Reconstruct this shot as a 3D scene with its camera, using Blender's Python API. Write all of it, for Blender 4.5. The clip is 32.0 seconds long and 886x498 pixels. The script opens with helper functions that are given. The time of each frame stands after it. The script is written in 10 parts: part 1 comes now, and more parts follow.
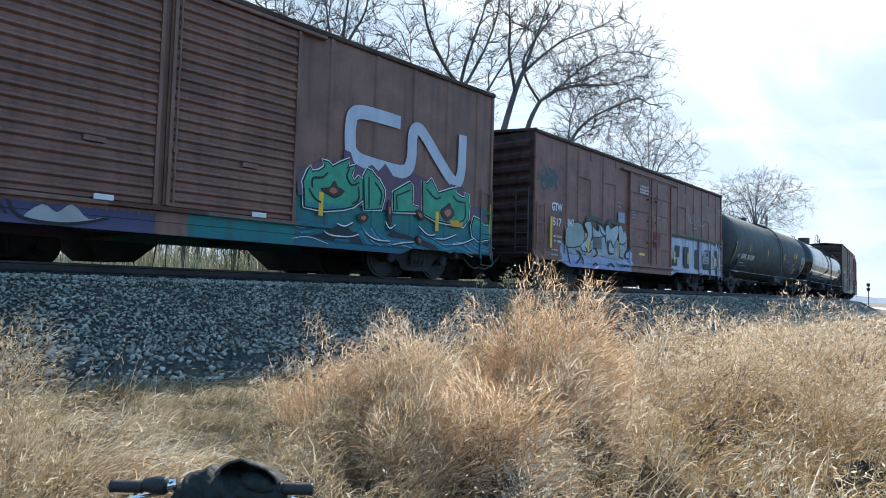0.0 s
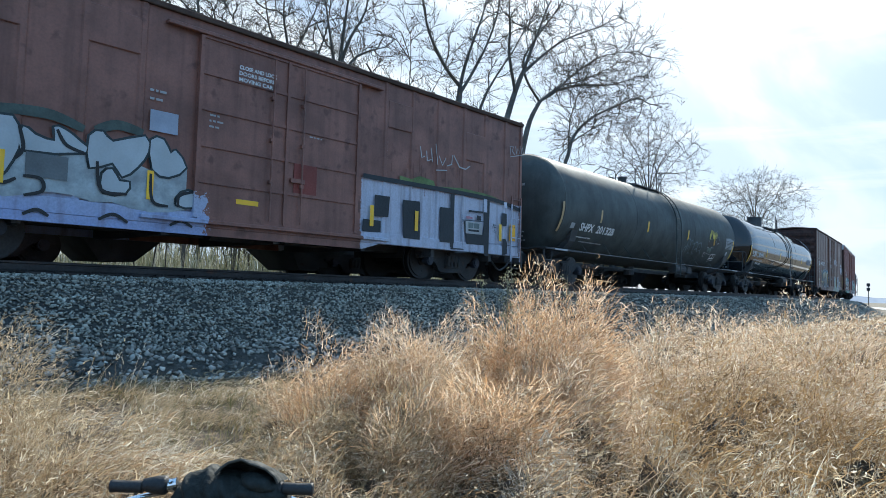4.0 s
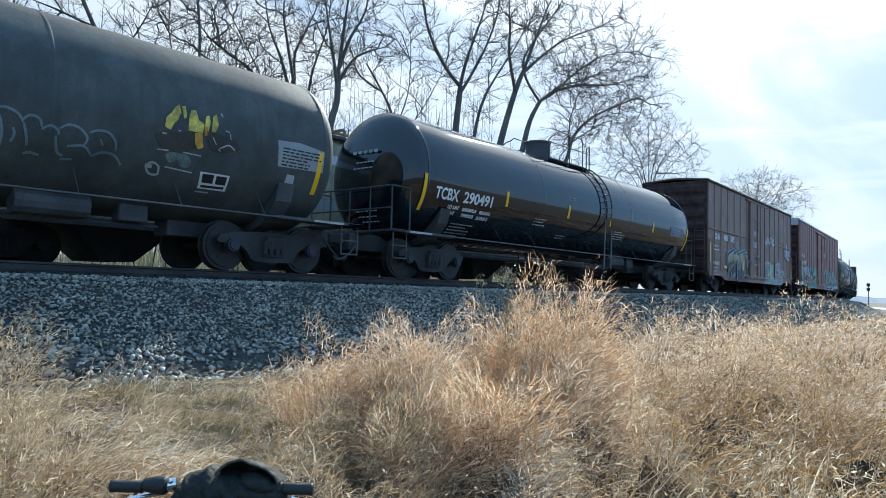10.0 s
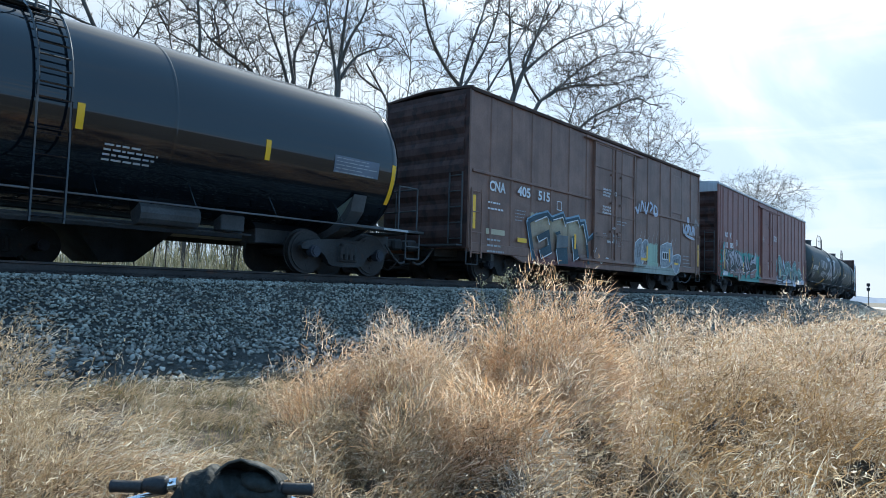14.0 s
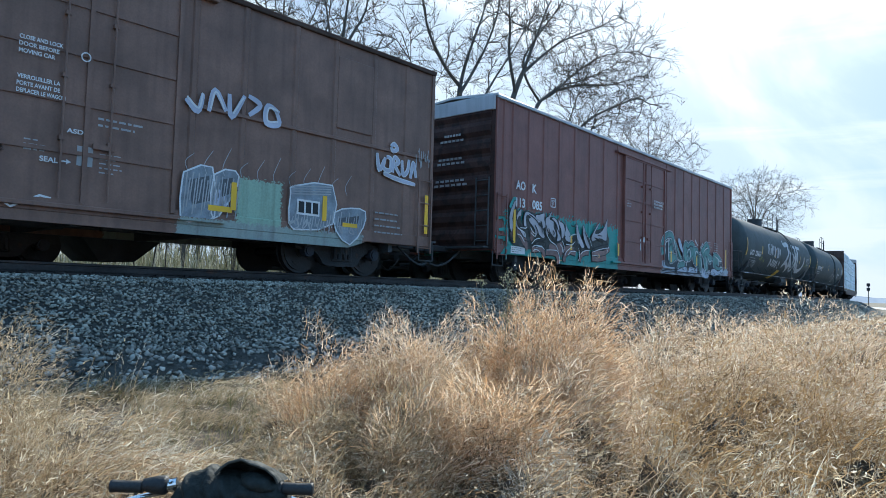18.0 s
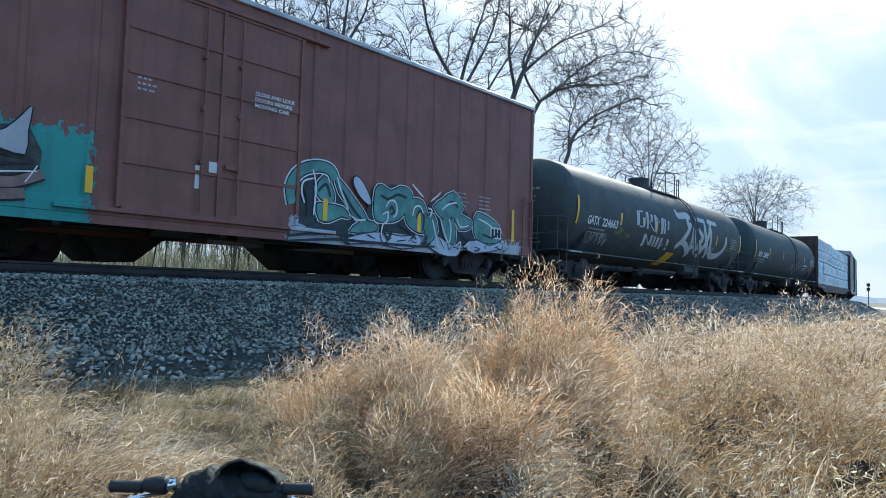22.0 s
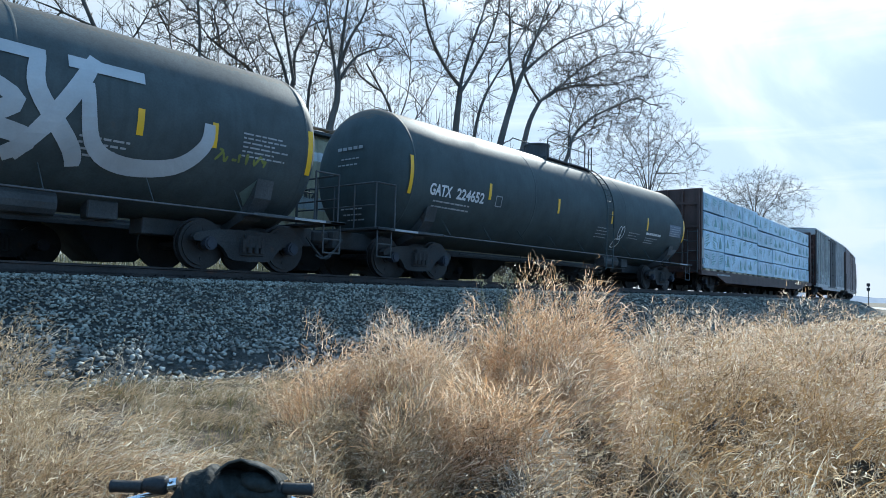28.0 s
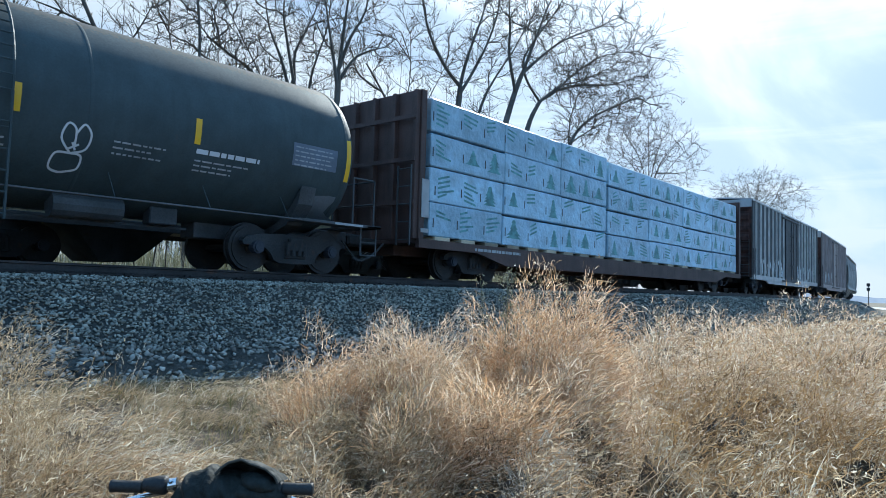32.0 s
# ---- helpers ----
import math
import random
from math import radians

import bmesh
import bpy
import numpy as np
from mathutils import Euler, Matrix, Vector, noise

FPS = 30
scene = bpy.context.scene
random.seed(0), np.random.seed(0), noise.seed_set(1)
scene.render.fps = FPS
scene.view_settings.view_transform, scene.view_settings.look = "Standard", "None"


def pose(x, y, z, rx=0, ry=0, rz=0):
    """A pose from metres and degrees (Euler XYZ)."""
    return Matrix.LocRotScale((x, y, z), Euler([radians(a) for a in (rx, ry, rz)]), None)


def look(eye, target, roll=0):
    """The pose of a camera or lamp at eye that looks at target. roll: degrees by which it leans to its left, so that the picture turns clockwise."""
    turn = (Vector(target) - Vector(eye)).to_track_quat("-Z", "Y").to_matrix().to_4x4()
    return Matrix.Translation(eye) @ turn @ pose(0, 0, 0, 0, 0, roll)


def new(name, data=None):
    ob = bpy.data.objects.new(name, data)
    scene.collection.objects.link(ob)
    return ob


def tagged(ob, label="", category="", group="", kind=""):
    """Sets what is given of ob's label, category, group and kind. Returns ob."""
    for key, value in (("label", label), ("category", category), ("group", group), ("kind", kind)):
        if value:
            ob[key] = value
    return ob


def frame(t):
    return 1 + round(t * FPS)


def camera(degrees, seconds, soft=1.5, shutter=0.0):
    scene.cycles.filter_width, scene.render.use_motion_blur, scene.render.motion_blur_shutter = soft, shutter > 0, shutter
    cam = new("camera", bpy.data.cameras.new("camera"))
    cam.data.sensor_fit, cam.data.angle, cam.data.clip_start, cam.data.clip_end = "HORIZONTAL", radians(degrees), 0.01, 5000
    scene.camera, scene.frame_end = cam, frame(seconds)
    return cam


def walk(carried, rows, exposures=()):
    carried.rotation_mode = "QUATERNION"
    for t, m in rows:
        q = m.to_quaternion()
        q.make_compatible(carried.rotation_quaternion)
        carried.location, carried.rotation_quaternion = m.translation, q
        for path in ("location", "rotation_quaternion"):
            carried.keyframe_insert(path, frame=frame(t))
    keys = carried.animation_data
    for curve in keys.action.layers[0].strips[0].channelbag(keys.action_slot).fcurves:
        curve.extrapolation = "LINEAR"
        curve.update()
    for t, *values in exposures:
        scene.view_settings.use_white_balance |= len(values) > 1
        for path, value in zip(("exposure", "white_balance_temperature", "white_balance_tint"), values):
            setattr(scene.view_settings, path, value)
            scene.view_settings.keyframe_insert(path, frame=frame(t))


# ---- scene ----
# Heights are measured from the rail head (z = 0). The track runs along +x, then bends away from the camera.
EYE = Vector((0.0, 0.0, -0.26))
YAW, PITCH = radians(41.93), radians(3.38)
cam = camera(65.23, 32.0, soft=0.3)
AIM = EYE + Vector((math.cos(YAW) * math.cos(PITCH), math.sin(YAW) * math.cos(PITCH), math.sin(PITCH)))
walk(cam, [(0.0, look(EYE, AIM, 1.63)), (32.0, look(EYE, AIM, 1.63))],
     exposures=((0.0, 0.57, 6220, 5), (9.0, 0.52, 6020, 4), (25.0, 0.45, 5870, 3), (32.0, 0.4, 5700, 2)))

# ---- daylight: a hazy late-winter sky with thin cloud, the sun ahead and to one side ----
SUN_AZ, SUN_EL = radians(24.0), radians(34.0)
SUN_DIR = Vector((math.cos(SUN_EL) * math.cos(SUN_AZ), math.cos(SUN_EL) * math.sin(SUN_AZ), math.sin(SUN_EL)))


def make_world():
    w = bpy.data.worlds.new("sky")
    scene.world = w
    w.use_nodes = True
    nt = w.node_tree
    nt.nodes.clear()
    N, L = nt.nodes.new, nt.links.new
    out, bg = N("ShaderNodeOutputWorld"), N("ShaderNodeBackground")
    sky = N("ShaderNodeTexSky")
    sky.sky_type, sky.sun_disc = "NISHITA", False
    sky.sun_elevation, sky.sun_rotation = SUN_EL, radians(90) - SUN_AZ
    sky.air_density, sky.dust_density, sky.ozone_density = 1.0, 1.2, 2.0
    tc = N("ShaderNodeTexCoord")
    sep = N("ShaderNodeSeparateXYZ")
    L(tc.outputs["Generated"], sep.inputs[0])
    up = N("ShaderNodeMath"); up.operation = "MAXIMUM"; up.inputs[1].default_value = 0.0
    L(sep.outputs["Z"], up.inputs[0])
    add = N("ShaderNodeMath"); add.inputs[1].default_value = 0.22
    L(up.outputs[0], add.inputs[0])
    div = N("ShaderNodeVectorMath"); div.operation = "DIVIDE"
    comb = N("ShaderNodeCombineXYZ")
    for k in range(3):
        L(add.outputs[0], comb.inputs[k])
    L(tc.outputs["Generated"], div.inputs[0]); L(comb.outputs[0], div.inputs[1])
    mp = N("ShaderNodeMapping"); mp.inputs["Rotation"].default_value = (0, 0, radians(38)); mp.inputs["Scale"].default_value = (0.75, 1.9, 1.0)
    mp.inputs["Location"].default_value = (0.35, 0.1, 0.0)
    L(div.outputs[0], mp.inputs[0])
    no = N("ShaderNodeTexNoise"); no.inputs["Scale"].default_value = 0.95; no.inputs["Detail"].default_value = 7
    no.inputs["Roughness"].default_value = 0.52; no.inputs["Distortion"].default_value = 0.5
    L(mp.outputs[0], no.inputs["Vector"])
    ramp = N("ShaderNodeMapRange"); ramp.inputs[1].default_value = 0.45; ramp.inputs[2].default_value = 0.68
    ramp.interpolation_type = "SMOOTHSTEP"
    L(no.outputs["Fac"], ramp.inputs[0])
    # thin cloud scatters the sun forward
    dot = N("ShaderNodeVectorMath"); dot.operation = "DOT_PRODUCT"; dot.inputs[1].default_value = SUN_DIR
    L(tc.outputs["Generated"], dot.inputs[0])
    mx = N("ShaderNodeMath"); mx.operation = "MAXIMUM"; mx.inputs[1].default_value = 0.0
    L(dot.outputs["Value"], mx.inputs[0])
    pw = N("ShaderNodeMath"); pw.operation = "POWER"; pw.inputs[1].default_value = 14.0
    L(mx.outputs[0], pw.inputs[0])
    br = N("ShaderNodeMath"); br.operation = "MULTIPLY_ADD"; br.inputs[1].default_value = 6.0; br.inputs[2].default_value = 6.6
    L(pw.outputs[0], br.inputs[0])
    cl = N("ShaderNodeVectorMath"); cl.operation = "SCALE"; cl.inputs[0].default_value = (0.93, 0.98, 1.05)
    L(br.outputs[0], cl.inputs["Scale"])
    # a high thin veil evens out the blue
    veil = N("ShaderNodeMix"); veil.data_type = "RGBA"; veil.inputs["Factor"].default_value = 0.84
    # milky towards the sun, clear deep blue on the far side of the sky
    tone = N("ShaderNodeMix"); tone.data_type = "RGBA"
    tone.inputs["A"].default_value, tone.inputs["B"].default_value = (2.5, 4.75, 8.0, 1), (4.2, 5.2, 6.6, 1)
    side = N("ShaderNodeMapRange"); side.interpolation_type = "SMOOTHSTEP"; side.inputs[1].default_value = 0.5; side.inputs[2].default_value = 0.92
    bank = N("ShaderNodeVectorMath"); bank.operation = "DOT_PRODUCT"; bank.inputs[1].default_value = Vector((0.68, 0.68, 0.26)).normalized()
    L(tc.outputs["Generated"], bank.inputs[0])
    L(bank.outputs["Value"], side.inputs[0]); L(side.outputs[0], tone.inputs["Factor"])
    L(sky.outputs[0], veil.inputs["A"]); L(tone.outputs["Result"], veil.inputs["B"])
    glow = N("ShaderNodeMath"); glow.operation = "MULTIPLY_ADD"; glow.inputs[1].default_value = 0.55
    # the cloud thins out away from the sun
    cov = N("ShaderNodeMapRange")
    for k, v in zip((1, 2, 3, 4), (0.5, 0.82, 0.05, 1.0)):
        cov.inputs[k].default_value = v
    L(bank.outputs["Value"], cov.inputs[0])
    thin = N("ShaderNodeMath"); thin.operation = "MULTIPLY"
    L(ramp.outputs[0], thin.inputs[0]); L(cov.outputs[0], thin.inputs[1])
    L(pw.outputs[0], glow.inputs[0]); L(thin.outputs[0], glow.inputs[2])
    # low bands of cloud drawn out along the horizon
    m2 = N("ShaderNodeMapping"); m2.inputs["Scale"].default_value = (1.1, 1.1, 15.0); m2.inputs["Location"].default_value = (0.4, 0.2, 0.35)
    L(tc.outputs["Generated"], m2.inputs[0])
    n2 = N("ShaderNodeTexNoise"); n2.inputs["Scale"].default_value = 1.5; n2.inputs["Detail"].default_value = 6; n2.inputs["Roughness"].default_value = 0.55
    L(m2.outputs[0], n2.inputs["Vector"])
    r2 = N("ShaderNodeMapRange"); r2.interpolation_type = "SMOOTHSTEP"
    for k, v in zip((1, 2, 3, 4), (0.5, 0.68, -0.12, 0.75)):
        r2.inputs[k].default_value = v
    L(n2.outputs["Fac"], r2.inputs[0])
    low = N("ShaderNodeMapRange")
    for k, v in zip((1, 2, 3, 4), (0.12, 0.42, 1.0, 0.15)):
        low.inputs[k].default_value = v
    L(up.outputs[0], low.inputs[0])
    band = N("ShaderNodeMath"); band.operation = "MULTIPLY_ADD"
    L(r2.outputs[0], band.inputs[0]); L(low.outputs[0], band.inputs[1]); L(glow.outputs[0], band.inputs[2])
    lim = N("ShaderNodeClamp"); lim.inputs["Min"].default_value = 0.0; lim.inputs["Max"].default_value = 0.95
    L(band.outputs[0], lim.inputs[0])
    mix = N("ShaderNodeMix"); mix.data_type = "RGBA"
    L(lim.outputs[0], mix.inputs["Factor"]); L(veil.outputs["Result"], mix.inputs["A"]); L(cl.outputs[0], mix.inputs["B"])
    L(mix.outputs["Result"], bg.inputs["Color"])
    bg.inputs["Strength"].default_value = 0.1
    L(bg.outputs[0], out.inputs[0])


make_world()
sun = new("sun", bpy.data.lights.new("sun", "SUN"))
sun.data.energy, sun.data.angle, sun.data.color = 5.0, radians(0.6), (1.0, 0.94, 0.84)
sun.matrix_world = look(SUN_DIR * 100, (0, 0, 0))


# ---- materials ----
MATS = {}


def shade(c, k):
    return tuple(min(1.0, v * k) for v in c)


def mat(name, col, rough=0.7, metal=0.0, var=0.22, fine=30.0, broad=1.6, bump=0.15, stain=None, stain_at=0.62,
        streak=0.0, island=0.0, random_=0.0, coat=0.0, zones=(), spec=0.5, depth=0.02, trans=0.0):
    """A painted, worn or natural surface: fine grain, broad mottling, stains, drip streaks, and painted zones.
    zones: (x0, x1, z0, z1, lower colour, upper colour, wobble) in the thing's own metres."""
    if name in MATS:
        return MATS[name]
    m = bpy.data.materials.new(name)
    m.use_nodes = True
    nt = m.node_tree
    N, L = nt.nodes.new, nt.links.new
    b = nt.nodes["Principled BSDF"]
    b.inputs["Metallic"].default_value = metal
    b.inputs["Specular IOR Level"].default_value = spec
    if coat:
        b.inputs["Coat Weight"].default_value = coat
        b.inputs["Coat Roughness"].default_value = 0.05
        b.inputs["Coat IOR"].default_value = 1.62
    tc = N("ShaderNodeTexCoord")
    co = tc.outputs["Object"]

    def tex(scale, detail=4.0, stretch=None):
        n = N("ShaderNodeTexNoise")
        n.inputs["Scale"].default_value, n.inputs["Detail"].default_value = scale, detail
        if stretch:
            mp = N("ShaderNodeMapping"); mp.inputs["Scale"].default_value = stretch
            L(co, mp.inputs[0]); L(mp.outputs[0], n.inputs["Vector"])
        else:
            L(co, n.inputs["Vector"])
        return n.outputs["Fac"]

    def rng(src, a, c, lo=0.0, hi=1.0):
        r = N("ShaderNodeMapRange")
        for k, v in zip((1, 2, 3, 4), (a, c, lo, hi)):
            r.inputs[k].default_value = v
        L(src, r.inputs[0])
        return r.outputs[0]

    def mixc(fac, a, c):
        x = N("ShaderNodeMix"); x.data_type = "RGBA"
        for s, v in (("Factor", fac), ("A", a), ("B", c)):
            if isinstance(v, bpy.types.NodeSocket):
                L(v, x.inputs[s])
            else:
                x.inputs[s].default_value = (*v, 1.0) if isinstance(v, tuple) else v
        return x.outputs["Result"]

    def op(kind, a, c):
        x = N("ShaderNodeMath"); x.operation = kind
        for s, v in ((0, a), (1, c)):
            if isinstance(v, bpy.types.NodeSocket):
                L(v, x.inputs[s])
            else:
                x.inputs[s].default_value = v
        return x.outputs[0]

    nf, nb = tex(fine, 5.0), tex(broad, 3.0)
    c = mixc(rng(nb, 0.3, 0.7), shade(col, 1 - var), shade(col, 1 + var))
    if stain:
        c = mixc(rng(tex(broad * 2.3, 6.0), stain_at, stain_at + 0.12, 0.0, 0.75), c, stain)
    sx = N("ShaderNodeSeparateXYZ")
    if zones:
        L(co, sx.inputs[0])
    for x0, x1, z0, z1, lo, hi, wob in zones:
        wn = rng(tex(1.9 / max(wob, 0.08), 2.0, (1, 0.05, 1)), 0.25, 0.75, -wob, wob)
        zx, zz = op("ADD", sx.outputs["X"], wn), op("ADD", sx.outputs["Z"], wn)
        f = op("MULTIPLY", rng(zx, x0, x0 + 0.03), rng(zx, x1, x1 - 0.03))
        f = op("MULTIPLY", f, op("MULTIPLY", rng(zz, z0, z0 + 0.03), rng(zz, z1, z1 - 0.03)))
        blend = rng(op("ADD", sx.outputs["Z"], rng(nb, 0.3, 0.7, -0.12, 0.12)), z0 + 0.15 * (z1 - z0), z1)
        c = mixc(f, c, mixc(blend, lo, hi))
    if streak:
        s = rng(tex(7.0, 4.0, (1, 1, 0.07)), 0.48, 0.75, 0.0, streak)
        c = mixc(s, c, shade(col, 0.35))
    c = mixc(rng(nf, 0.35, 0.7, 0.0, min(0.6, var * 0.9)), c, shade(col, 0.5) if not zones else (0.05, 0.045, 0.045))
    if island or random_:
        if island:
            g = N("ShaderNodeNewGeometry"); src = g.outputs["Random Per Island"]; k = island
        else:
            g = N("ShaderNodeObjectInfo"); src = g.outputs["Random"]; k = random_
        h = N("ShaderNodeHueSaturation")
        L(c, h.inputs["Color"]); L(rng(src, 0, 1, 1 - k, 1 + k), h.inputs["Value"])
        c = h.outputs[0]
    L(c, b.inputs["Base Color"])
    L(rng(nf, 0.3, 0.75, max(0.02, rough - 0.12 * min(1, rough * 2)), min(1.0, rough + 0.12 * min(1, rough * 2))), b.inputs["Roughness"])
    if bump:
        bp = N("ShaderNodeBump"); bp.inputs["Strength"].default_value = bump; bp.inputs["Distance"].default_value = depth
        L(op("ADD", nf, op("MULTIPLY", nb, 0.6)), bp.inputs["Height"]); L(bp.outputs[0], b.inputs["Normal"])
    MATS[name] = m
    return m


def swirl_mat(name, stops, scale=1.3, wild=7.0, tilt=0.6, rough=0.55):
    """Sprayed bands that curl into one another with hard edges; stops are (place, colour)."""
    if name in MATS:
        return MATS[name]
    m = bpy.data.materials.new(name)
    m.use_nodes = True
    nt = m.node_tree
    N, L = nt.nodes.new, nt.links.new
    b = nt.nodes["Principled BSDF"]
    tc, mp = N("ShaderNodeTexCoord"), N("ShaderNodeMapping")
    mp.inputs["Rotation"].default_value = (0, tilt, 0)
    mp.inputs["Scale"].default_value = (1.0, 0.02, 1.5)
    L(tc.outputs["Object"], mp.inputs[0])
    w = N("ShaderNodeTexWave")
    w.inputs["Scale"].default_value, w.inputs["Distortion"].default_value = scale, wild
    w.inputs["Detail"].default_value, w.inputs["Detail Scale"].default_value = 1.6, 1.3
    L(mp.outputs[0], w.inputs["Vector"])
    r = N("ShaderNodeValToRGB")
    r.color_ramp.interpolation = "CONSTANT"
    e = r.color_ramp.elements
    while len(e) < len(stops):
        e.new(0.5)
    for i, (at, c) in enumerate(stops):
        e[i].position = at
        e[i].color = (*c, 1)
    L(w.outputs["Fac"], r.inputs[0])
    no = N("ShaderNodeTexNoise"); no.inputs["Scale"].default_value = 9.0; no.inputs["Detail"].default_value = 5
    L(tc.outputs["Object"], no.inputs["Vector"])
    h = N("ShaderNodeHueSaturation")
    k = N("ShaderNodeMapRange"); k.inputs[1].default_value = 0.3; k.inputs[2].default_value = 0.7; k.inputs[3].default_value = 0.75; k.inputs[4].default_value = 1.15
    L(no.outputs["Fac"], k.inputs[0]); L(k.outputs[0], h.inputs["Value"]); L(r.outputs[0], h.inputs["Color"])
    L(h.outputs[0], b.inputs["Base Color"])
    b.inputs["Roughness"].default_value = rough
    MATS[name] = m
    return m


def blade_mat(name, cols, trans=0.35, seedy=0.0):
    """Dry grass or leaves: each blade takes its own colour, patches differ, light shines through."""
    if name in MATS:
        return MATS[name]
    m = bpy.data.materials.new(name)
    m.use_nodes = True
    nt = m.node_tree
    N, L = nt.nodes.new, nt.links.new
    b, out = nt.nodes["Principled BSDF"], nt.nodes["Material Output"]
    g = N("ShaderNodeNewGeometry")
    tc = N("ShaderNodeTexCoord")
    no = N("ShaderNodeTexNoise"); no.inputs["Scale"].default_value = 0.55; no.inputs["Detail"].default_value = 3
    L(tc.outputs["Object"], no.inputs["Vector"])
    a = N("ShaderNodeMath"); a.operation = "MULTIPLY_ADD"; a.inputs[1].default_value = 0.8
    sub = N("ShaderNodeMath"); sub.operation = "MULTIPLY_ADD"; sub.inputs[1].default_value = 1.6; sub.inputs[2].default_value = -0.7
    L(no.outputs["Fac"], sub.inputs[0])
    L(g.outputs["Random Per Island"], a.inputs[0]); L(sub.outputs[0], a.inputs[2])
    r = N("ShaderNodeValToRGB")
    e = r.color_ramp.elements
    while len(e) < len(cols):
        e.new(0.5)
    for i, c in enumerate(cols):
        e[i].position = i / (len(cols) - 1)
        e[i].color = (*c, 1)
    L(a.outputs[0], r.inputs[0])
    L(r.outputs[0], b.inputs["Base Color"])
    b.inputs["Roughness"].default_value = 0.5
    b.inputs["Specular IOR Level"].default_value = 0.4
    t = N("ShaderNodeBsdfTranslucent")
    L(r.outputs[0], t.inputs[0])
    mx = N("ShaderNodeMixShader"); mx.inputs[0].default_value = trans
    L(b.outputs[0], mx.inputs[1]); L(t.outputs[0], mx.inputs[2]); L(mx.outputs[0], out.inputs[0])
    MATS[name] = m
    return m


# grimy steel; also the painted shade on the standing hoppers' lower parts
M_BLACK = mat("grimy_steel_and_shade_black", (0.066, 0.072, 0.077), 0.72, var=0.4, stain=(0.05, 0.032, 0.022), bump=0.25)
M_TRUCK = mat("truck_casting", (0.032, 0.034, 0.036), 0.78, var=0.4, stain=(0.085, 0.045, 0.028), bump=0.4)
M_WHEEL = mat("wheel_steel", (0.03, 0.029, 0.029), 0.6, metal=0.3, var=0.35, stain=(0.06, 0.045, 0.036), bump=0.15)
M_BEARING = mat("blue_bearing_cap", (0.03, 0.036, 0.05), 0.7, var=0.3)
M_RAIL = mat("rail_steel", (0.048, 0.042, 0.04), 0.6, metal=0.4, var=0.35, stain=(0.12, 0.06, 0.035))
M_TIE = mat("creosote_tie", (0.05, 0.04, 0.033), 0.9, var=0.35, fine=60, bump=0.5, random_=0.3)
M_WHITE = mat("white_stencil", (0.72, 0.73, 0.74), 0.7, var=0.12, fine=90, bump=0.03)
M_DIMWHITE = mat("weathered_white_stencil", (0.4, 0.41, 0.42), 0.75, var=0.25, fine=90, bump=0.03)
M_YELLOW = mat("yellow_reflector", (0.86, 0.5, 0.02), 0.35, var=0.1, fine=120, bump=0.03)
M_PALE_REFL = mat("dusty_reflector", (0.5, 0.36, 0.18), 0.5, var=0.25, fine=90, bump=0.03)
M_LINE = mat("black_spray", (0.012, 0.014, 0.016), 0.6, var=0.2, bump=0.02)
M_SPRAYW = mat("white_spray", (0.7, 0.72, 0.74), 0.6, var=0.1, bump=0.02)
M_GALV = mat("galvanised_roof", (0.42, 0.43, 0.44), 0.45, metal=0.6, var=0.2, bump=0.1)
# roofs and top chords: darker and rougher than the side paint
M_ROOF = mat("dull_brown_roof", (0.085, 0.058, 0.048), 0.9, spec=0.15, var=0.3, bump=0.1)
M_PIPE = mat("dull_pipe", (0.12, 0.12, 0.125), 0.5, metal=0.3, var=0.3)


# ---- building blocks ----
def link_mesh(name, verts, faces, material, parent=None, label="", smooth=False):
    me = bpy.data.meshes.new(name)
    me.from_pydata(verts, [], faces)
    if smooth:
        me.polygons.foreach_set("use_smooth", [True] * len(me.polygons))
    me.materials.append(material)
    ob = new(name, me)
    if parent:
        ob.parent = parent
    return tagged(ob, label)


def part(name, bm, material, parent, label="", smooth=False):
    me = bpy.data.meshes.new(name)
    bmesh.ops.recalc_face_normals(bm, faces=bm.faces)
    bm.to_mesh(me)
    bm.free()
    if smooth:
        me.polygons.foreach_set("use_smooth", [True] * len(me.polygons))
    me.materials.append(material)
    ob = new(name, me)
    if parent:
        ob.parent = parent
    return tagged(ob, label)


def box(bm, x0, x1, y0, y1, z0, z1, bev=0.0):
    r = bmesh.ops.create_cube(bm, size=1.0)
    vs = r["verts"]
    for v in vs:
        v.co = Vector((x0 + (v.co.x + 0.5) * (x1 - x0), y0 + (v.co.y + 0.5) * (y1 - y0), z0 + (v.co.z + 0.5) * (z1 - z0)))
    if bev:
        es = list({e for v in vs for e in v.link_edges})
        bmesh.ops.bevel(bm, geom=es, offset=bev, segments=1, affect="EDGES", profile=0.5)
    return bm


def rod(bm, a, b, r, seg=6):
    a, b = Vector(a), Vector(b)
    d = b - a
    m = Matrix.Translation((a + b) / 2) @ d.to_track_quat("Z", "Y").to_matrix().to_4x4()
    bmesh.ops.create_cone(bm, cap_ends=True, segments=seg, radius1=r, radius2=r, depth=d.length, matrix=m)
    return bm


def pipe(bm, pts, r, seg=6):
    for a, b in zip(pts, pts[1:]):
        rod(bm, a, b, r, seg)
    return bm


def disc(bm, x, y, z, r, depth, seg=20, r2=None):
    """A round plate or drum with its axis along y."""
    m = Matrix.Translation((x, y, z)) @ Matrix.Rotation(radians(90), 4, "X")
    bmesh.ops.create_cone(bm, cap_ends=True, segments=seg, radius1=r, radius2=r if r2 is None else r2, depth=depth, matrix=m)
    return bm


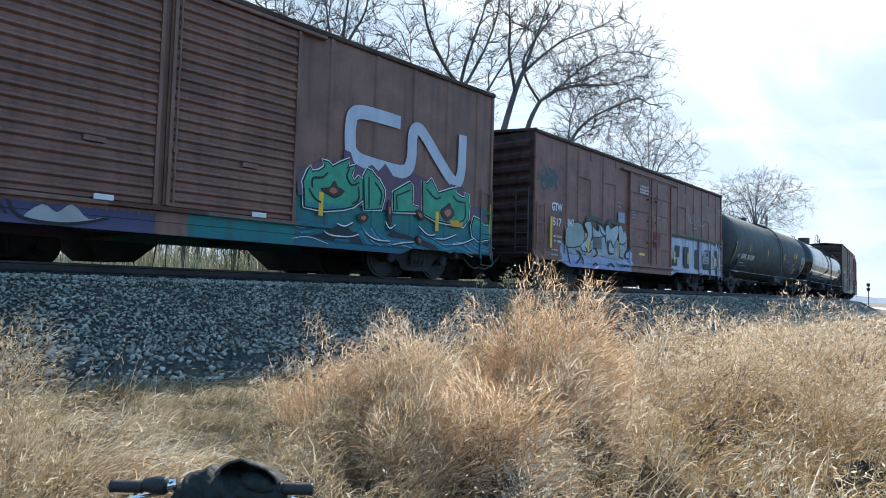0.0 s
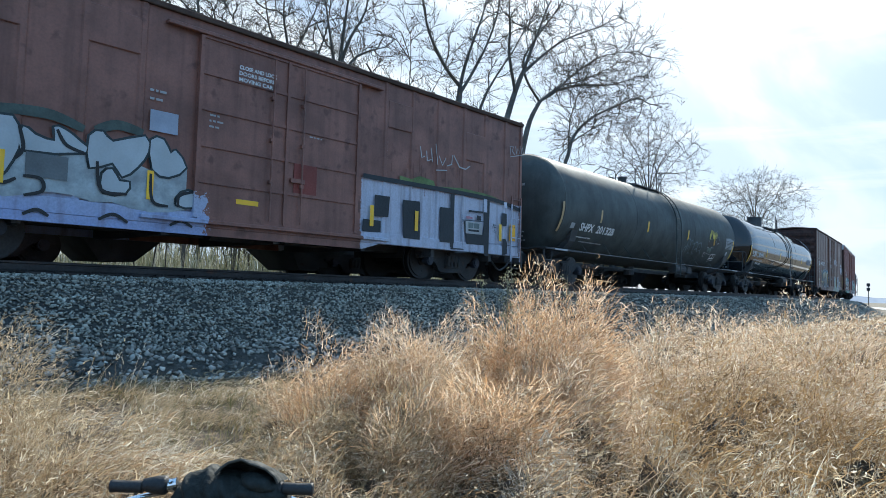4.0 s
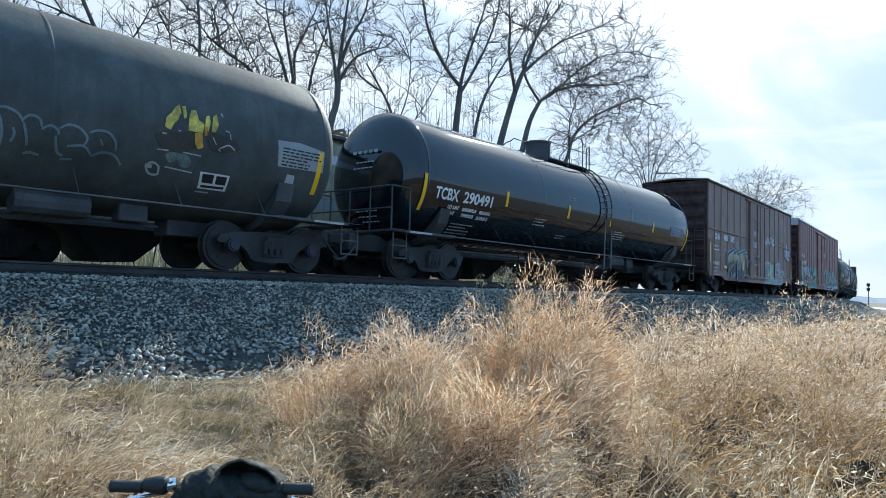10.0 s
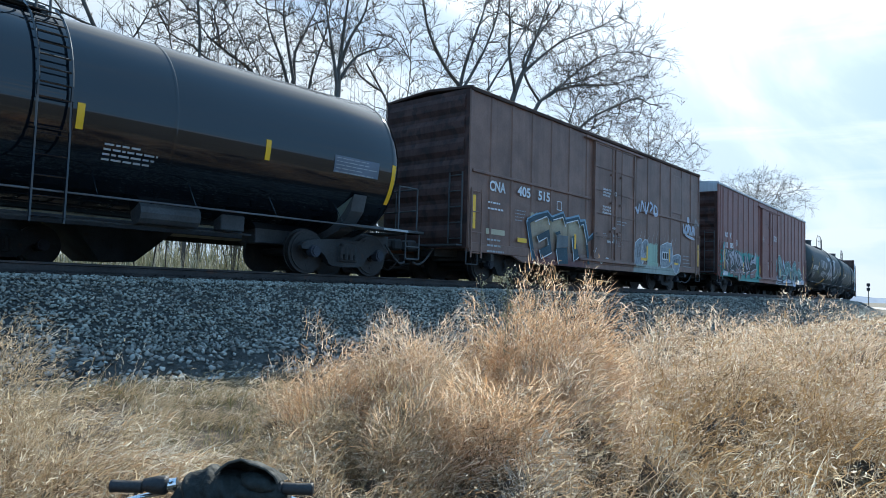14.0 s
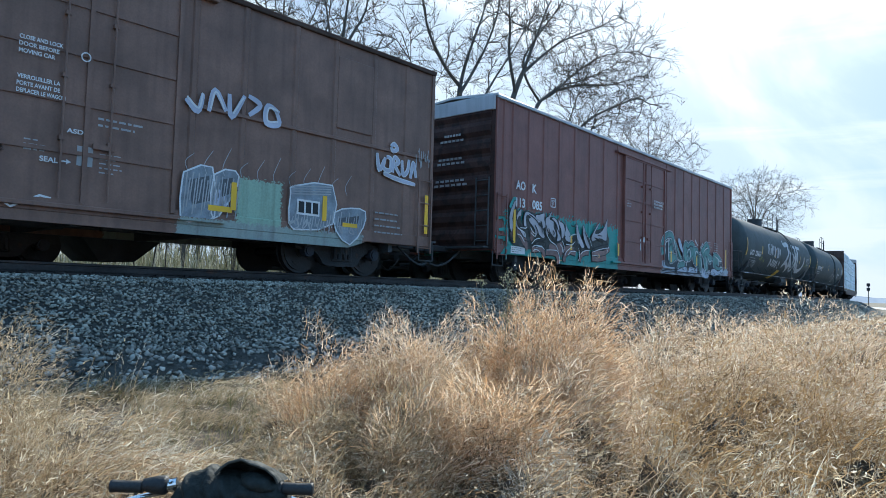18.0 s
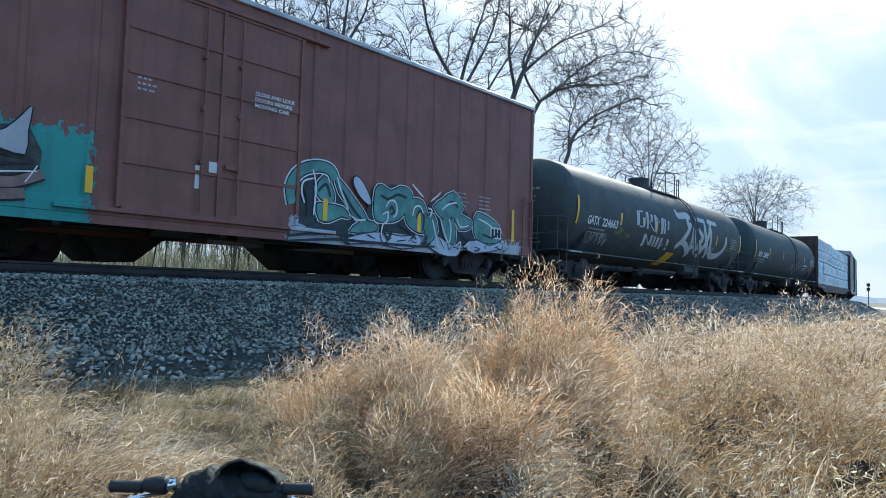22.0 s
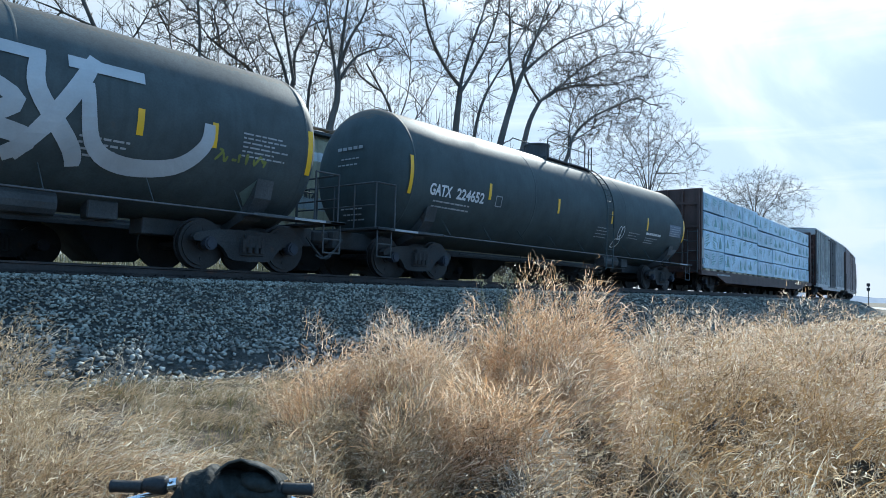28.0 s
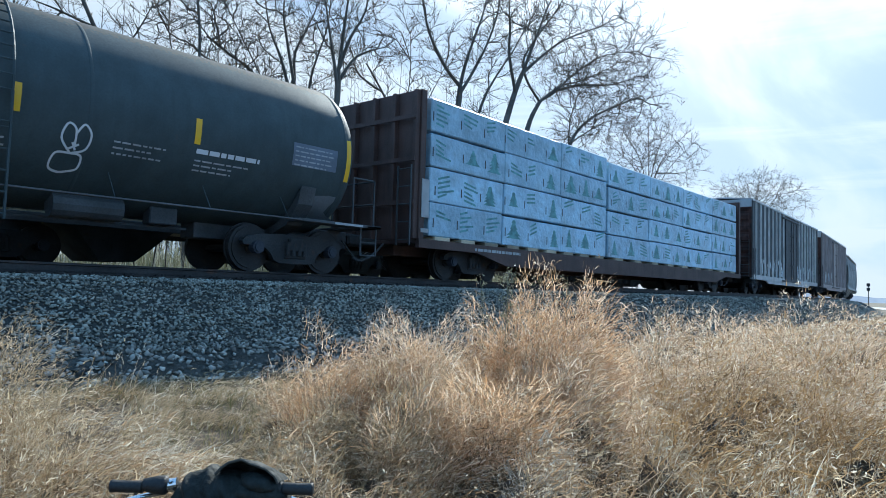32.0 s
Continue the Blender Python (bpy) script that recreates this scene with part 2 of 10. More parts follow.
def prism(bm, outline, y0, y1):
    """An outline in x and z, drawn out from y0 to y1."""
    a = [bm.verts.new((x, y0, z)) for x, z in outline]
    c = [bm.verts.new((x, y1, z)) for x, z in outline]
    n = len(outline)
    bm.faces.new(a)
    bm.faces.new(c[::-1])
    for i in range(n):
        bm.faces.new((a[i], a[(i + 1) % n], c[(i + 1) % n], c[i]))
    return bm


def lathe_x(profile, seg=48, cy=0.0, cz=0.0, arc=(0.0, 360.0)):
    """A shell round the x axis from rows of (x, radius)."""
    vs, fs = [], []
    full = arc[1] - arc[0] >= 360
    n = seg if full else seg + 1
    for x, r in profile:
        for k in range(n):
            a = radians(arc[0] + (arc[1] - arc[0]) * k / seg)
            vs.append((x, cy + r * math.sin(a), cz + r * math.cos(a)))
    for i in range(len(profile) - 1):
        for k in range(seg):
            k2 = (k + 1) % n
            fs.append((i * n + k, i * n + k2, (i + 1) * n + k2, (i + 1) * n + k))
    return vs, fs


def curve_pts(pts, closed=True, steps=5):
    out = []
    n = len(pts)
    rng_ = range(n if closed else n - 1)
    for i in rng_:
        p0, p1, p2, p3 = (pts[(i + k) % n] if closed else pts[max(0, min(n - 1, i + k))] for k in (-1, 0, 1, 2))
        for s in range(steps):
            t = s / steps
            out.append(tuple(0.5 * (2 * b + (c - a) * t + (2 * a - 5 * b + 4 * c - d) * t * t + (3 * b - a - 3 * c + d) * t ** 3)
                             for a, b, c, d in zip(p0, p1, p2, p3)))
    if not closed:
        out.append(tuple(pts[-1]))
    return out


class Skin:
    """A surface for paint: maps (x, z) of a car's side to a point just outside its skin."""

    def __init__(self, half=1.48, radius=0.0, cz=0.0, lift=0.012):
        self.half, self.radius, self.cz, self.lift = half, radius, cz, lift

    def at(self, x, z, up=0.0):
        if self.radius:
            dz = max(-0.97, min(0.97, (z - self.cz) / (self.radius + 0.02)))
            r = self.radius + self.lift + up
            return (x, -r * math.sqrt(1 - dz * dz), self.cz + r * dz)
        return (x, -(self.half + self.lift + up), z)


def patch(name, shapes, skin, material, parent, label="", up=0.0):
    """Flat painted shapes, each an outline of (x, z), laid on a skin."""
    bm = bmesh.new()
    for sh in shapes:
        if skin.radius:
            tmp = bmesh.new()
            f = tmp.faces.new([tmp.verts.new((x, 0, z)) for x, z in sh])
            f.normal_update()
            zs = [z for _, z in sh]
            z = min(zs) + 0.12
            while z < max(zs):
                bmesh.ops.bisect_plane(tmp, geom=tmp.verts[:] + tmp.edges[:] + tmp.faces[:], plane_co=(0, 0, z), plane_no=(0, 0, 1))
                z += 0.12
            for f in tmp.faces:
                f.normal_update()
            bmesh.ops.triangulate(tmp, faces=tmp.faces[:], ngon_method="EAR_CLIP")
            mp = {v: bm.verts.new(skin.at(v.co.x, v.co.z, up)) for v in tmp.verts}
            for f in tmp.faces:
                bm.faces.new([mp[v] for v in f.verts])
            tmp.free()
        else:
            f = bm.faces.new([bm.verts.new(skin.at(x, z, up)) for x, z in sh])
            f.normal_update()
            bmesh.ops.triangulate(bm, faces=[f], ngon_method="EAR_CLIP")
    ob = part(name, bm, material, parent, label)
    return ob


def ribbon(pts, w, even=False):
    """The two edges of a stroke of width w along points."""
    L_, R_ = [], []
    n = len(pts)
    for i, (x, z) in enumerate(pts):
        a, b = pts[max(0, i - 1)], pts[min(n - 1, i + 1)]
        dx, dz = b[0] - a[0], b[1] - a[1]
        k = math.hypot(dx, dz) or 1.0
        ww = w if even else w * (0.55 + 0.45 * math.sin(math.pi * (0.12 + 0.76 * i / max(1, n - 1))))
        L_.append((x - dz / k * ww / 2, z + dx / k * ww / 2))
        R_.append((x + dz / k * ww / 2, z - dx / k * ww / 2))
    return L_, R_


def strokes(name, lines, w, skin, material, parent, label="", up=0.0, smooth=True, even=False):
    """Sprayed or painted lines on a skin."""
    vs, fs = [], []
    for pts in lines:
        p = curve_pts(pts, False, 5) if smooth and len(pts) > 2 else pts
        a, b = ribbon(p, w, even)
        k = len(vs)
        for q, r in zip(a, b):
            vs += [skin.at(*q, up), skin.at(*r, up)]
        fs += [(k + 2 * i, k + 2 * i + 1, k + 2 * i + 3, k + 2 * i + 2) for i in range(len(p) - 1)]
    return link_mesh(name, vs, fs, material, parent, label)


def rect(x0, x1, z0, z1):
    return [(x0, z0), (x1, z0), (x1, z1), (x0, z1)]


def bars(name, x, z, w, rows, h, pitch, skin, material, parent, seed=1, label=""):
    """Lines of small stencilling, too small to read, as bars broken into words."""
    rn = random.Random(seed)
    sh = []
    for i in range(rows):
        x0, end = x, x + w * rn.uniform(0.6, 1.0)
        while x0 < end - 0.03:
            k = min(end, x0 + rn.uniform(0.05, 0.2) * max(0.6, min(w, 1.2)))
            sh.append(rect(x0, k, z - i * pitch, z - i * pitch + h * 0.66))
            x0 = k + 0.03
    return tagged(patch(name, sh, skin, material, parent, label), kind="stuff")


def lettering(text, x0, x1, z0, z1, skin, material, parent, up=0.0):
    """Stencilled characters fitted between x0 and x1, z0 and z1."""
    cu = bpy.data.curves.new("t", "FONT")
    cu.body = text
    cu.resolution_u = 3
    cu.offset = 0.03
    ob = new("t", cu)
    bpy.context.view_layer.update()
    me = bpy.data.meshes.new_from_object(ob.evaluated_get(bpy.context.evaluated_depsgraph_get()))
    bpy.data.objects.remove(ob)
    co = np.array([v.co[:2] for v in me.vertices])
    lo, hi = co.min(0), co.max(0)
    for v in me.vertices:
        u, w = (v.co.x - lo[0]) / (hi[0] - lo[0]), (v.co.y - lo[1]) / (hi[1] - lo[1])
        v.co = skin.at(x0 + u * (x1 - x0), z0 + w * (z1 - z0), up)
    me.materials.append(material)
    t = new("lettering", me)
    t.parent = parent
    return tagged(t, "white stencilled lettering reading " + text, kind="stuff" if " " in text else "")


# ---- the line of the track ----
SIDE, HALF, BEND, FROM_S = 11.066, 1.48, 0.002037, 9.03
MID = SIDE + HALF


def on_track(s, off=0.0, z=0.0):
    """The point s metres along the track, off metres beyond its centre line, and the heading there."""
    th = BEND * max(s - FROM_S, 0.0)
    x = min(s, FROM_S) + math.sin(th) / BEND - math.sin(th) * (off + HALF)
    y = SIDE + (1 - math.cos(th)) / BEND + math.cos(th) * (off + HALF)
    return Vector((x, y, z)), th


def car_pose(s, base):
    """A car whose middle is s metres along, standing on two trucks 2 * base apart."""
    a, _ = on_track(s - base)
    b, _ = on_track(s + base)
    d = b - a
    return Matrix.Translation((a + b) / 2) @ Matrix.Rotation(math.atan2(d.y, d.x), 4, "Z")


def run(t):
    """How far the train has come by t seconds."""
    return 4.039 * t + 0.00634 * t * t


def across(x, y):
    """Distance of a ground point from the track's centre line; below zero on the camera's side."""
    if x < FROM_S:
        return y - MID
    cx, cy, r = FROM_S, SIDE + 1 / BEND, 1 / BEND - HALF
    return r - math.hypot(x - cx, y - cy) if y < cy else r


# ---- rolling stock ----
CARS = []      # (car, middle at 0 s, half the distance between truck centres)
WHEELSETS = []
WHEEL_R = 0.457


def wheelset_mesh():
    bm = bmesh.new()
    for y in (-0.755, 0.755):
        sg = 1 if y > 0 else -1
        disc(bm, 0, y + sg * 0.02, 0, WHEEL_R, 0.12, 28)
        disc(bm, 0, y - sg * 0.055, 0, WHEEL_R + 0.028, 0.03, 28)
        disc(bm, 0, y + sg * 0.09, 0, WHEEL_R - 0.06, 0.03, 24, None)
        disc(bm, 0, y + sg * 0.12, 0, 0.13, 0.05, 14)
        for k in range(4):
            a = radians(45 + 90 * k)
            disc(bm, 0.27 * math.cos(a), y + sg * 0.108, 0.27 * math.sin(a), 0.04, 0.012, 8)
    disc(bm, 0, 0, 0, 0.085, 2.0, 10)
    me = bpy.data.meshes.new("wheelset")
    bmesh.ops.recalc_face_normals(bm, faces=bm.faces)
    bm.to_mesh(me)
    bm.free()
    me.materials.append(M_WHEEL)
    return me


def side_frame_mesh():
    bm = bmesh.new()
    top = [(-1.16, 0.50), (-1.14, 0.63), (-0.86, 0.70), (-0.45, 0.745), (0.45, 0.745), (0.86, 0.70), (1.14, 0.63), (1.16, 0.50),
           (0.72, 0.48), (0.52, 0.30), (0.38, 0.18), (-0.38, 0.18), (-0.52, 0.30), (-0.72, 0.48)]
    outer = curve_pts(top, True, 2)
    prism(bm, outer, -1.07, -0.93)
    box(bm, -0.26, 0.26, -1.1, -0.9, 0.27, 0.62, 0.02)
    me = bpy.data.meshes.new("side_frame")
    for x in (-0.2, -0.07, 0.07, 0.2):
        for z in (0.33,):
            rod(bm, (x, -1.12, z), (x, -1.12, z + 0.26), 0.05, 8)
    bmesh.ops.recalc_face_normals(bm, faces=bm.faces)
    bm.to_mesh(me)
    bm.free()
    me.materials.append(M_TRUCK)
    return me


ME_WHEELSET, ME_FRAME = wheelset_mesh(), side_frame_mesh()


def bearing_mesh():
    bm = bmesh.new()
    disc(bm, 0, 0, 0, 0.125, 0.16, 14)
    disc(bm, 0, -0.09, 0, 0.09, 0.03, 12)
    me = bpy.data.meshes.new("bearing_cap")
    bmesh.ops.recalc_face_normals(bm, faces=bm.faces)
    bm.to_mesh(me)
    bm.free()
    me.materials.append(M_BEARING)
    return me


ME_BEARING = bearing_mesh()


def truck(car, x, roll=True):
    bm = bmesh.new()
    box(bm, -0.18, 0.18, -1.15, 1.15, 0.42, 0.68, 0.02)
    box(bm, -0.55, -0.47, -0.7, 0.7, 0.3, 0.45)
    box(bm, 0.47, 0.55, -0.7, 0.7, 0.3, 0.45)
    t = part("truck", bm, M_TRUCK, car, "four-wheel truck of rusty dark castings")
    t.location = (x, 0, 0)
    for flip in (0, 1):
        f = new("side_frame", ME_FRAME)
        f.parent = t
        f.matrix_basis = pose(0, 0, 0, 0, 0, 180 * flip)
        for dx in (-0.889, 0.889):
            c = new("bearing_cap", ME_BEARING)
            c.parent = t
            c.matrix_basis = pose(dx, -1.08 if not flip else 1.08, 0.46, 0, 0, 180 * flip)
    for dx in (-0.889, 0.889):
        w = new("wheelset", ME_WHEELSET)
        w.parent = t
        w.location = (dx, 0, WHEEL_R)
        if roll:
            WHEELSETS.append((w, dx))
    return t


def coupler(car, x, d, reach):
    """A knuckle coupler on a draft sill, standing out d (+1 or -1) by reach metres from x."""
    bm = bmesh.new()
    x0, x1 = sorted((x - d * 0.5, x + d * (reach - 0.22)))
    box(bm, x0, x1, -0.09, 0.09, 0.76, 0.92, 0.02)
    xk = x + d * (reach - 0.12)
    box(bm, xk - 0.16, xk + 0.16, -0.2, 0.13, 0.7, 0.98, 0.05)
    part("coupler", bm, M_TRUCK, car)
    bm = bmesh.new()
    pipe(bm, curve_pts([(x, -0.35, 0.8), (x + d * reach * 0.4, -0.36, 0.5), (x + d * reach * 0.75, -0.33, 0.36), (x + d * reach, -0.3, 0.42)], False, 3), 0.028, 6)
    part("air_hose", bm, M_BLACK, car)


def ladder(car, x, y, z0, z1, w, material, name="ladder", axis="x"):
    bm = bmesh.new()
    n = max(2, int((z1 - z0) / 0.36))
    for k in range(n):
        z = z0 + 0.12 + (z1 - z0 - 0.2) * k / (n - 1)
        if axis == "x":
            rod(bm, (x, y, z), (x + w, y, z), 0.016, 5)
        else:
            rod(bm, (x, y, z), (x, y + w, z), 0.016, 5)
    for k in (0, w):
        a = (x + k, y) if axis == "x" else (x, y + k)
        box(bm, a[0] - 0.022, a[0] + 0.022, a[1] - 0.012, a[1] + 0.012, z0, z1)
    return part(name, bm, material, car)


def stripe(car, x, z0, z1, skin, material=None, w=0.11, name="reflector"):
    return patch(name, [rect(x - w / 2, x + w / 2, z0, z1)], skin, material or M_YELLOW, car, "yellow reflective strip" if material is None else "")


def new_car(name, label, category, s0, s1, base, group="cars of the moving freight train"):
    mid = (s0 + s1) / 2
    car = tagged(new(name), label, category, group)
    CARS.append((car, mid, base))
    return car, mid


def boxcar(name, label, s0, s1, eave, sill, ribs, doors, paint, roof_mat, base=None, deep=(None, None, 0.0), end_mat=None, end_ribs=9,
           panels=(), girts=(), roof_pitch=0.12, gap0=1.05, gap1=1.05, door_bars="v", roll=True, rib_d=0.055, door_mat=None, end_cap=None):
    """A steel box car. ribs, doors and panels are given along the track, as s at 0 s."""
    base = base or (s1 - s0) / 2 - 2.35
    car, mid = new_car(name, label, "boxcar", s0, s1, base)
    x0, x1 = s0 - mid, s1 - mid
    # dark base colour holds the ends' shade; streaks and stain lie over it
    em = end_mat or mat("shade_darkened_car_end", (0.075, 0.042, 0.036), 0.85, spec=0.25, var=0.35, streak=0.5, bump=0.15, stain=(0.03, 0.025, 0.023), stain_at=0.5)
    h = HALF
    bm = bmesh.new()
    box(bm, x0 + 0.02, x1 - 0.02, -h, h, sill, eave - 0.06)
    body = part("body", bm, paint, car)
    # side ribs on both sides, each a hat section
    bm0 = bmesh.new()
    prism(bm0, [(-0.07, 0), (-0.04, rib_d), (0.04, rib_d), (0.07, 0)], sill + 0.14, eave - 0.1)
    for v in bm0.verts:
        x, y, z = v.co
        v.co = (x, -h - z, y)
    rib_me = bpy.data.meshes.new("rib")
    bmesh.ops.recalc_face_normals(bm0, faces=bm0.faces)
    bm0.to_mesh(rib_me)
    bm0.free()
    # the outline above is in x and z, so depth lies along y
    rib_me.materials.append(paint)
    for s in ribs:
        me = rib_me.copy()
        for v in me.vertices:
            v.co.x += s - mid
        for flip in (0, 1):
            r = new("rib", me)
            r.parent = car
            if flip:
                r.matrix_basis = pose(0, 0, 0, 0, 0, 180)
    for d0, d1, z0, z1 in doors:
        a, b = d0 - mid, d1 - mid
        for flip in (0, 1):
            bm = bmesh.new()
            box(bm, a, b, -h - (0.05 if door_bars == "louvre" else 0.06), -h - 0.004, z0, z1)
            dr = part("door", bm, door_mat or paint, car, "sliding side door with pressed stiffeners")
            bars_ = []
            if door_bars == "louvre":
                n = 21
                for k in range(n):
                    z = z0 + 0.12 + (z1 - z0 - 0.24) * k / (n - 1)
                    bm = bmesh.new()
                    prism(bm, [(a + 0.1, z - 0.055), (b - 0.1, z - 0.055), (b - 0.1, z + 0.055), (a + 0.1, z + 0.055)], -h - 0.05, -h - 0.1)
                    for v in bm.verts:
                        if v.co.y < -h - 0.08:
                            v.co.z += 0.035 * (-1 if v.co.z > z else 1)
                    part("louvre", bm, paint, dr)
                bars_ = [(e, e + 0.06, 0.11, 0.05, z0, z1) for e in (a + 0.03, b - 0.09)]
            else:
                bars_ = [(e, e + 0.07, 0.1, 0.06, z0, z1) for e in (a, b - 0.09, (a + b) / 2 - 0.03)]
                for k in range(6):
                    z = z0 + (z1 - z0) * k / 5
                    bars_.append((a + 0.08, b - 0.1, 0.085, 0.06, z - 0.03, z + 0.03))
            for e0, e1, o1, o0, za, zb_ in bars_:
                bm = bmesh.new()
                box(bm, e0, e1, -h - o1, -h - o0, za, zb_)
                part("door_stiffener", bm, door_mat or paint, dr)
            if flip:
                dr.matrix_basis = pose(a + b, 0, 0, 0, 0, 180)
            # latch rods and the crank
            m_rod = paint
            rods = []
            for e in ((a + b) / 2 - 0.35, (a + b) / 2 + 0.35) if door_bars != "louvre" else (a + 0.14,):
                bm = bmesh.new()
                rod(bm, (e, -h - 0.125, z0 + 0.05), (e, -h - 0.125, z1 - 0.05), 0.018, 6)
                for z in (0.25, 0.5, 0.75):
                    zz = z0 + z * (z1 - z0)
                    box(bm, e - 0.04, e + 0.04, -h - 0.14, -h - 0.06, zz - 0.03, zz + 0.03)
                rods.append(part("latch_rod", bm, m_rod, car))
            bm = bmesh.new()
            box(bm, (a + b) / 2 + 0.1, (a + b) / 2 + 0.42, -h - 0.13, -h - 0.07, z0 + 0.85, z0 + 0.93)
            rods.append(part("latch_lever", bm, m_rod, car))
            if flip:
                for lr in rods:
                    lr.matrix_basis = pose(a + b, 0, 0, 0, 0, 180)
        bm = bmesh.new()
        box(bm, a - 0.9, b + 0.9, -h - 0.12, -h - 0.002, z0 - 0.1, z0 - 0.03, 0.01)
        part("door_track", bm, paint, car)
        bm = bmesh.new()
        box(bm, a - 0.6, b + 0.6, -h - 0.12, -h - 0.002, z1 + 0.02, z1 + 0.09, 0.01)
        part("door_track", bm, paint, car)
    for a, b, z in girts:
        bm = bmesh.new()
        box(bm, a - mid, b - mid, -h - 0.05, -h - 0.003, z - 0.035, z + 0.035, 0.008)
        part("girt", bm, paint, car)
    for a, b, z0, z1 in panels:
        bm = bmesh.new()
        box(bm, a - mid, b - mid, -h - 0.03, -h - 0.002, z0, z1, 0.012)
        part("panel", bm, paint, car)
    # corner posts, top chord and side sill
    for e in (x0, x1 - 0.1):
        bm = bmesh.new()
        box(bm, e, e + 0.1, -h - 0.03, h + 0.03, sill - 0.02, eave - 0.04, 0.01)
        part("corner_post", bm, paint, car)
    bm = bmesh.new()
    for y in (-1, 1):
        y0, y1 = sorted((y * (h - 0.05), y * (h + 0.06)))
        box(bm, x0, x1, y0, y1, eave - 0.1, eave, 0.012)
    part("top_chord", bm, roof_mat, car)
    bm = bmesh.new()
    d0, d1, dz = deep
    for y in (-1, 1):
        y0, y1 = sorted((y * (h - 0.12), y * (h + 0.035)))
        box(bm, x0 + 0.05, x1 - 0.05, y0, y1, sill - 0.1, sill + 0.14, 0.01)
        if d0 is not None:
            y0, y1 = sorted((y * (h - 0.05), y * (h + 0.028)))
            prism(bm, [(d0 - mid + 0.5, sill - 0.1 - dz), (d1 - mid - 0.5, sill - 0.1 - dz), (d1 - mid, sill - 0.101), (d0 - mid, sill - 0.101)], y0, y1)
    part("side_sill", bm, paint, car)
    # roof with a shallow pitch and raised seams
    bm = bmesh.new()
    vs = [(x0 - 0.02, -h - 0.05, eave), (x0 - 0.02, 0, eave + roof_pitch), (x0 - 0.02, h + 0.05, eave),
          (x1 + 0.02, -h - 0.05, eave), (x1 + 0.02, 0, eave + roof_pitch), (x1 + 0.02, h + 0.05, eave)]
    v = [bm.verts.new(c) for c in vs]
    w = [bm.verts.new((c[0], c[1], c[2] - 0.05)) for c in vs]
    for q in ((0, 3, 4, 1), (1, 4, 5, 2)):
        bm.faces.new([v[i] for i in q])
        bm.faces.new([w[i] for i in reversed(q)])
    for i, j in ((0, 3), (3, 4), (4, 5), (5, 2), (2, 1), (1, 0)):
        bm.faces.new((v[i], w[i], w[j], v[j]))
    n = int((x1 - x0) / 1.2)
    for k in range(n + 1):
        x = x0 + 0.05 + (x1 - x0 - 0.1) * k / n
        for y in (-1, 1):
            a, b = (x, y * (h + 0.03), eave + 0.015), (x, 0.02 * y, eave + roof_pitch + 0.015)
            rod(bm, a, b, 0.028, 4)
    part("roof", bm, roof_mat, car, "sheet-metal roof with raised seams")
    # corrugated ends
    for e, d in ((x0, -1), (x1, 1)):
        bm = bmesh.new()
        xa, xb = sorted((e - d * 0.02, e + d * 0.012))
        box(bm, xa, xb, -h + 0.02, h - 0.02, sill, eave - 0.05)
        ep = part("end_panel", bm, em, car, "corrugated steel end")
        for k in range(end_ribs):
            bm = bmesh.new()
            z = sill + 0.35 + (eave - sill - 0.75) * k / (end_ribs - 1)
            ph = 0.46 * (eave - sill - 0.75) / (end_ribs - 1)
            prism(bm, [(e, z - ph), (e + d * 0.075, z - ph * 0.35), (e + d * 0.075, z + ph * 0.35), (e, z + ph)], -h + 0.14, h - 0.14)
            part("end_rib", bm, em, ep)
        if end_cap:
            bm = bmesh.new()
            xa, xb = sorted((e + d * 0.013, e + d * 0.10))
            box(bm, xa, xb, -h + 0.01, h - 0.01, eave - 0.42, eave - 0.02, 0.01)
            part("end_cap", bm, end_cap, car, "pale grey band across the top of the end")
        ladder(car, e + d * 0.1, -h + 0.12, sill + 0.1, sill + 1.9, 0.42, M_BLACK, axis="y")
        ladder(car, (e + 0.06) if d < 0 else (e - 0.5), -h - 0.075, sill - 0.25, sill + 1.5, 0.42, paint)
        bm = bmesh.new()
        xa, xb = sorted((e + d * 0.08, e + d * 0.3))
        box(bm, xa, xb, -h + 0.1, h - 0.1, sill + 0.03, sill + 0.07)
        part("crossover_step", bm, M_BLACK, car)
        bm = bmesh.new()
        pipe(bm, [(e + d * 0.06, -h - 0.02, sill - 0.05), (e + d * 0.06, -h - 0.02, sill - 0.42), (e - d * 0.4, -h - 0.02, sill - 0.42), (e - d * 0.4, -h - 0.02, sill - 0.05)], 0.016, 5)
        part("sill_step", bm, M_BLACK, car)
        coupler(car, e, d, gap0 if d < 0 else gap1)
    # the underframe
    bm = bmesh.new()
    box(bm, x0 + 0.2, x1 - 0.2, -0.24, 0.24, 0.62, sill + 0.02, 0.01)
    for k in range(7):
        x = x0 + 1.2 + (x1 - x0 - 2.4) * k / 6
        prism(bm, [(x - 0.06, sill - 0.28), (x + 0.06, sill - 0.28), (x + 0.06, sill), (x - 0.06, sill)], -h + 0.1, h - 0.1)
    part("underframe", bm, M_BLACK, car)
    bm = bmesh.new()
    rod(bm, (-1.0, -0.62, 0.72), (0.1, -0.62, 0.72), 0.19, 12)
    rod(bm, (-3.2, -0.4, 0.62), (3.4, -0.4, 0.6), 0.022, 5)
    rod(bm, (0.7, -0.6, 0.68), (1.2, -0.6, 0.68), 0.12, 10)
    part("brake_gear", bm, M_BLACK, car)
    for x in (-base, base):
        truck(car, x, roll)
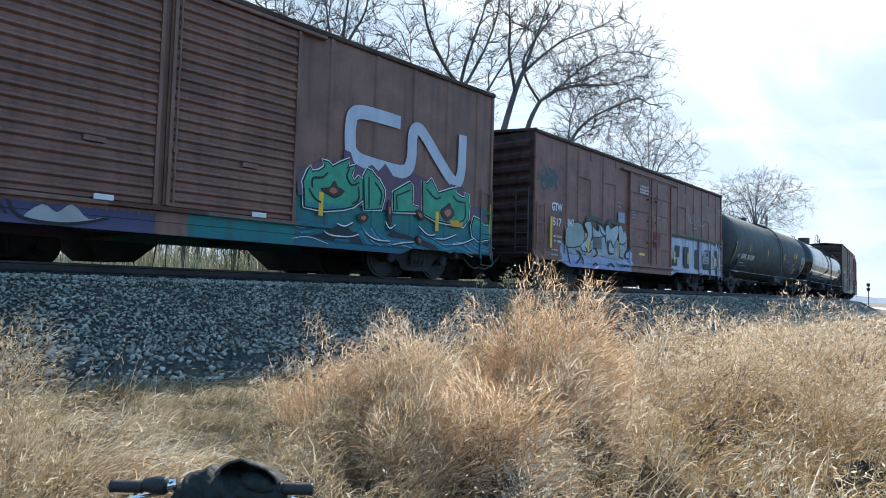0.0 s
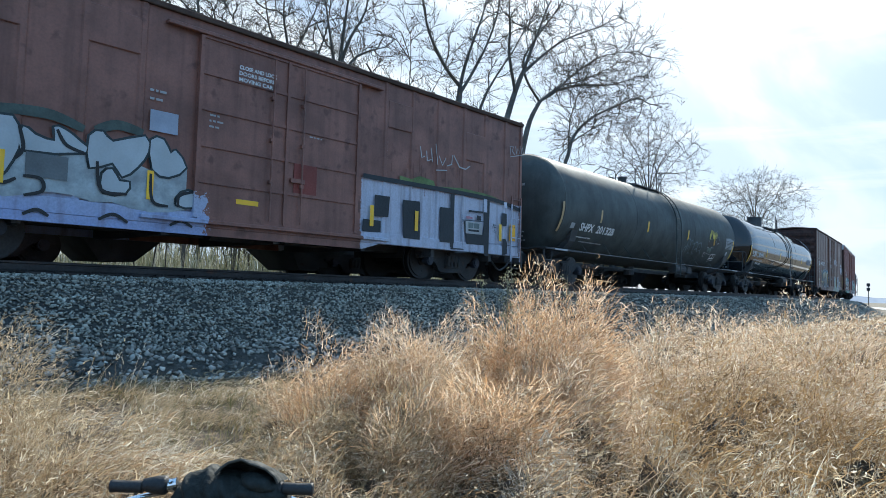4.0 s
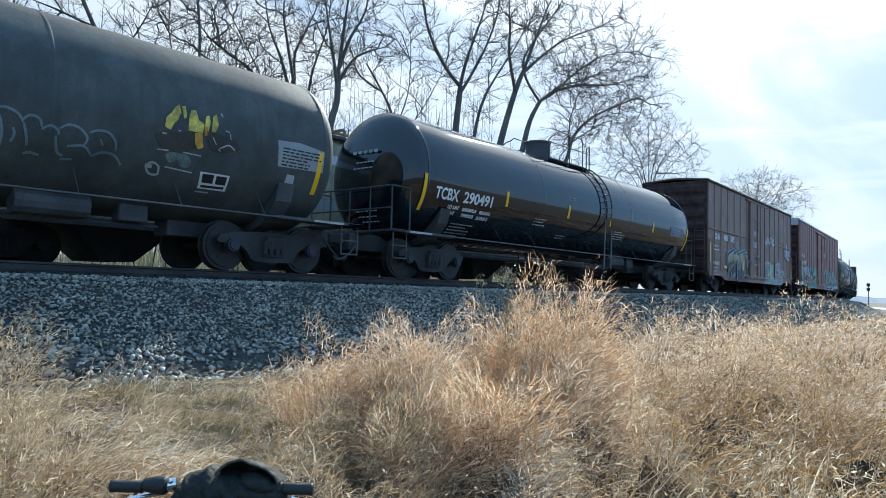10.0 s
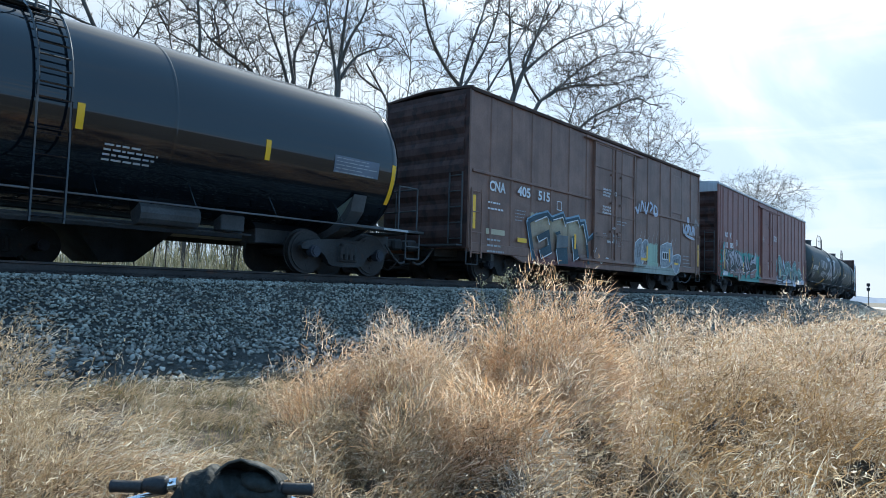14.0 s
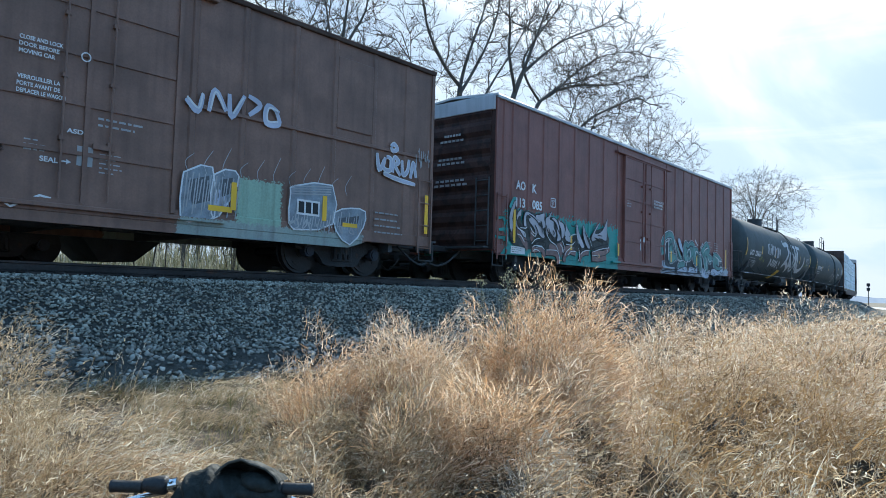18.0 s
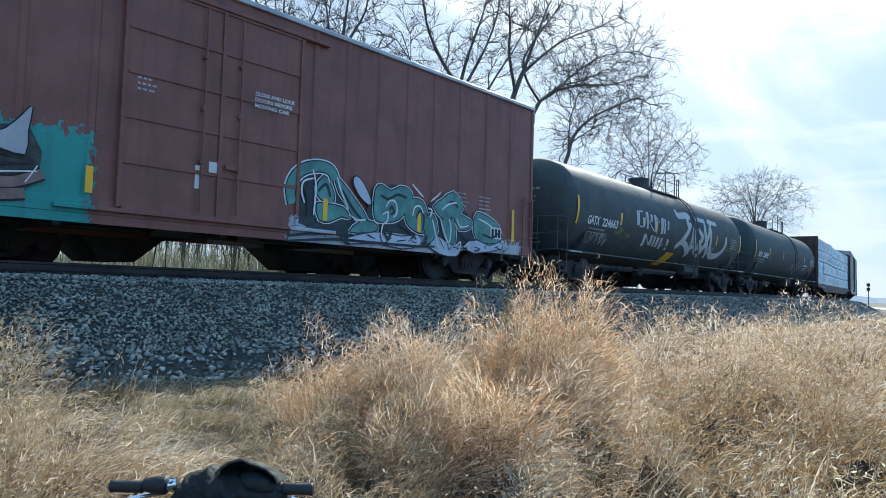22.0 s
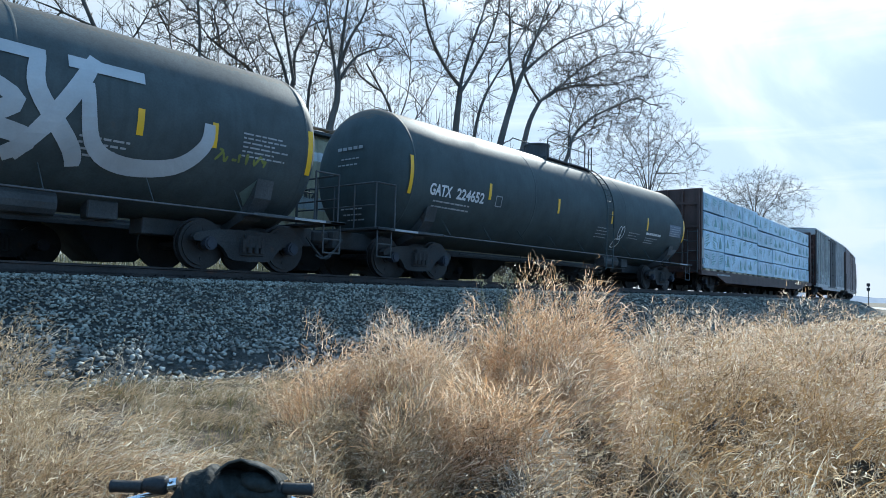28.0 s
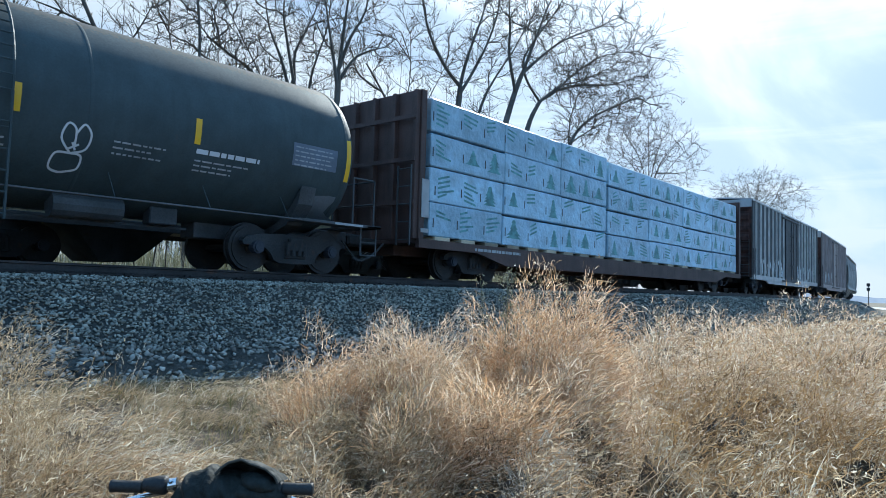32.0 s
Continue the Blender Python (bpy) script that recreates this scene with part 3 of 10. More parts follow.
    return car, mid, Skin(h)


def tank_car(name, label, s0, s1, shell, cz=2.47, r=1.6, pipe_mat=None, dome_s=None, band_mat=None, gloss=False, end_rail=True, dome_h=0.32, rail_len=2.7, dome_mat=None, dome_r=0.4):
    """A tank car: s0 and s1 are the ends of the tank's heads."""
    mid = (s0 + s1) / 2
    car, mid = new_car(name, label, "tank car", s0, s1, (s1 - s0) / 2 - 1.45)
    base = CARS[-1][2]
    x0, x1 = s0 - mid, s1 - mid
    hd = 0.66
    prof = []
    for k in range(11):
        a = radians(90 * k / 10)
        prof.append((x0 + hd - hd * math.cos(a), max(0.001, r * math.sin(a) ** 0.85)))
    n = 12
    for k in range(1, n):
        prof.append((x0 + hd + (x1 - x0 - 2 * hd) * k / n, r))
    for k in range(11):
        a = radians(90 * k / 10)
        prof.append((x1 - hd + hd * math.sin(a), max(0.001, r * math.cos(a) ** 0.85)))
    vs, fs = lathe_x(prof, 56, 0, cz)
    link_mesh("tank", vs, fs, shell, car, "", True)
    # weld bands round the shell
    for f in (0.0, 0.32, 0.68, 1.0):
        x = x0 + hd + (x1 - x0 - 2 * hd) * f
        vs, fs = lathe_x([(x - 0.03, r + 0.001), (x - 0.02, r + 0.006), (x + 0.02, r + 0.006), (x + 0.03, r + 0.001)], 56, 0, cz)
        link_mesh("weld_band", vs, fs, shell, car, "", True)
    # stub sills, saddles and end platforms
    for d, e in ((-1, x0), (1, x1)):
        bm = bmesh.new()
        xa, xb = sorted((e + d * 0.55, e - d * 3.2))
        box(bm, xa, xb, -0.26, 0.26, 0.6, 1.0, 0.015)
        part("stub_sill", bm, M_BLACK, car)
        bm = bmesh.new()
        xs = d * base
        out = [(-1.36, 1.35), (-1.46, 1.7), (-1.18, 1.38), (-0.85, 1.1), (0, 0.9), (0.85, 1.1), (1.18, 1.38), (1.46, 1.7), (1.36, 1.35), (1.05, 0.92), (0.3, 0.72), (-0.3, 0.72), (-1.0, 0.95)]
        a = [bm.verts.new((xs - 0.18, y, z)) for y, z in out]
        b = [bm.verts.new((xs + 0.18, y, z)) for y, z in out]
        bm.faces.new(a); bm.faces.new(b[::-1])
        for i in range(len(out)):
            j = (i + 1) % len(out)
            bm.faces.new((a[i], a[j], b[j], b[i]))
        part("saddle", bm, M_BLACK, car)
        bm = bmesh.new()
        xa, xb = sorted((e + d * 0.42, e - d * 1.75))
        box(bm, xa, xb, -h_plat(), -h_plat() + 0.42, 1.0, 1.06, 0.008)
        box(bm, xa, xb, h_plat() - 0.42, h_plat(), 1.0, 1.06, 0.008)
        xc, xd = sorted((e + d * 0.42, e + d * 0.02))
        box(bm, xc, xd, -h_plat(), h_plat(), 1.0, 1.055, 0.008)
        part("end_platform", bm, M_BLACK, car)
        patch("placard_strip", [rect(min(e - d * 0.1, e - d * 0.85), max(e - d * 0.1, e - d * 0.85), 1.005, 1.05)], Skin(h_plat(), lift=0.004), M_DIMWHITE, car)
        if end_rail:
            bm = bmesh.new()
            xr = e + d * 0.34
            for y in (-1.4, 1.4):
                pipe(bm, [(xr, y, 1.05), (xr, y, 2.05), (e - d * 0.25, y, 2.05), (e - d * 0.25, y, 1.05)], 0.02, 6)
            for y in (-0.7, 0.0, 0.7):
                rod(bm, (xr, y, 1.05), (xr, y, 2.05), 0.018, 5)
            rod(bm, (xr, -1.4, 2.05), (xr, 1.4, 2.05), 0.02, 6)
            rod(bm, (xr, -1.4, 1.55), (xr, 1.4, 1.55), 0.018, 6)
            part("end_railing", bm, pipe_mat or M_BLACK, car)
        bm = bmesh.new()
        pipe(bm, [(e + d * 0.35, -1.48, 1.0), (e + d * 0.35, -1.48, 0.42), (e - d * 0.08, -1.48, 0.42), (e - d * 0.08, -1.48, 1.0)], 0.018, 5)
        rod(bm, (e + d * 0.35, -1.48, 0.7), (e - d * 0.08, -1.48, 0.7), 0.015, 5)
        part("sill_step", bm, M_BLACK, car)
        coupler(car, e + d * 0.35, d, 0.72)
    # the long side rail and its brackets
    for y in (-1, 1):
        bm = bmesh.new()
        rod(bm, (x0 + 1.7, y * 1.6, 1.02), (x1 - 1.7, y * 1.6, 1.02), 0.017, 6)
        part("side_handrail", bm, pipe_mat or M_PIPE, car)
        for k in range(9):
            x = x0 + 2.0 + (x1 - x0 - 4.0) * k / 8
            bm = bmesh.new()
            rod(bm, (x, y * 1.6, 1.02), (x, y * 1.28, 1.45), 0.008, 5)
            part("handrail_bracket", bm, shell, car)
    # bottom outlet, brake reservoir
    bm = bmesh.new()
    rod(bm, (-0.1, 0, 0.55), (-0.1, 0, 1.15), 0.2, 12)
    box(bm, -0.35, 0.15, -0.3, 0.3, 0.98, 1.1, 0.02)
    part("outlet_valve", bm, M_BLACK, car)
    bm = bmesh.new()
    rod(bm, (2.6, -0.7, 0.92), (3.7, -0.7, 0.92), 0.2, 12)
    rod(bm, (-4.8, -0.5, 0.72), (5.0, -0.5, 0.72), 0.022, 5)
    box(bm, 4.2, 4.7, -0.75, -0.45, 0.75, 1.05, 0.02)
    part("brake_gear", bm, M_BLACK, car)
    # dome, walkway with its railing, and ladders
    xd = (dome_s - mid) if dome_s is not None else 0.0
    top = cz + r
    bm = bmesh.new()
    rod(bm, (xd, 0, top - 0.15), (xd, 0, top + dome_h + 0.08), dome_r, 24)
    rod(bm, (xd, 0, top + dome_h + 0.08), (xd, 0, top + dome_h + 0.13), dome_r + 0.03, 24)
    part("dome", bm, dome_mat or M_BLACK, car, "round protective housing over the valves")
    bm = bmesh.new()
    rod(bm, (xd - 0.85, 0.1, top - 0.1), (xd - 0.85, 0.1, top + 0.16), 0.14, 12)
    part("vent_pipe", bm, dome_mat or M_BLACK, car)
    xa, xb = xd - 0.75, xd + rail_len - 0.75
    for y in (-0.82, 0.5):
        for k in range(3):
            bm = bmesh.new()
            box(bm, xa, xb, y + 0.115 * k, y + 0.115 * k + 0.09, top - 0.14, top - 0.10)
            part("walkway_slat", bm, M_BLACK, car)
    for x in (xa, (xa + xb) / 2, xb):
        bm = bmesh.new()
        box(bm, x - 0.03, x + 0.03, -0.85, 0.85, top - 0.2, top - 0.14)
        for y in (-0.8, 0.8):
            box(bm, x - 0.04, x + 0.04, y - 0.03, y + 0.03, top - 0.36, top - 0.14)
        part("walkway_bracket", bm, M_BLACK, car)
    zt = top + 0.78
    for y in (-0.88, 0.88):
        bm = bmesh.new()
        pipe(bm, curve_pts([(xa, y, top - 0.15), (xa, y, top + 0.42), (xa + 0.45, y, zt - 0.12), (xa + 0.62, y, zt)], False, 2)
             + [(xb - 0.5, y, zt), (xb - 0.4, y, zt - 0.15), (xb - 0.4, y, top - 0.15)], 0.021, 6)
        pipe(bm, [(xa, y, top + 0.36), (xb, y, top + 0.36)], 0.018, 5)
        rod(bm, ((xa + xb) / 2, y, top - 0.15), ((xa + xb) / 2, y, zt), 0.018, 5)
        pipe(bm, [(xb - 0.15, y, top - 0.2), (xb - 0.15, y, top + 0.5), (xb + 0.05, y, top + 0.62), (xb + 0.05, y, top - 0.25)], 0.021, 6)
        part("walkway_railing", bm, M_BLACK, car)
    xl = xb - 0.3
    for y in (-1, 1):
        bm = bmesh.new()
        pts = []
        for k in range(10):
            a = radians(28 + 66 * k / 9)
            pts.append((y * (r + 0.09) * math.sin(a), cz + (r + 0.09) * math.cos(a)))
        pts += [(y * (r + 0.09), 1.9), (y * (r + 0.06), 0.55)]
        for x in (xl, xl + 0.46):
            pipe(bm, [(x, yy, zz) for yy, zz in pts], 0.022, 5)
        for yy, zz in pts[1:-1]:
            rod(bm, (xl, yy, zz), (xl + 0.46, yy, zz), 0.015, 5)
        for k in range(5):
            zz = 0.62 + 0.3 * k
            rod(bm, (xl, y * (r + 0.07), zz), (xl + 0.46, y * (r + 0.07), zz), 0.015, 5)
        part("ladder", bm, shell, car)
    for x in (-base, base):
        truck(car, x)
    return car, mid, Skin(radius=r, cz=cz, lift=0.008)


def h_plat():
    return 1.57


# ---- the train, car by car ----
def shifted(pts, mid):
    return [(x - mid, z) for x, z in pts]


def painted(car, mid, skin, shapes, fill, line=None, w=0.06, up=0.006, label="sprayed letter shape", curve=2, shine=None):
    """Sprayed letters one by one: fill, outline and a thin pale edge."""
    for n_, sh in enumerate(shapes):
        up += 0.0016
        q = shifted(curve_pts([tuple(c) for c in sh], True, curve) if curve > 1 else sh, mid)
        patch("graffiti_letter", [q], skin, fill, car, label, up)
        if shine:
            strokes("graffiti_highlight", [[(x, z + w * 0.75) for x, z in q + q[:1]]], w * 0.8, skin, shine, car, "", up - 0.002, False, True)
        if line:
            strokes("graffiti_outline", [q + q[:1]], w, skin, line, car, "", up + 0.003, False, True)


def outlined(car, mid, skin, shapes, fill, up, edge=M_LINE, rim=M_SPRAYW, w=0.05, label="sprayed letter with dark and pale edges", steps=2):
    """Sprayed letters that lap over one another: a pale rim, a dark edge inside it, then the fill."""
    for k, sh in enumerate(shapes):
        q = shifted(curve_pts(sh, True, steps) if steps > 1 else sh, mid)
        lift = up + 0.0006 * k
        if rim:
            strokes("graffiti_highlight", [q + q[:2]], w * 2.3, skin, rim, car, "", lift, False, True)
        strokes("graffiti_outline", [q + q[:2]], w * 1.3, skin, edge, car, "", lift + 0.004, False, True)
        patch("graffiti_letter", [q], skin, fill, car, label, lift + 0.008)


def sprayed(car, mid, skin, lines, w, material, up, label="", name="graffiti_stroke", even=True, smooth=True):
    """Sprayed strokes, each a part of its own."""
    for k, q in enumerate(lines):
        strokes(name, [shifted(q, mid)], w, skin, material, car, label, up + 0.0005 * k, smooth, even)


def scribble(car, mid, skin, s0, s1, z0, z1, n, material, w, seed, label="thin sprayed tag", up=0.0):
    rn = random.Random(seed)
    lines = []
    for i in range(n):
        x = s0 + (s1 - s0) * (i + 0.3) / n - mid
        lines.append([(x + rn.uniform(-0.25, 0.35) * (s1 - s0) / n * 1.6, z0 + (z1 - z0) * rn.uniform(0, 1)) for _ in range(rn.randint(3, 5))])
    tagged(strokes("tag", lines, w, skin, material, car, label, up), kind="stuff")


def plate(car, mid, skin, s0, s1, z0, z1, material=M_DIMWHITE, name="plate"):
    bm = bmesh.new()
    y = skin.half + 0.004
    box(bm, s0 - mid, s1 - mid, -y - 0.02, -y, z0, z1, 0.004)
    part(name, bm, material, car)


def car_one():
    mid = (-3.6 + 14.17) / 2
    z = lambda a, b, *r: (a - mid, b - mid, *r)
    paint = mat("brown_car_paint", (0.235, 0.122, 0.092), 0.5, spec=0.35, var=0.2, streak=0.5, bump=0.1, zones=(
        z(7.98, 14.12, 0.4, 1.86, (0.015, 0.13, 0.2), (0.04, 0.27, 0.19), 0.12),
        z(5.78, 8.0, 0.4, 0.93, (0.02, 0.17, 0.2), (0.02, 0.22, 0.2), 0.02),
        z(-1.0, 5.25, 0.4, 0.86, (0.1, 0.09, 0.2), (0.06, 0.06, 0.14), 0.03)))
    ribs = (8.77, 10.03, 11.21, 12.37, 13.52, 1.8, 0.5, -0.7, -1.9, -3.0)
    doors = ((2.62, 5.24, 1.0, 4.68), (5.34, 7.96, 1.0, 4.68))
    car, mid, sk = boxcar("boxcar", "brown boxcar with louvred doors, green graffiti and pale emblem", -3.6, 14.17, 4.9, 0.82, ribs, doors,
                          paint, M_ROOF, deep=(-1.0, 11.4, 0.2), door_bars="louvre", gap1=1.0, rib_d=0.035)
    sk = Skin(HALF, lift=0.045)
    m_logo = mat("pale_emblem_paint", (0.52, 0.56, 0.66), 0.65, var=0.1, bump=0.03, streak=0.25)
    P = lambda pts: shifted(pts, mid)
    strokes("emblem", [P([(10.74, 3.46), (10.2, 3.47), (9.62, 3.46), (9.36, 3.36), (9.29, 3.1), (9.29, 2.82), (9.33, 2.6), (9.55, 2.44), (10.1, 2.38), (10.8, 2.36), (11.05, 2.5),
                                  (11.13, 2.8), (11.13, 3.15), (11.2, 3.38), (11.38, 3.42), (11.62, 3.24), (12.1, 2.78), (12.55, 2.4), (12.78, 2.42), (12.88, 2.7), (12.9, 3.1), (12.9, 3.58)])],
            0.3, sk, m_logo, car, "pale continuous-line railway emblem", even=True)
    # ragged purple overspray that eats the emblem's foot, then the bright letters and their outlines
    m_pur = mat("purple_spray", (0.13, 0.075, 0.115), 0.6, var=0.2, bump=0.02)
    painted(car, mid, sk, [[(7.94, 2.06), (8.22, 2.05), (8.49, 2.21), (9.13, 2.32), (9.14, 2.58), (9.31, 2.55), (9.41, 2.35), (9.69, 2.26), (9.92, 2.38), (10.11, 2.27), (10.31, 2.47), (10.55, 2.23), (10.86, 2.2), (11.21, 2.38), (11.51, 2.33), (11.86, 2.17), (12.22, 2.11), (12.49, 2.31), (12.98, 2.27), (13.2, 1.83), (13.77, 1.9), (14.01, 1.5), (11.2, 1.42), (8.02, 1.5)]], m_pur, None, up=0.004, label="ragged purple cloud behind the letters", curve=1)
    m_gr = mat("green_spray", (0.05, 0.32, 0.19), 0.55, var=0.2, broad=2.5, bump=0.02, zones=((-20, 20, 0.3, 1.42, (0.01, 0.09, 0.16), (0.03, 0.22, 0.24), 0.08),))
    outlined(car, mid, sk, [[(13.32, 1.36), (13.41, 1.58), (13.62, 1.53), (13.8, 1.38), (14.02, 1.41), (14.1, 1.11), (13.61, 1.02), (13.36, 1.13)], [(8.19, 1.3), (8.17, 1.65), (8.14, 1.77), (8.24, 2), (8.29, 2.08), (8.34, 1.99), (8.51, 2.03), (8.64, 2.12), (8.66, 2.2), (8.59, 2.25), (8.73, 2.24), (8.85, 2.16), (9.06, 2.28), (9.29, 2.39), (9.24, 2.26), (9.2, 2.18), (9.45, 2.28), (9.36, 2.15), (9.34, 2.04), (9.43, 1.94), (9.55, 2.06), (9.65, 2.01), (9.67, 1.61), (9.43, 1.44), (9.17, 1.36), (8.67, 1.28)], [(9.75, 1.4), (9.7, 2.11), (9.79, 2.26), (9.91, 2.23), (10.02, 2.13), (10.13, 2.07), (10.3, 1.86), (10.28, 1.69), (10.22, 1.47)], [(10.6, 1.45), (10.58, 1.87), (10.83, 2), (11.08, 2.14), (11.16, 2.1), (11.16, 1.65), (11.36, 1.61), (11.34, 1.52)], [(11.55, 1.49), (11.5, 2.25), (11.65, 2.18), (11.79, 2.32), (11.91, 2.17), (12.04, 2.01), (12.43, 2.14), (12.73, 2.23), (12.65, 2.1), (12.88, 2.02), (13.07, 2.02), (13.01, 2.15), (13.15, 2.11), (13.19, 1.83), (13.17, 1.51), (12.98, 1.33), (12.56, 1.35), (11.98, 1.38)]], m_gr, 0.008, label="green to blue sprayed letter with spiked top", steps=1)
    m_or = mat("orange_spray", (0.42, 0.17, 0.1), 0.6, var=0.2, bump=0.02)
    outlined(car, mid, sk, [[(8.57, 1.68), (8.8, 1.73), (8.9, 1.88), (8.98, 1.76), (9.16, 1.71), (8.93, 1.56), (8.76, 1.6)], [(12.15, 1.63), (12.34, 1.74), (12.45, 1.83), (12.51, 1.72), (12.63, 1.59), (12.37, 1.4), (12.18, 1.5)], [(10.39, 1.53), (10.44, 1.67), (10.5, 1.55), (10.53, 1.33), (10.49, 1.1), (10.41, 1.32)], [(9.53, 1.22), (9.71, 1.3), (9.85, 1.24), (9.69, 1.12)], [(11.29, 1.53), (11.48, 1.53), (11.57, 1.41), (11.49, 1.33)], [(11.33, 0.89), (11.42, 0.96), (11.51, 0.86), (11.43, 0.74)]], mat("maroon_spray", (0.07, 0.03, 0.03), 0.6), 0.02, M_LINE, None, 0.03, "dark almond eye in the graffiti")
    painted(car, mid, sk, [[(8.76, 1.68), (8.87, 1.76), (8.98, 1.69), (8.88, 1.62)], [(12.24, 1.6), (12.42, 1.69), (12.52, 1.6), (12.37, 1.49)], [(10.42, 1.51), (10.48, 1.52), (10.49, 1.37), (10.44, 1.37)], [(9.62, 1.21), (9.71, 1.26), (9.78, 1.22), (9.7, 1.16)], [(11.34, 1.48), (11.45, 1.48), (11.49, 1.4), (11.4, 1.39)], [(11.37, 0.88), (11.43, 0.92), (11.47, 0.85), (11.43, 0.79)]], m_or, None, up=0.034, label="orange iris of a sprayed eye", curve=2)
    m_sw = swirl_mat("teal_swirls", [(0, (0.012, 0.02, 0.03)), (0.16, (0.015, 0.12, 0.19)), (0.42, (0.03, 0.22, 0.27)), (0.62, (0.012, 0.1, 0.17)), (0.86, (0.35, 0.5, 0.5)), (0.9, (0.02, 0.15, 0.22))], 0.3, 9.0, 1.25)
    low = [(7.98 + 0.3 * k, 0.98 + 0.1 * math.sin(2.2 * k)) for k in range(21)]
    patch("graffiti_wave", [P(low + [(14.1, 0.66), (9.0, 0.66), (8.0, 0.8)])], sk, m_sw, car, "blue waves under the letters", 0.0065)
    inner = [[(8.35, 1.68), (8.36, 1.87), (8.59, 1.92), (8.73, 2.04)], [(9.28, 2.2), (9.22, 2.03), (9.36, 1.87), (9.56, 1.94)], [(9.54, 1.86), (9.56, 1.59), (9.38, 1.47)], [(8.26, 1.66), (8.42, 1.48), (8.58, 1.41)], [(9.83, 2.11), (9.86, 1.44)], [(10.01, 2.01), (10.21, 1.8), (10.17, 1.53)], [(10.66, 1.8), (11.1, 1.98)], [(10.66, 1.8), (10.7, 1.48)], [(11.62, 2.08), (11.93, 1.89), (12.13, 1.94)], [(12.56, 2.04), (12.73, 1.92), (13.02, 1.91)], [(13.02, 1.91), (13.04, 1.54), (12.83, 1.4)]]
    tagged(strokes("graffiti_outline", [P(q) for q in inner], 0.045, sk, M_LINE, car, "inner lines of the letters", 0.024), kind="stuff")
    rn = random.Random(8)
    waves = [[(8.67, 0.84), (8.85, 0.76), (9.33, 0.76), (9.6, 0.83)], [(9.78, 0.88), (10.08, 0.76), (10.51, 0.75)], [(10.59, 0.68), (10.89, 0.74), (11.27, 0.79)], [(12, 0.92), (12.33, 0.94), (12.73, 1.07)], [(12.62, 0.82), (13, 0.88), (13.43, 1.03)], [(10.36, 1.17), (10.49, 1.03), (10.67, 1.13)], [(11.41, 1.16), (11.71, 0.99), (12, 1.01)], [(9, 1.01), (9.21, 0.97), (9.43, 1.07)]]
    sprayed(car, mid, sk, waves, 0.05, M_LINE, 0.0125, "dark wave line in the graffiti", even=False)
    sprayed(car, mid, sk, [[(x, zz + 0.025) for x, zz in q] for q in waves], 0.028, M_SPRAYW, 0.019, "pale curl in the graffiti", even=False)
    sk2 = Skin(HALF, lift=0.046)
    waves = [P([(x, zz), (x + 0.4, zz + 0.06), (x + 0.9, zz - 0.05)]) for x, zz in [(7.5 + rn.uniform(0, 5.0), rn.uniform(0.58, 0.85)) for _ in range(7)]]
    tagged(strokes("graffiti_highlight", waves, 0.014, sk2, M_SPRAYW, car, ""), kind="stuff")
    patch("graffiti_letters", [P(curve_pts([(3.3, 0.6), (3.55, 0.82), (3.75, 0.72), (3.95, 0.86), (4.2, 0.66), (4.4, 0.72), (4.1, 0.58), (3.6, 0.56)], True, 3))], sk2, M_DIMWHITE, car, "white and purple sprayed lettering")
    tagged(strokes("graffiti_outline", [P([(3.1, 0.84), (3.3, 0.6), (3.9, 0.56), (4.5, 0.7)]), P([(2.6, 0.6), (2.9, 0.82), (3.1, 0.64)])], 0.05, sk2, M_LINE, car, "", 0.004), kind="stuff")
    for s, a, b in ((8.58, 1.15, 1.62), (12.02, 1.12, 1.58), (14.08, 1.1, 1.98)):
        stripe(car, s - mid, a, b, Skin(HALF, lift=0.066))
    patch("reflector", [P(rect(12.5, 12.95, 1.28, 1.44))], sk, mat("orange_placard", (0.6, 0.3, 0.03), 0.5, var=0.15), car, "orange placard", 0.02)
    for s in (4.37, 7.13):
        plate(car, mid, Skin(HALF + 0.11), s - 0.15, s + 0.15, 0.97, 1.06, M_WHITE)
    return car


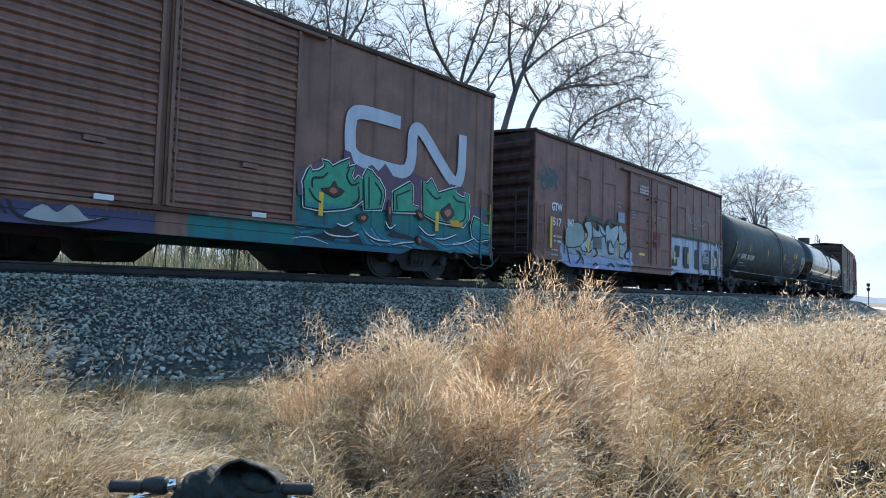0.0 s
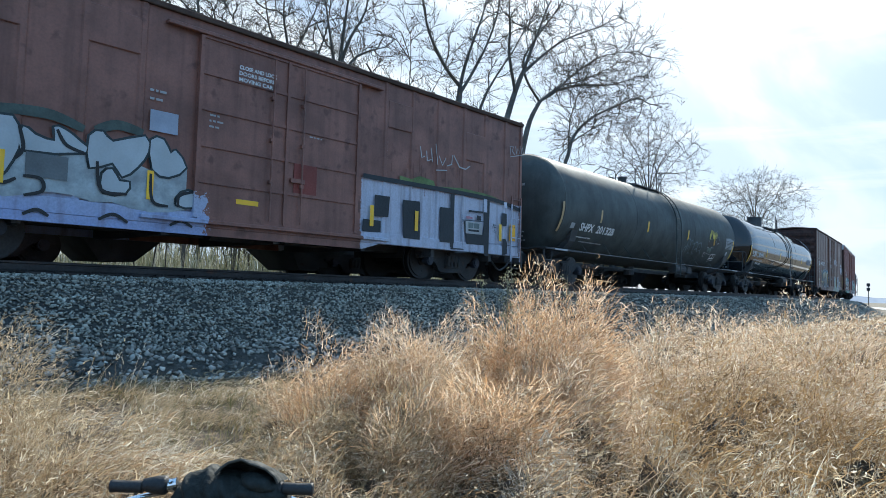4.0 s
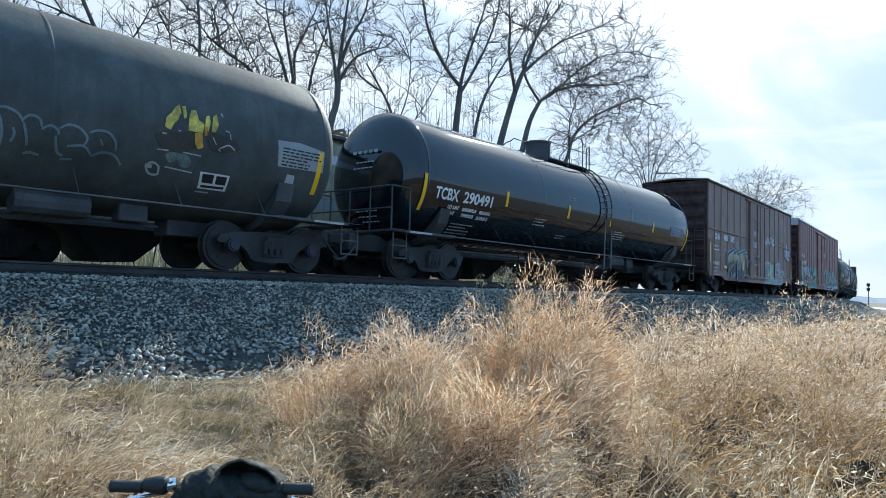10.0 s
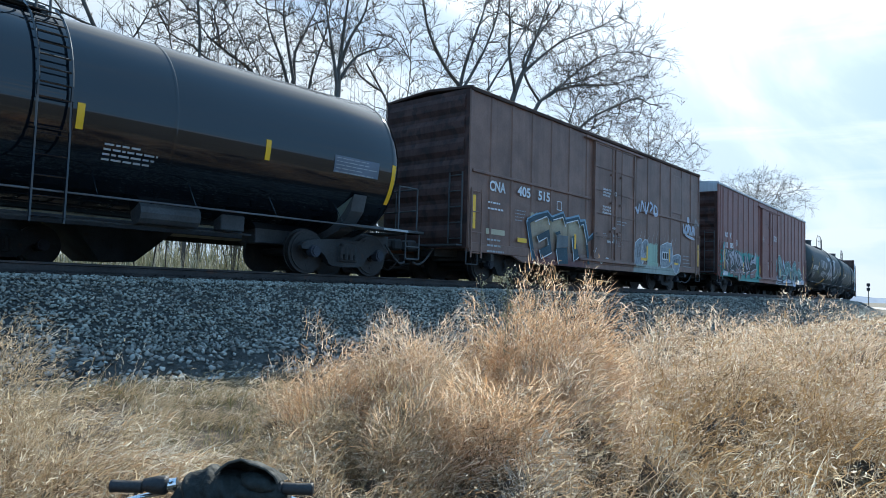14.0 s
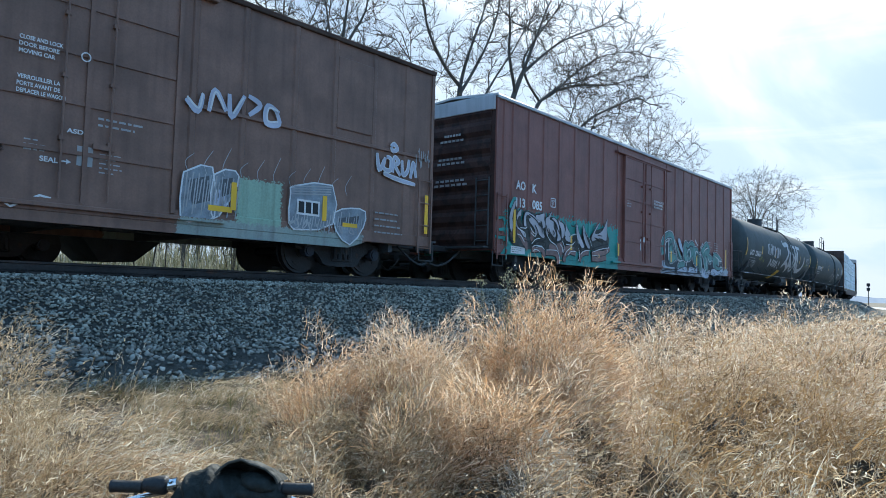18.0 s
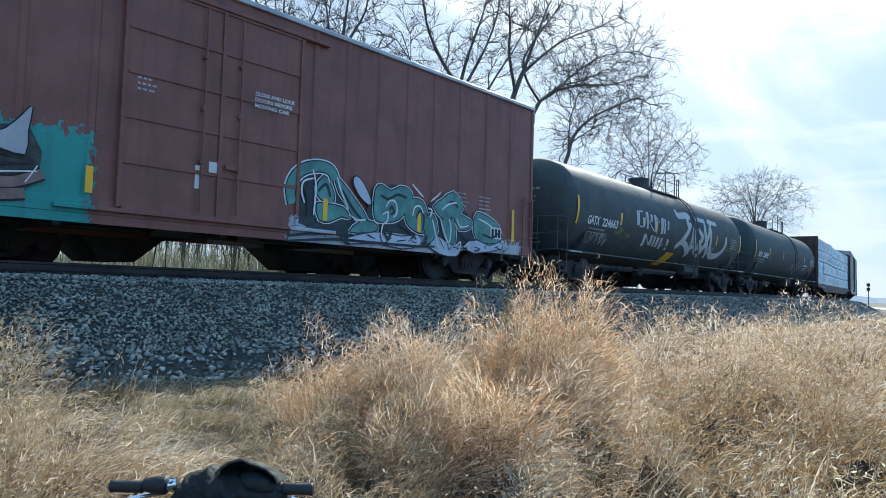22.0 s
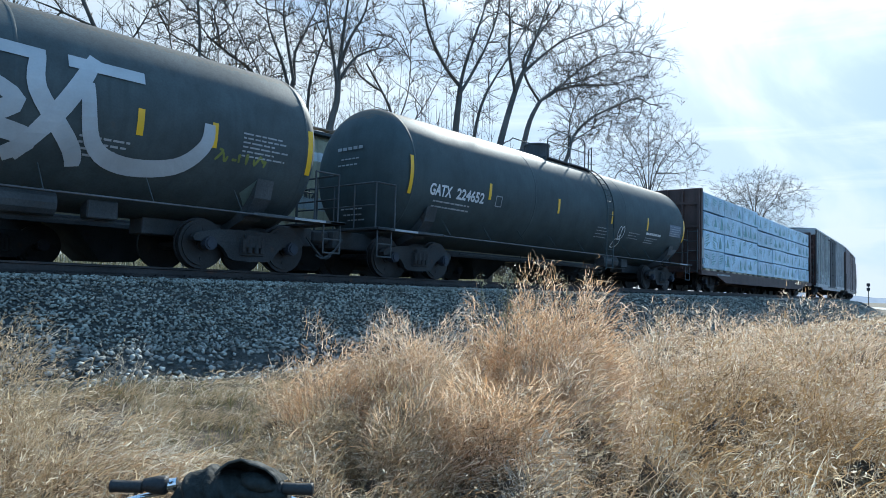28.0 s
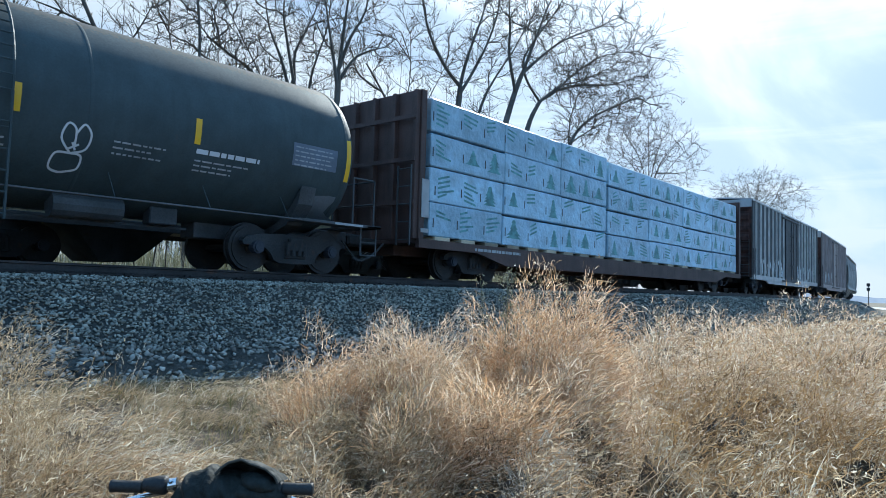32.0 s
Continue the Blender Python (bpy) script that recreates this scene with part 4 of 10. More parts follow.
def car_two():
    s0, s1 = 16.12, 31.74
    mid = (s0 + s1) / 2
    z = lambda a, b, *r: (a - mid, b - mid, *r)
    paint = mat("oxide_red_paint", (0.24, 0.112, 0.086), 0.5, spec=0.35, var=0.24, streak=0.45, bump=0.12, stain=(0.1, 0.045, 0.035), stain_at=0.6, zones=(
        z(25.93, 31.66, 0.4, 2.1, (0.46, 0.5, 0.62), (0.5, 0.53, 0.64), 0.02),
        z(17.6, 22.4, 0.4, 1.25, (0.3, 0.37, 0.62), (0.42, 0.47, 0.6), 0.1),
        z(16.45, 17.45, 2.75, 3.3, (0.06, 0.075, 0.08), (0.06, 0.085, 0.09), 0.3)))
    ribs = (17.93, 18.62, 19.42, 20.27, 21.16, 26.6, 27.45, 28.33, 29.28, 30.12, 30.99)
    car, mid, sk = boxcar("boxcar", "oxide-red boxcar with rust streaks, pale blue and white graffiti", s0, s1, 4.38, 0.8, ribs, ((22.12, 25.8, 0.86, 4.02),), paint, M_ROOF,
                          deep=(17.6, 26.5, 0.14), gap0=1.0, gap1=0.8, rib_d=0.03, panels=((18.65, 19.4, 3.35, 3.95), (20.3, 21.12, 3.4, 4.0), (26.65, 27.4, 3.3, 3.9), (29.32, 30.1, 3.0, 3.7)))
    sk = Skin(HALF, lift=0.036)
    lettering("GTW", 17.03 - mid, 17.63 - mid, 2.15, 2.4, sk, M_WHITE, car)
    lettering("517", 17.11 - mid, 17.59 - mid, 1.71, 1.95, sk, M_WHITE, car)
    lettering("847", 17.9 - mid, 18.3 - mid, 1.76, 1.99, sk, M_WHITE, car, 0.024)
    lettering("LMT 215150", 17.12 - mid, 17.61 - mid, 1.37, 1.44, sk, M_WHITE, car)
    lettering("WT  70850", 17.16 - mid, 17.62 - mid, 1.23, 1.3, sk, M_WHITE, car)
    bars("stencil", 17.05 - mid, 0.98, 0.4, 2, 0.06, 0.14, sk, M_DIMWHITE, car, 5)
    m_pg = mat("pale_grey_spray", (0.42, 0.47, 0.5), 0.6, var=0.15, bump=0.02)
    rn = random.Random(19)
    patch("graffiti_cloud", [shifted([(17.8 + 0.3 * k, 1.66 + 0.14 * math.sin(0.9 * k) + rn.uniform(0, 0.12)) for k in range(15)] + [(22.0 - 0.3 * k, 0.95 + rn.uniform(-0.1, 0.1)) for k in range(15)], mid)], sk, mat("faded_grey_spray", (0.33, 0.38, 0.4), 0.6, var=0.3, broad=4, bump=0.02), car, "faded grey cloud behind the letters", 0.003)
    m_dt = mat("dark_teal_line", (0.02, 0.035, 0.04), 0.6)
    sprayed(car, mid, sk, [[(19.08, 2.1), (19.49, 2.14), (19.89, 2.14), (20.32, 2.02)], [(20.48, 2.04), (20.81, 2.18), (21.22, 2.13)]], 0.16, mat("moss_grey_spray", (0.06, 0.085, 0.075), 0.65, var=0.3, broad=5), 0.005, "dark grey-green band over the letters", even=False)
    outlined(car, mid, sk, [[(17.89, 1.15), (17.85, 1.65), (18.09, 1.83), (18.59, 1.93), (18.84, 1.82), (18.97, 1.58), (18.89, 1.35), (18.69, 1.23)]], mat("grey_green_spray", (0.3, 0.36, 0.35), 0.6, var=0.2, bump=0.02), 0.006, m_dt, None, 0.06, "grey-green sprayed letter bowl")
    outlined(car, mid, sk, [[(18.97, 1.93), (19.35, 2.02), (19.46, 1.72), (19.39, 1.42), (19.19, 1.1), (18.9, 1.09), (18.76, 1.23), (18.98, 1.35), (19.21, 1.56), (19.15, 1.74)], [(19.48, 1.57), (19.5, 1.9), (19.65, 1.81), (19.92, 1.76), (19.9, 1.97), (20.04, 1.96), (20.25, 1.83), (20.36, 1.67)], [(20.43, 1.45), (20.4, 1.93), (20.59, 2.03), (20.75, 1.9), (21.25, 2.08), (21.31, 1.84), (21.15, 1.57), (20.92, 1.38), (20.76, 1.58)], [(21.4, 1.57), (21.35, 2.04), (21.56, 2.08), (21.69, 1.87), (21.77, 1.94), (21.97, 1.68), (21.68, 1.48)], [(20.62, 1.38), (20.76, 1.47), (20.88, 1.3), (21.03, 1.3), (20.98, 1.13), (20.65, 1.1)], [(21.83, 1.04), (21.91, 1.24), (22.15, 1.28), (22.16, 1.03)]], m_pg, 0.007, m_dt, None, 0.06, "pale sprayed letter with dark outline")
    sprayed(car, mid, sk, [[(17.89, 1.15), (18, 0.87), (18.12, 0.63)], [(18.46, 1.08), (18.75, 0.89), (18.49, 0.66)], [(18.58, 1.08), (18.84, 0.86), (18.96, 0.64)], [(18.99, 1.22), (19.24, 1.06), (19.44, 1.15)], [(19.44, 1.91), (19.51, 1.6), (19.42, 1.43)], [(19.94, 1.94), (20.08, 1.73), (20.35, 1.65)], [(19.55, 0.92), (19.79, 1.01), (19.76, 1.18), (19.53, 1.2)], [(20.53, 1.56), (20.61, 1.13), (21.01, 1.11)], [(21.37, 1.49), (21.42, 1.05), (21.69, 0.99)], [(21.86, 1.01), (21.88, 1.19), (22.15, 1.29)], [(19.55, 0.65), (19.73, 0.73), (19.89, 0.65)], [(20.59, 0.67), (20.81, 0.77), (21.04, 0.66)], [(21.73, 0.68), (21.93, 0.77), (22.13, 0.68)]], 0.055, M_LINE, 0.02, "dark curl in the pale graffiti", even=False)
    patch("notice_plate", [rect(19.55 - mid, 20.12 - mid, 1.2, 1.55)], sk, mat("grey_data_plate", (0.14, 0.16, 0.17), 0.6, var=0.3), car, "grey data plate", 0.014)
    m_bl = mat("dark_slate_spray", (0.014, 0.02, 0.026), 0.6, var=0.2, bump=0.02)
    P = lambda a, b, c, d: rect(a - mid, b - mid, c, d)
    painted(car, mid, sk, [[(27.15, 1.74), (27.71, 1.76), (27.74, 0.88), (27.2, 0.88)], [(28.41, 1.71), (28.9, 1.73), (28.94, 0.88), (28.42, 0.88)], [(28.77, 2.08), (28.92, 2.08), (28.92, 0.76), (28.8, 0.77)], [(29.39, 1.12), (30.1, 1.11), (30.09, 0.91), (29.4, 0.9)], [(30.05, 2.07), (30.31, 2.07), (30.3, 0.64), (30.12, 0.65)], [(30.85, 1.8), (31.05, 1.8), (31.05, 1.48), (30.86, 1.46)]], m_bl, None, up=0.006, label="dark slate block letter in the pale blue graffiti", curve=1)
    painted(car, mid, sk, [[(26.3, 1.75), (26.75, 1.76), (26.72, 1.3), (26.3, 1.28)], [(25.98, 1.2), (26.5, 1.2), (26.5, 0.95), (25.98, 0.93)]], m_bl, None, up=0.006, label="dark slate block letter in the pale blue graffiti", curve=1)
    tagged(strokes("graffiti_outline", [shifted(o, mid) for o in [[(25.95, 2.12), (26.6, 2.12)] + [[(27, 2.13), (27.41, 2.13), (29.09, 2.14), (30.68, 2.11), (31.69, 1.96)]][0]]], 0.1, sk, m_bl, car, "dark top edge of the blue graffiti", 0.01, True, True), kind="stuff")
    sprayed(car, mid, sk, [[(27.67, 3.05), (27.73, 2.79), (27.83, 2.84)], [(27.88, 2.98), (27.92, 2.74), (28.06, 2.80)], [(28.03, 3.07), (28.10, 2.75)], [(28.20, 3.20), (28.28, 2.71)], [(28.32, 2.93), (28.45, 2.72), (28.57, 2.91)], [(28.62, 2.73), (28.78, 2.79), (28.81, 3.02)], [(28.85, 3.03), (29.08, 2.77), (29.31, 2.75), (29.49, 2.86)], [(28.22, 2.57), (28.62, 2.62)]], 0.035, M_DIMWHITE, 0.004, "thin pale tag stroke with runs", even=False, smooth=False)
    sprayed(car, mid, sk, [[(31.19, 3.42), (31.15, 3.65), (31.31, 3.66), (31.24, 3.55), (31.36, 3.46)], [(31.39, 3.69), (31.46, 3.49), (31.51, 3.66), (31.59, 3.52), (31.61, 3.75)], [(31.66, 3.53), (31.70, 3.73), (31.79, 3.55)], [(31.17, 3.37), (31.82, 3.53)]], 0.03, M_DIMWHITE, 0.004, "small pale tag stroke", even=False, smooth=False)
    rn = random.Random(23)
    m_ru = mat("dull_rust_run", (0.15, 0.066, 0.048), 0.8, var=0.4)
    for k in range(22):
        x, top_z = rn.uniform(26.2, 31.5), rn.uniform(2.4, 3.1)
        strokes("rust_run", [shifted([(x, top_z), (x + rn.uniform(-0.01, 0.01), top_z - rn.uniform(0.2, 0.7))], mid)], rn.uniform(0.012, 0.035), sk, m_ru, car, "thin run of rust", 0.002 + 0.0002 * k, False)
    m_moss = mat("faded_green_spray", (0.13, 0.2, 0.07), 0.7, var=0.4, bump=0.02)
    painted(car, mid, sk, [[(27.03, 2.27), (27.4, 2.24), (27.68, 2.35), (28.16, 2.3), (28.22, 2.16), (27.69, 2.1), (27.41, 2.1), (27.04, 2.11)], [(28.3, 2.19), (29.21, 2.26), (30.11, 2.24), (30.67, 2.18), (30.11, 2.12), (28.98, 2.12)]], m_moss, None, up=0.004, label="faded green fringe over the blue graffiti", curve=1)
    for s, a, b in ((16.99, 1.05, 1.97), (19.23, 1.06, 1.53), (21.37, 1.07, 1.54), (26.22, 1.06, 1.51), (27.6, 1.07, 1.53), (30.78, 1.06, 1.51)):
        stripe(car, s - mid, a, b, Skin(HALF, lift=0.058))
    patch("reflector", [P(22.94, 23.4, 1.17, 1.26)], Skin(HALF, lift=0.066), M_YELLOW, car, "yellow reflective strip")
    dk = Skin(HALF, lift=0.066)
    for k, words in enumerate(("CLOSE AND LOCK", "DOORS BEFORE", "MOVING CAR")):
        lettering(words, 22.86 - mid, 23.66 - 0.04 * k - mid, 3.6 - 0.11 * k, 3.675 - 0.11 * k, dk, M_WHITE, car, 0.05)
    bars("stencil", 24.5 - mid, 2.75, 0.55, 2, 0.04, 0.09, dk, M_DIMWHITE, car, 7)
    bars("stencil", 22.35 - mid, 2.65, 0.3, 3, 0.05, 0.1, dk, M_DIMWHITE, car, 8)
    bars("stencil", 21.3 - mid, 2.85, 0.4, 2, 0.06, 0.14, sk, M_DIMWHITE, car, 9)
    patch("notice_plate", [P(21.32, 21.8, 2.2, 2.55)], sk, mat("blue_white_notice", (0.35, 0.4, 0.5), 0.6, var=0.2), car, "small framed notice plate", 0.004)
    plate(car, mid, Skin(HALF + 0.06), 24.15, 24.7, 1.5, 2.1, mat("red_primer_patch", (0.2, 0.045, 0.035), 0.7))
    painted(car, mid, sk, [[(30.87, 1.82), (31.06, 1.81), (31.07, 1.54), (31.01, 1.47), (30.88, 1.48)], [(30.89, 1.13), (31.02, 1.15), (31.1, 1.04), (31.1, 0.74), (30.89, 0.69)], [(31.59, 1.35), (31.8, 1.43), (31.72, 1.33)]], m_bl, None, up=0.0075, label="dark slate shape in the pale blue graffiti", curve=1)
    painted(car, mid, sk, [[(29.28, 1.47), (29.37, 1.46), (29.36, 1.17), (30.04, 1.17), (30.09, 1.47), (30.13, 0.91), (29.43, 0.91)], [(29.46, 1.75), (30.05, 1.77), (30.06, 1.72), (29.47, 1.7)], [(29.79, 1.65), (29.96, 1.64), (29.97, 1.52), (29.79, 1.52)], [(28.81, 0.76), (29.3, 0.77), (29.3, 0.74), (28.81, 0.73)], [(28.98, 0.68), (29.85, 0.73), (29.85, 0.71), (28.98, 0.64)]], m_bl, None, up=0.009, label="dark slate block in the pale blue graffiti", curve=1)
    painted(car, mid, sk, [[(30.92, 2.11), (31.06, 2.12), (31.06, 1.96), (30.94, 1.97)], [(30.06, 2.1), (30.2, 2.1), (30.21, 1.76), (30.08, 1.76)]], mat("pale_blue_spray", (0.5, 0.53, 0.64), 0.6, var=0.15, bump=0.02), None, up=0.011, label="pale blue touch over the dark gap", curve=1)
    sprayed(car, mid, sk, [[(29.21, 1.67), (29.25, 0.82)], [(29.23, 1.48), (30.08, 1.51)], [(30.31, 0.96), (30.86, 0.99)], [(30.47, 1.46), (30.6, 1.47)], [(30.43, 1.41), (30.6, 1.41)], [(30.49, 1.49), (30.47, 1.37)], [(30.55, 1.5), (30.54, 1.31)], [(30.49, 1.31), (30.6, 1.31)], [(30.53, 1.27), (30.59, 1.26)], [(31.1, 0.97), (31.67, 0.96)], [(31.63, 2.05), (31.71, 1.53), (31.7, 1.16)], [(31.57, 1.35), (31.58, 0.79)]], 0.022, m_bl, 0.0115, "thin dark line in the graffiti", even=False)
    patch("notice_frame", [shifted(q, mid) for q in [[(29.36, 1.47), (30.01, 1.48), (30.02, 1.17), (29.37, 1.16)]]], sk, M_DIMWHITE, car, "pale frame of a notice board", 0.012)
    patch("notice_pane", [shifted(q, mid) for q in [[(29.46, 1.44), (29.67, 1.44), (29.66, 1.31), (29.47, 1.3)], [(29.69, 1.44), (29.9, 1.44), (29.89, 1.31), (29.68, 1.31)]]], sk, mat("dim_notice_sheet", (0.12, 0.16, 0.16), 0.4, var=0.5, fine=30), car, "dim sheets behind the notice frame", 0.016)
    patch("notice_pane", [shifted(q, mid) for q in [[(29.47, 1.27), (29.89, 1.28), (29.9, 1.23), (29.47, 1.22)]]], sk, M_LINE, car, "dark slot under the notice", 0.016)
    painted(car, mid, sk, [[(29.37, 1.58), (29.46, 1.6), (29.63, 1.58), (29.62, 1.54), (29.39, 1.53)]], mat("pink_scrawl", (0.42, 0.2, 0.24), 0.6, var=0.4), None, up=0.013, label="faint pink scrawl over the notice", curve=1)
    patch("placard", [P(31.18, 31.44, 1.1, 1.54)], Skin(HALF, lift=0.06), mat("amber_placard", (0.8, 0.4, 0.012), 0.4, var=0.1), car, "amber placard on the car's end post")
    patch("placard_edge", [P(31.185, 31.435, 1.475, 1.49)], Skin(HALF, lift=0.062), M_LINE, car, "dark line across the placard")
    bars("stencil", 16.5 - mid, 4.15, 0.02, 1, 0.01, 0.1, sk, M_DIMWHITE, car, 10)
    return car


def car_three():
    # tan zone along the top: settled dust plus sunlight put into the colour
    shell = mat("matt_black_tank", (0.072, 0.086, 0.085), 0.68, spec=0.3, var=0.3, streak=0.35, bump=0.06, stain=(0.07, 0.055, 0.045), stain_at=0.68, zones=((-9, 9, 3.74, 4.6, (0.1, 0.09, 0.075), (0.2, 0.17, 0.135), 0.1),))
    car, mid, sk = tank_car("tank_car", "matt black tank car with dusty shell, painted sunlit top and white reporting marks", 33.30, 50.28, shell, dome_s=41.05, dome_h=0.16, end_rail=False, rail_len=2.35, dome_r=0.16)
    lettering("SHPX", 35.06 - mid, 35.95 - mid, 1.70, 1.95, sk, M_WHITE, car)
    lettering("201328", 36.14 - mid, 37.36 - mid, 1.70, 1.95, sk, M_WHITE, car)
    bars("stencil", 34.98 - mid, 1.5, 1.7, 1, 0.05, 0.12, sk, M_WHITE, car, 31)
    bars("stencil", 34.93 - mid, 1.375, 0.33, 1, 0.05, 0.12, sk, M_DIMWHITE, car, 32)
    bars("stencil", 35.45 - mid, 1.375, 1.9, 1, 0.05, 0.12, sk, M_DIMWHITE, car, 34)
    for s, a, b, m_ in ((33.83, 1.58, 2.47, M_PALE_REFL), (36.27, 2.05, 2.46, M_PALE_REFL), (39.92, 2.05, 2.44, M_YELLOW), (43.85, 2.05, 2.44, M_YELLOW), (49.51, 1.56, 2.39, M_YELLOW)):
        stripe(car, s - mid, a, b, sk, m_)
    patch("placard", [rect(34.47 - mid, 34.70 - mid, 1.74, 1.90)], sk, M_DIMWHITE, car)
    m_yl = mat("yellow_spray", (0.6, 0.5, 0.1), 0.6, var=0.5, broad=9, fine=40)
    m_dr = mat("dark_rust_smear", (0.05, 0.045, 0.038), 0.7, var=0.4)
    for k, q in enumerate([[(46.15, 2.13), (46.29, 2.21), (46.53, 2.23), (46.78, 2.29), (46.86, 2.02), (46.6, 1.92), (46.35, 1.93)], [(47.05, 2.31), (47.32, 2.34), (47.61, 2.27), (47.69, 2.13), (47.37, 2.03), (47.15, 2.07)]]):
        patch("paint_smear", [shifted(curve_pts(q, True, 2), mid)], sk, m_dr, car, "dark smear round the yellow paint", 0.0015 + 0.001 * k)
    for k, q in enumerate([[(46.29, 2.29), (46.31, 2.45), (46.4, 2.55), (46.46, 2.65), (46.53, 2.71), (46.56, 2.58), (46.51, 2.44), (46.44, 2.36), (46.4, 2.25)], [(46.57, 2.69), (46.64, 2.7), (46.66, 2.51), (46.61, 2.48)], [(46.7, 2.3), (46.7, 2.52), (46.74, 2.66), (46.82, 2.67), (46.88, 2.51), (46.98, 2.46), (46.97, 2.3), (46.86, 2.3)], [(47, 2.41), (47, 2.59), (47.07, 2.63), (47.1, 2.5), (47.06, 2.34)], [(47.12, 2.35), (47.14, 2.62), (47.21, 2.68), (47.25, 2.5), (47.2, 2.36)]]):
        patch("paint_run", [shifted(q, mid)], sk, m_yl, car, "ragged yellow paint run", 0.006 + 0.001 * k)
    for k, q in enumerate([[(46.82, 2.28), (46.95, 2.32), (47.01, 2.06), (46.91, 2.02), (46.84, 2.11)], [(46.98, 2.46), (47.04, 2.42), (47.05, 2.27), (47, 2.26)]]):
        patch("paint_run", [shifted(q, mid)], sk, mat("amber_paint_drip", (0.5, 0.27, 0.04), 0.6, var=0.4, broad=9), car, "amber drip below the yellow paint", 0.012 + 0.001 * k)
    for k, q in enumerate([[(46.38, 1.83), (46.46, 1.9), (46.61, 1.9), (46.74, 1.9), (46.85, 1.81), (46.82, 1.7), (46.68, 1.7), (46.6, 1.8), (46.5, 1.72)]]):
        patch("paint_smear", [shifted(curve_pts(q, True, 2), mid)], sk, mat("faded_green_smear", (0.13, 0.19, 0.17), 0.65, var=0.5, broad=6), car, "faded green smear", 0.003)
    sprayed(car, mid, sk, [[(46.26, 2.18), (46.34, 2.18)], [(46.53, 2.27), (46.58, 2.26)], [(47.31, 2.09), (47.48, 2.18), (47.61, 2.11)], [(47.39, 2.42), (47.48, 2.41)], [(47.48, 2.39), (47.51, 2.28)], [(47.3, 2.72), (47.33, 2.66)], [(46.23, 1.91), (46.42, 1.92)], [(46.67, 1.93), (47, 1.92)], [(46.42, 1.66), (46.92, 1.63)], [(47.29, 2.08), (47.34, 2.05)], [(47.16, 2.27), (47.24, 2.15)], [(47.1, 1.35), (47.35, 1.35)]], 0.03, M_DIMWHITE, 0.005, "pale fleck of spray", even=False)
    m_tl = mat("faded_teal_spray", (0.16, 0.22, 0.25), 0.65, var=0.4)
    sprayed(car, mid, sk, [[(43.84, 1.56), (43.81, 1.73), (43.87, 1.81), (43.98, 1.75), (44.02, 1.62)], [(43.87, 2.09), (44.02, 2.12), (44.18, 2.06), (44.25, 1.96)], [(43.95, 2), (44.01, 1.8), (44.02, 1.58)], [(44.14, 1.87), (44.17, 1.77), (44.14, 1.67)], [(44.26, 1.96), (44.33, 1.76), (44.35, 1.65)], [(44.24, 1.99), (44.32, 2.07), (44.45, 2.05), (44.5, 1.94)], [(44.5, 1.91), (44.61, 1.98), (44.71, 1.94), (44.74, 1.87)], [(44.7, 1.85), (44.76, 1.64), (44.86, 1.59)], [(44.73, 1.96), (44.86, 2.04), (45.02, 2.01), (45.14, 1.89), (45.11, 1.78)], [(44.88, 1.73), (45.11, 1.77), (45.24, 1.66)], [(45.17, 1.98), (45.27, 2.03), (45.44, 2.02), (45.56, 1.9), (45.58, 1.77)], [(45.33, 1.91), (45.38, 1.82)], [(45.24, 1.64), (45.39, 1.72), (45.58, 1.71), (45.72, 1.58)], [(44.33, 1.54), (44.41, 1.57), (44.54, 1.55)], [(44.83, 1.54), (44.99, 1.56)]], 0.04, m_tl, 0.002, "faded teal looped tag stroke", "tag", even=False)
    strokes("round_mark", [shifted([[(46.13, 1.59), (46.13, 1.65), (46.18, 1.69), (46.25, 1.69), (46.32, 1.65), (46.34, 1.59), (46.34, 1.53), (46.27, 1.51), (46.19, 1.53), (46.13, 1.59)]][0], mid)], 0.035, sk, M_DIMWHITE, car, "small round white mark", 0.003, True, True)
    bars("stencil", 46.1 - mid, 1.6, 0.24, 1, 0.09, 0.09, sk, M_DIMWHITE, car, 36)
    patch("data_panel", [shifted(q, mid) for q in [[(48.49, 2.46), (49.01, 2.49), (49.59, 2.41), (49.61, 2), (48.55, 1.98)]]], sk, mat("pale_data_panel", (0.3, 0.33, 0.35), 0.6, var=0.2), car, "pale grey data panel", -0.002)
    for k in range(6):
        bars("stencil", 48.62 - mid, 2.32 - 0.062 * k, 0.95, 1, 0.042, 0.06, sk, M_LINE, car, 350 + k)
    patch("placard", [shifted(q, mid) for q in [[(47.07, 1.67), (47.64, 1.67), (47.66, 1.4), (47.12, 1.4)]]], sk, M_WHITE, car, "white framed slanted placard")
    patch("placard_pane", [shifted(q, mid) for q in [[(47.12, 1.64), (47.34, 1.65), (47.36, 1.5), (47.15, 1.5)], [(47.39, 1.64), (47.6, 1.64), (47.61, 1.5), (47.41, 1.5)], [(47.16, 1.46), (47.61, 1.47), (47.6, 1.43), (47.16, 1.42)]]], sk, M_LINE, car, "", 0.004)
    patch("placard", [shifted(q, mid) for q in [[(48.8, 1.86), (48.97, 1.86), (49, 1.68), (48.79, 1.68)]]], sk, M_DIMWHITE, car, "small pale plate")
    bars("stencil", 33.83 - mid, 1.17, 0.02, 1, 0.01, 0.1, sk, M_DIMWHITE, car, 10)
    head_marks(car, 33.30 - mid)
    return car


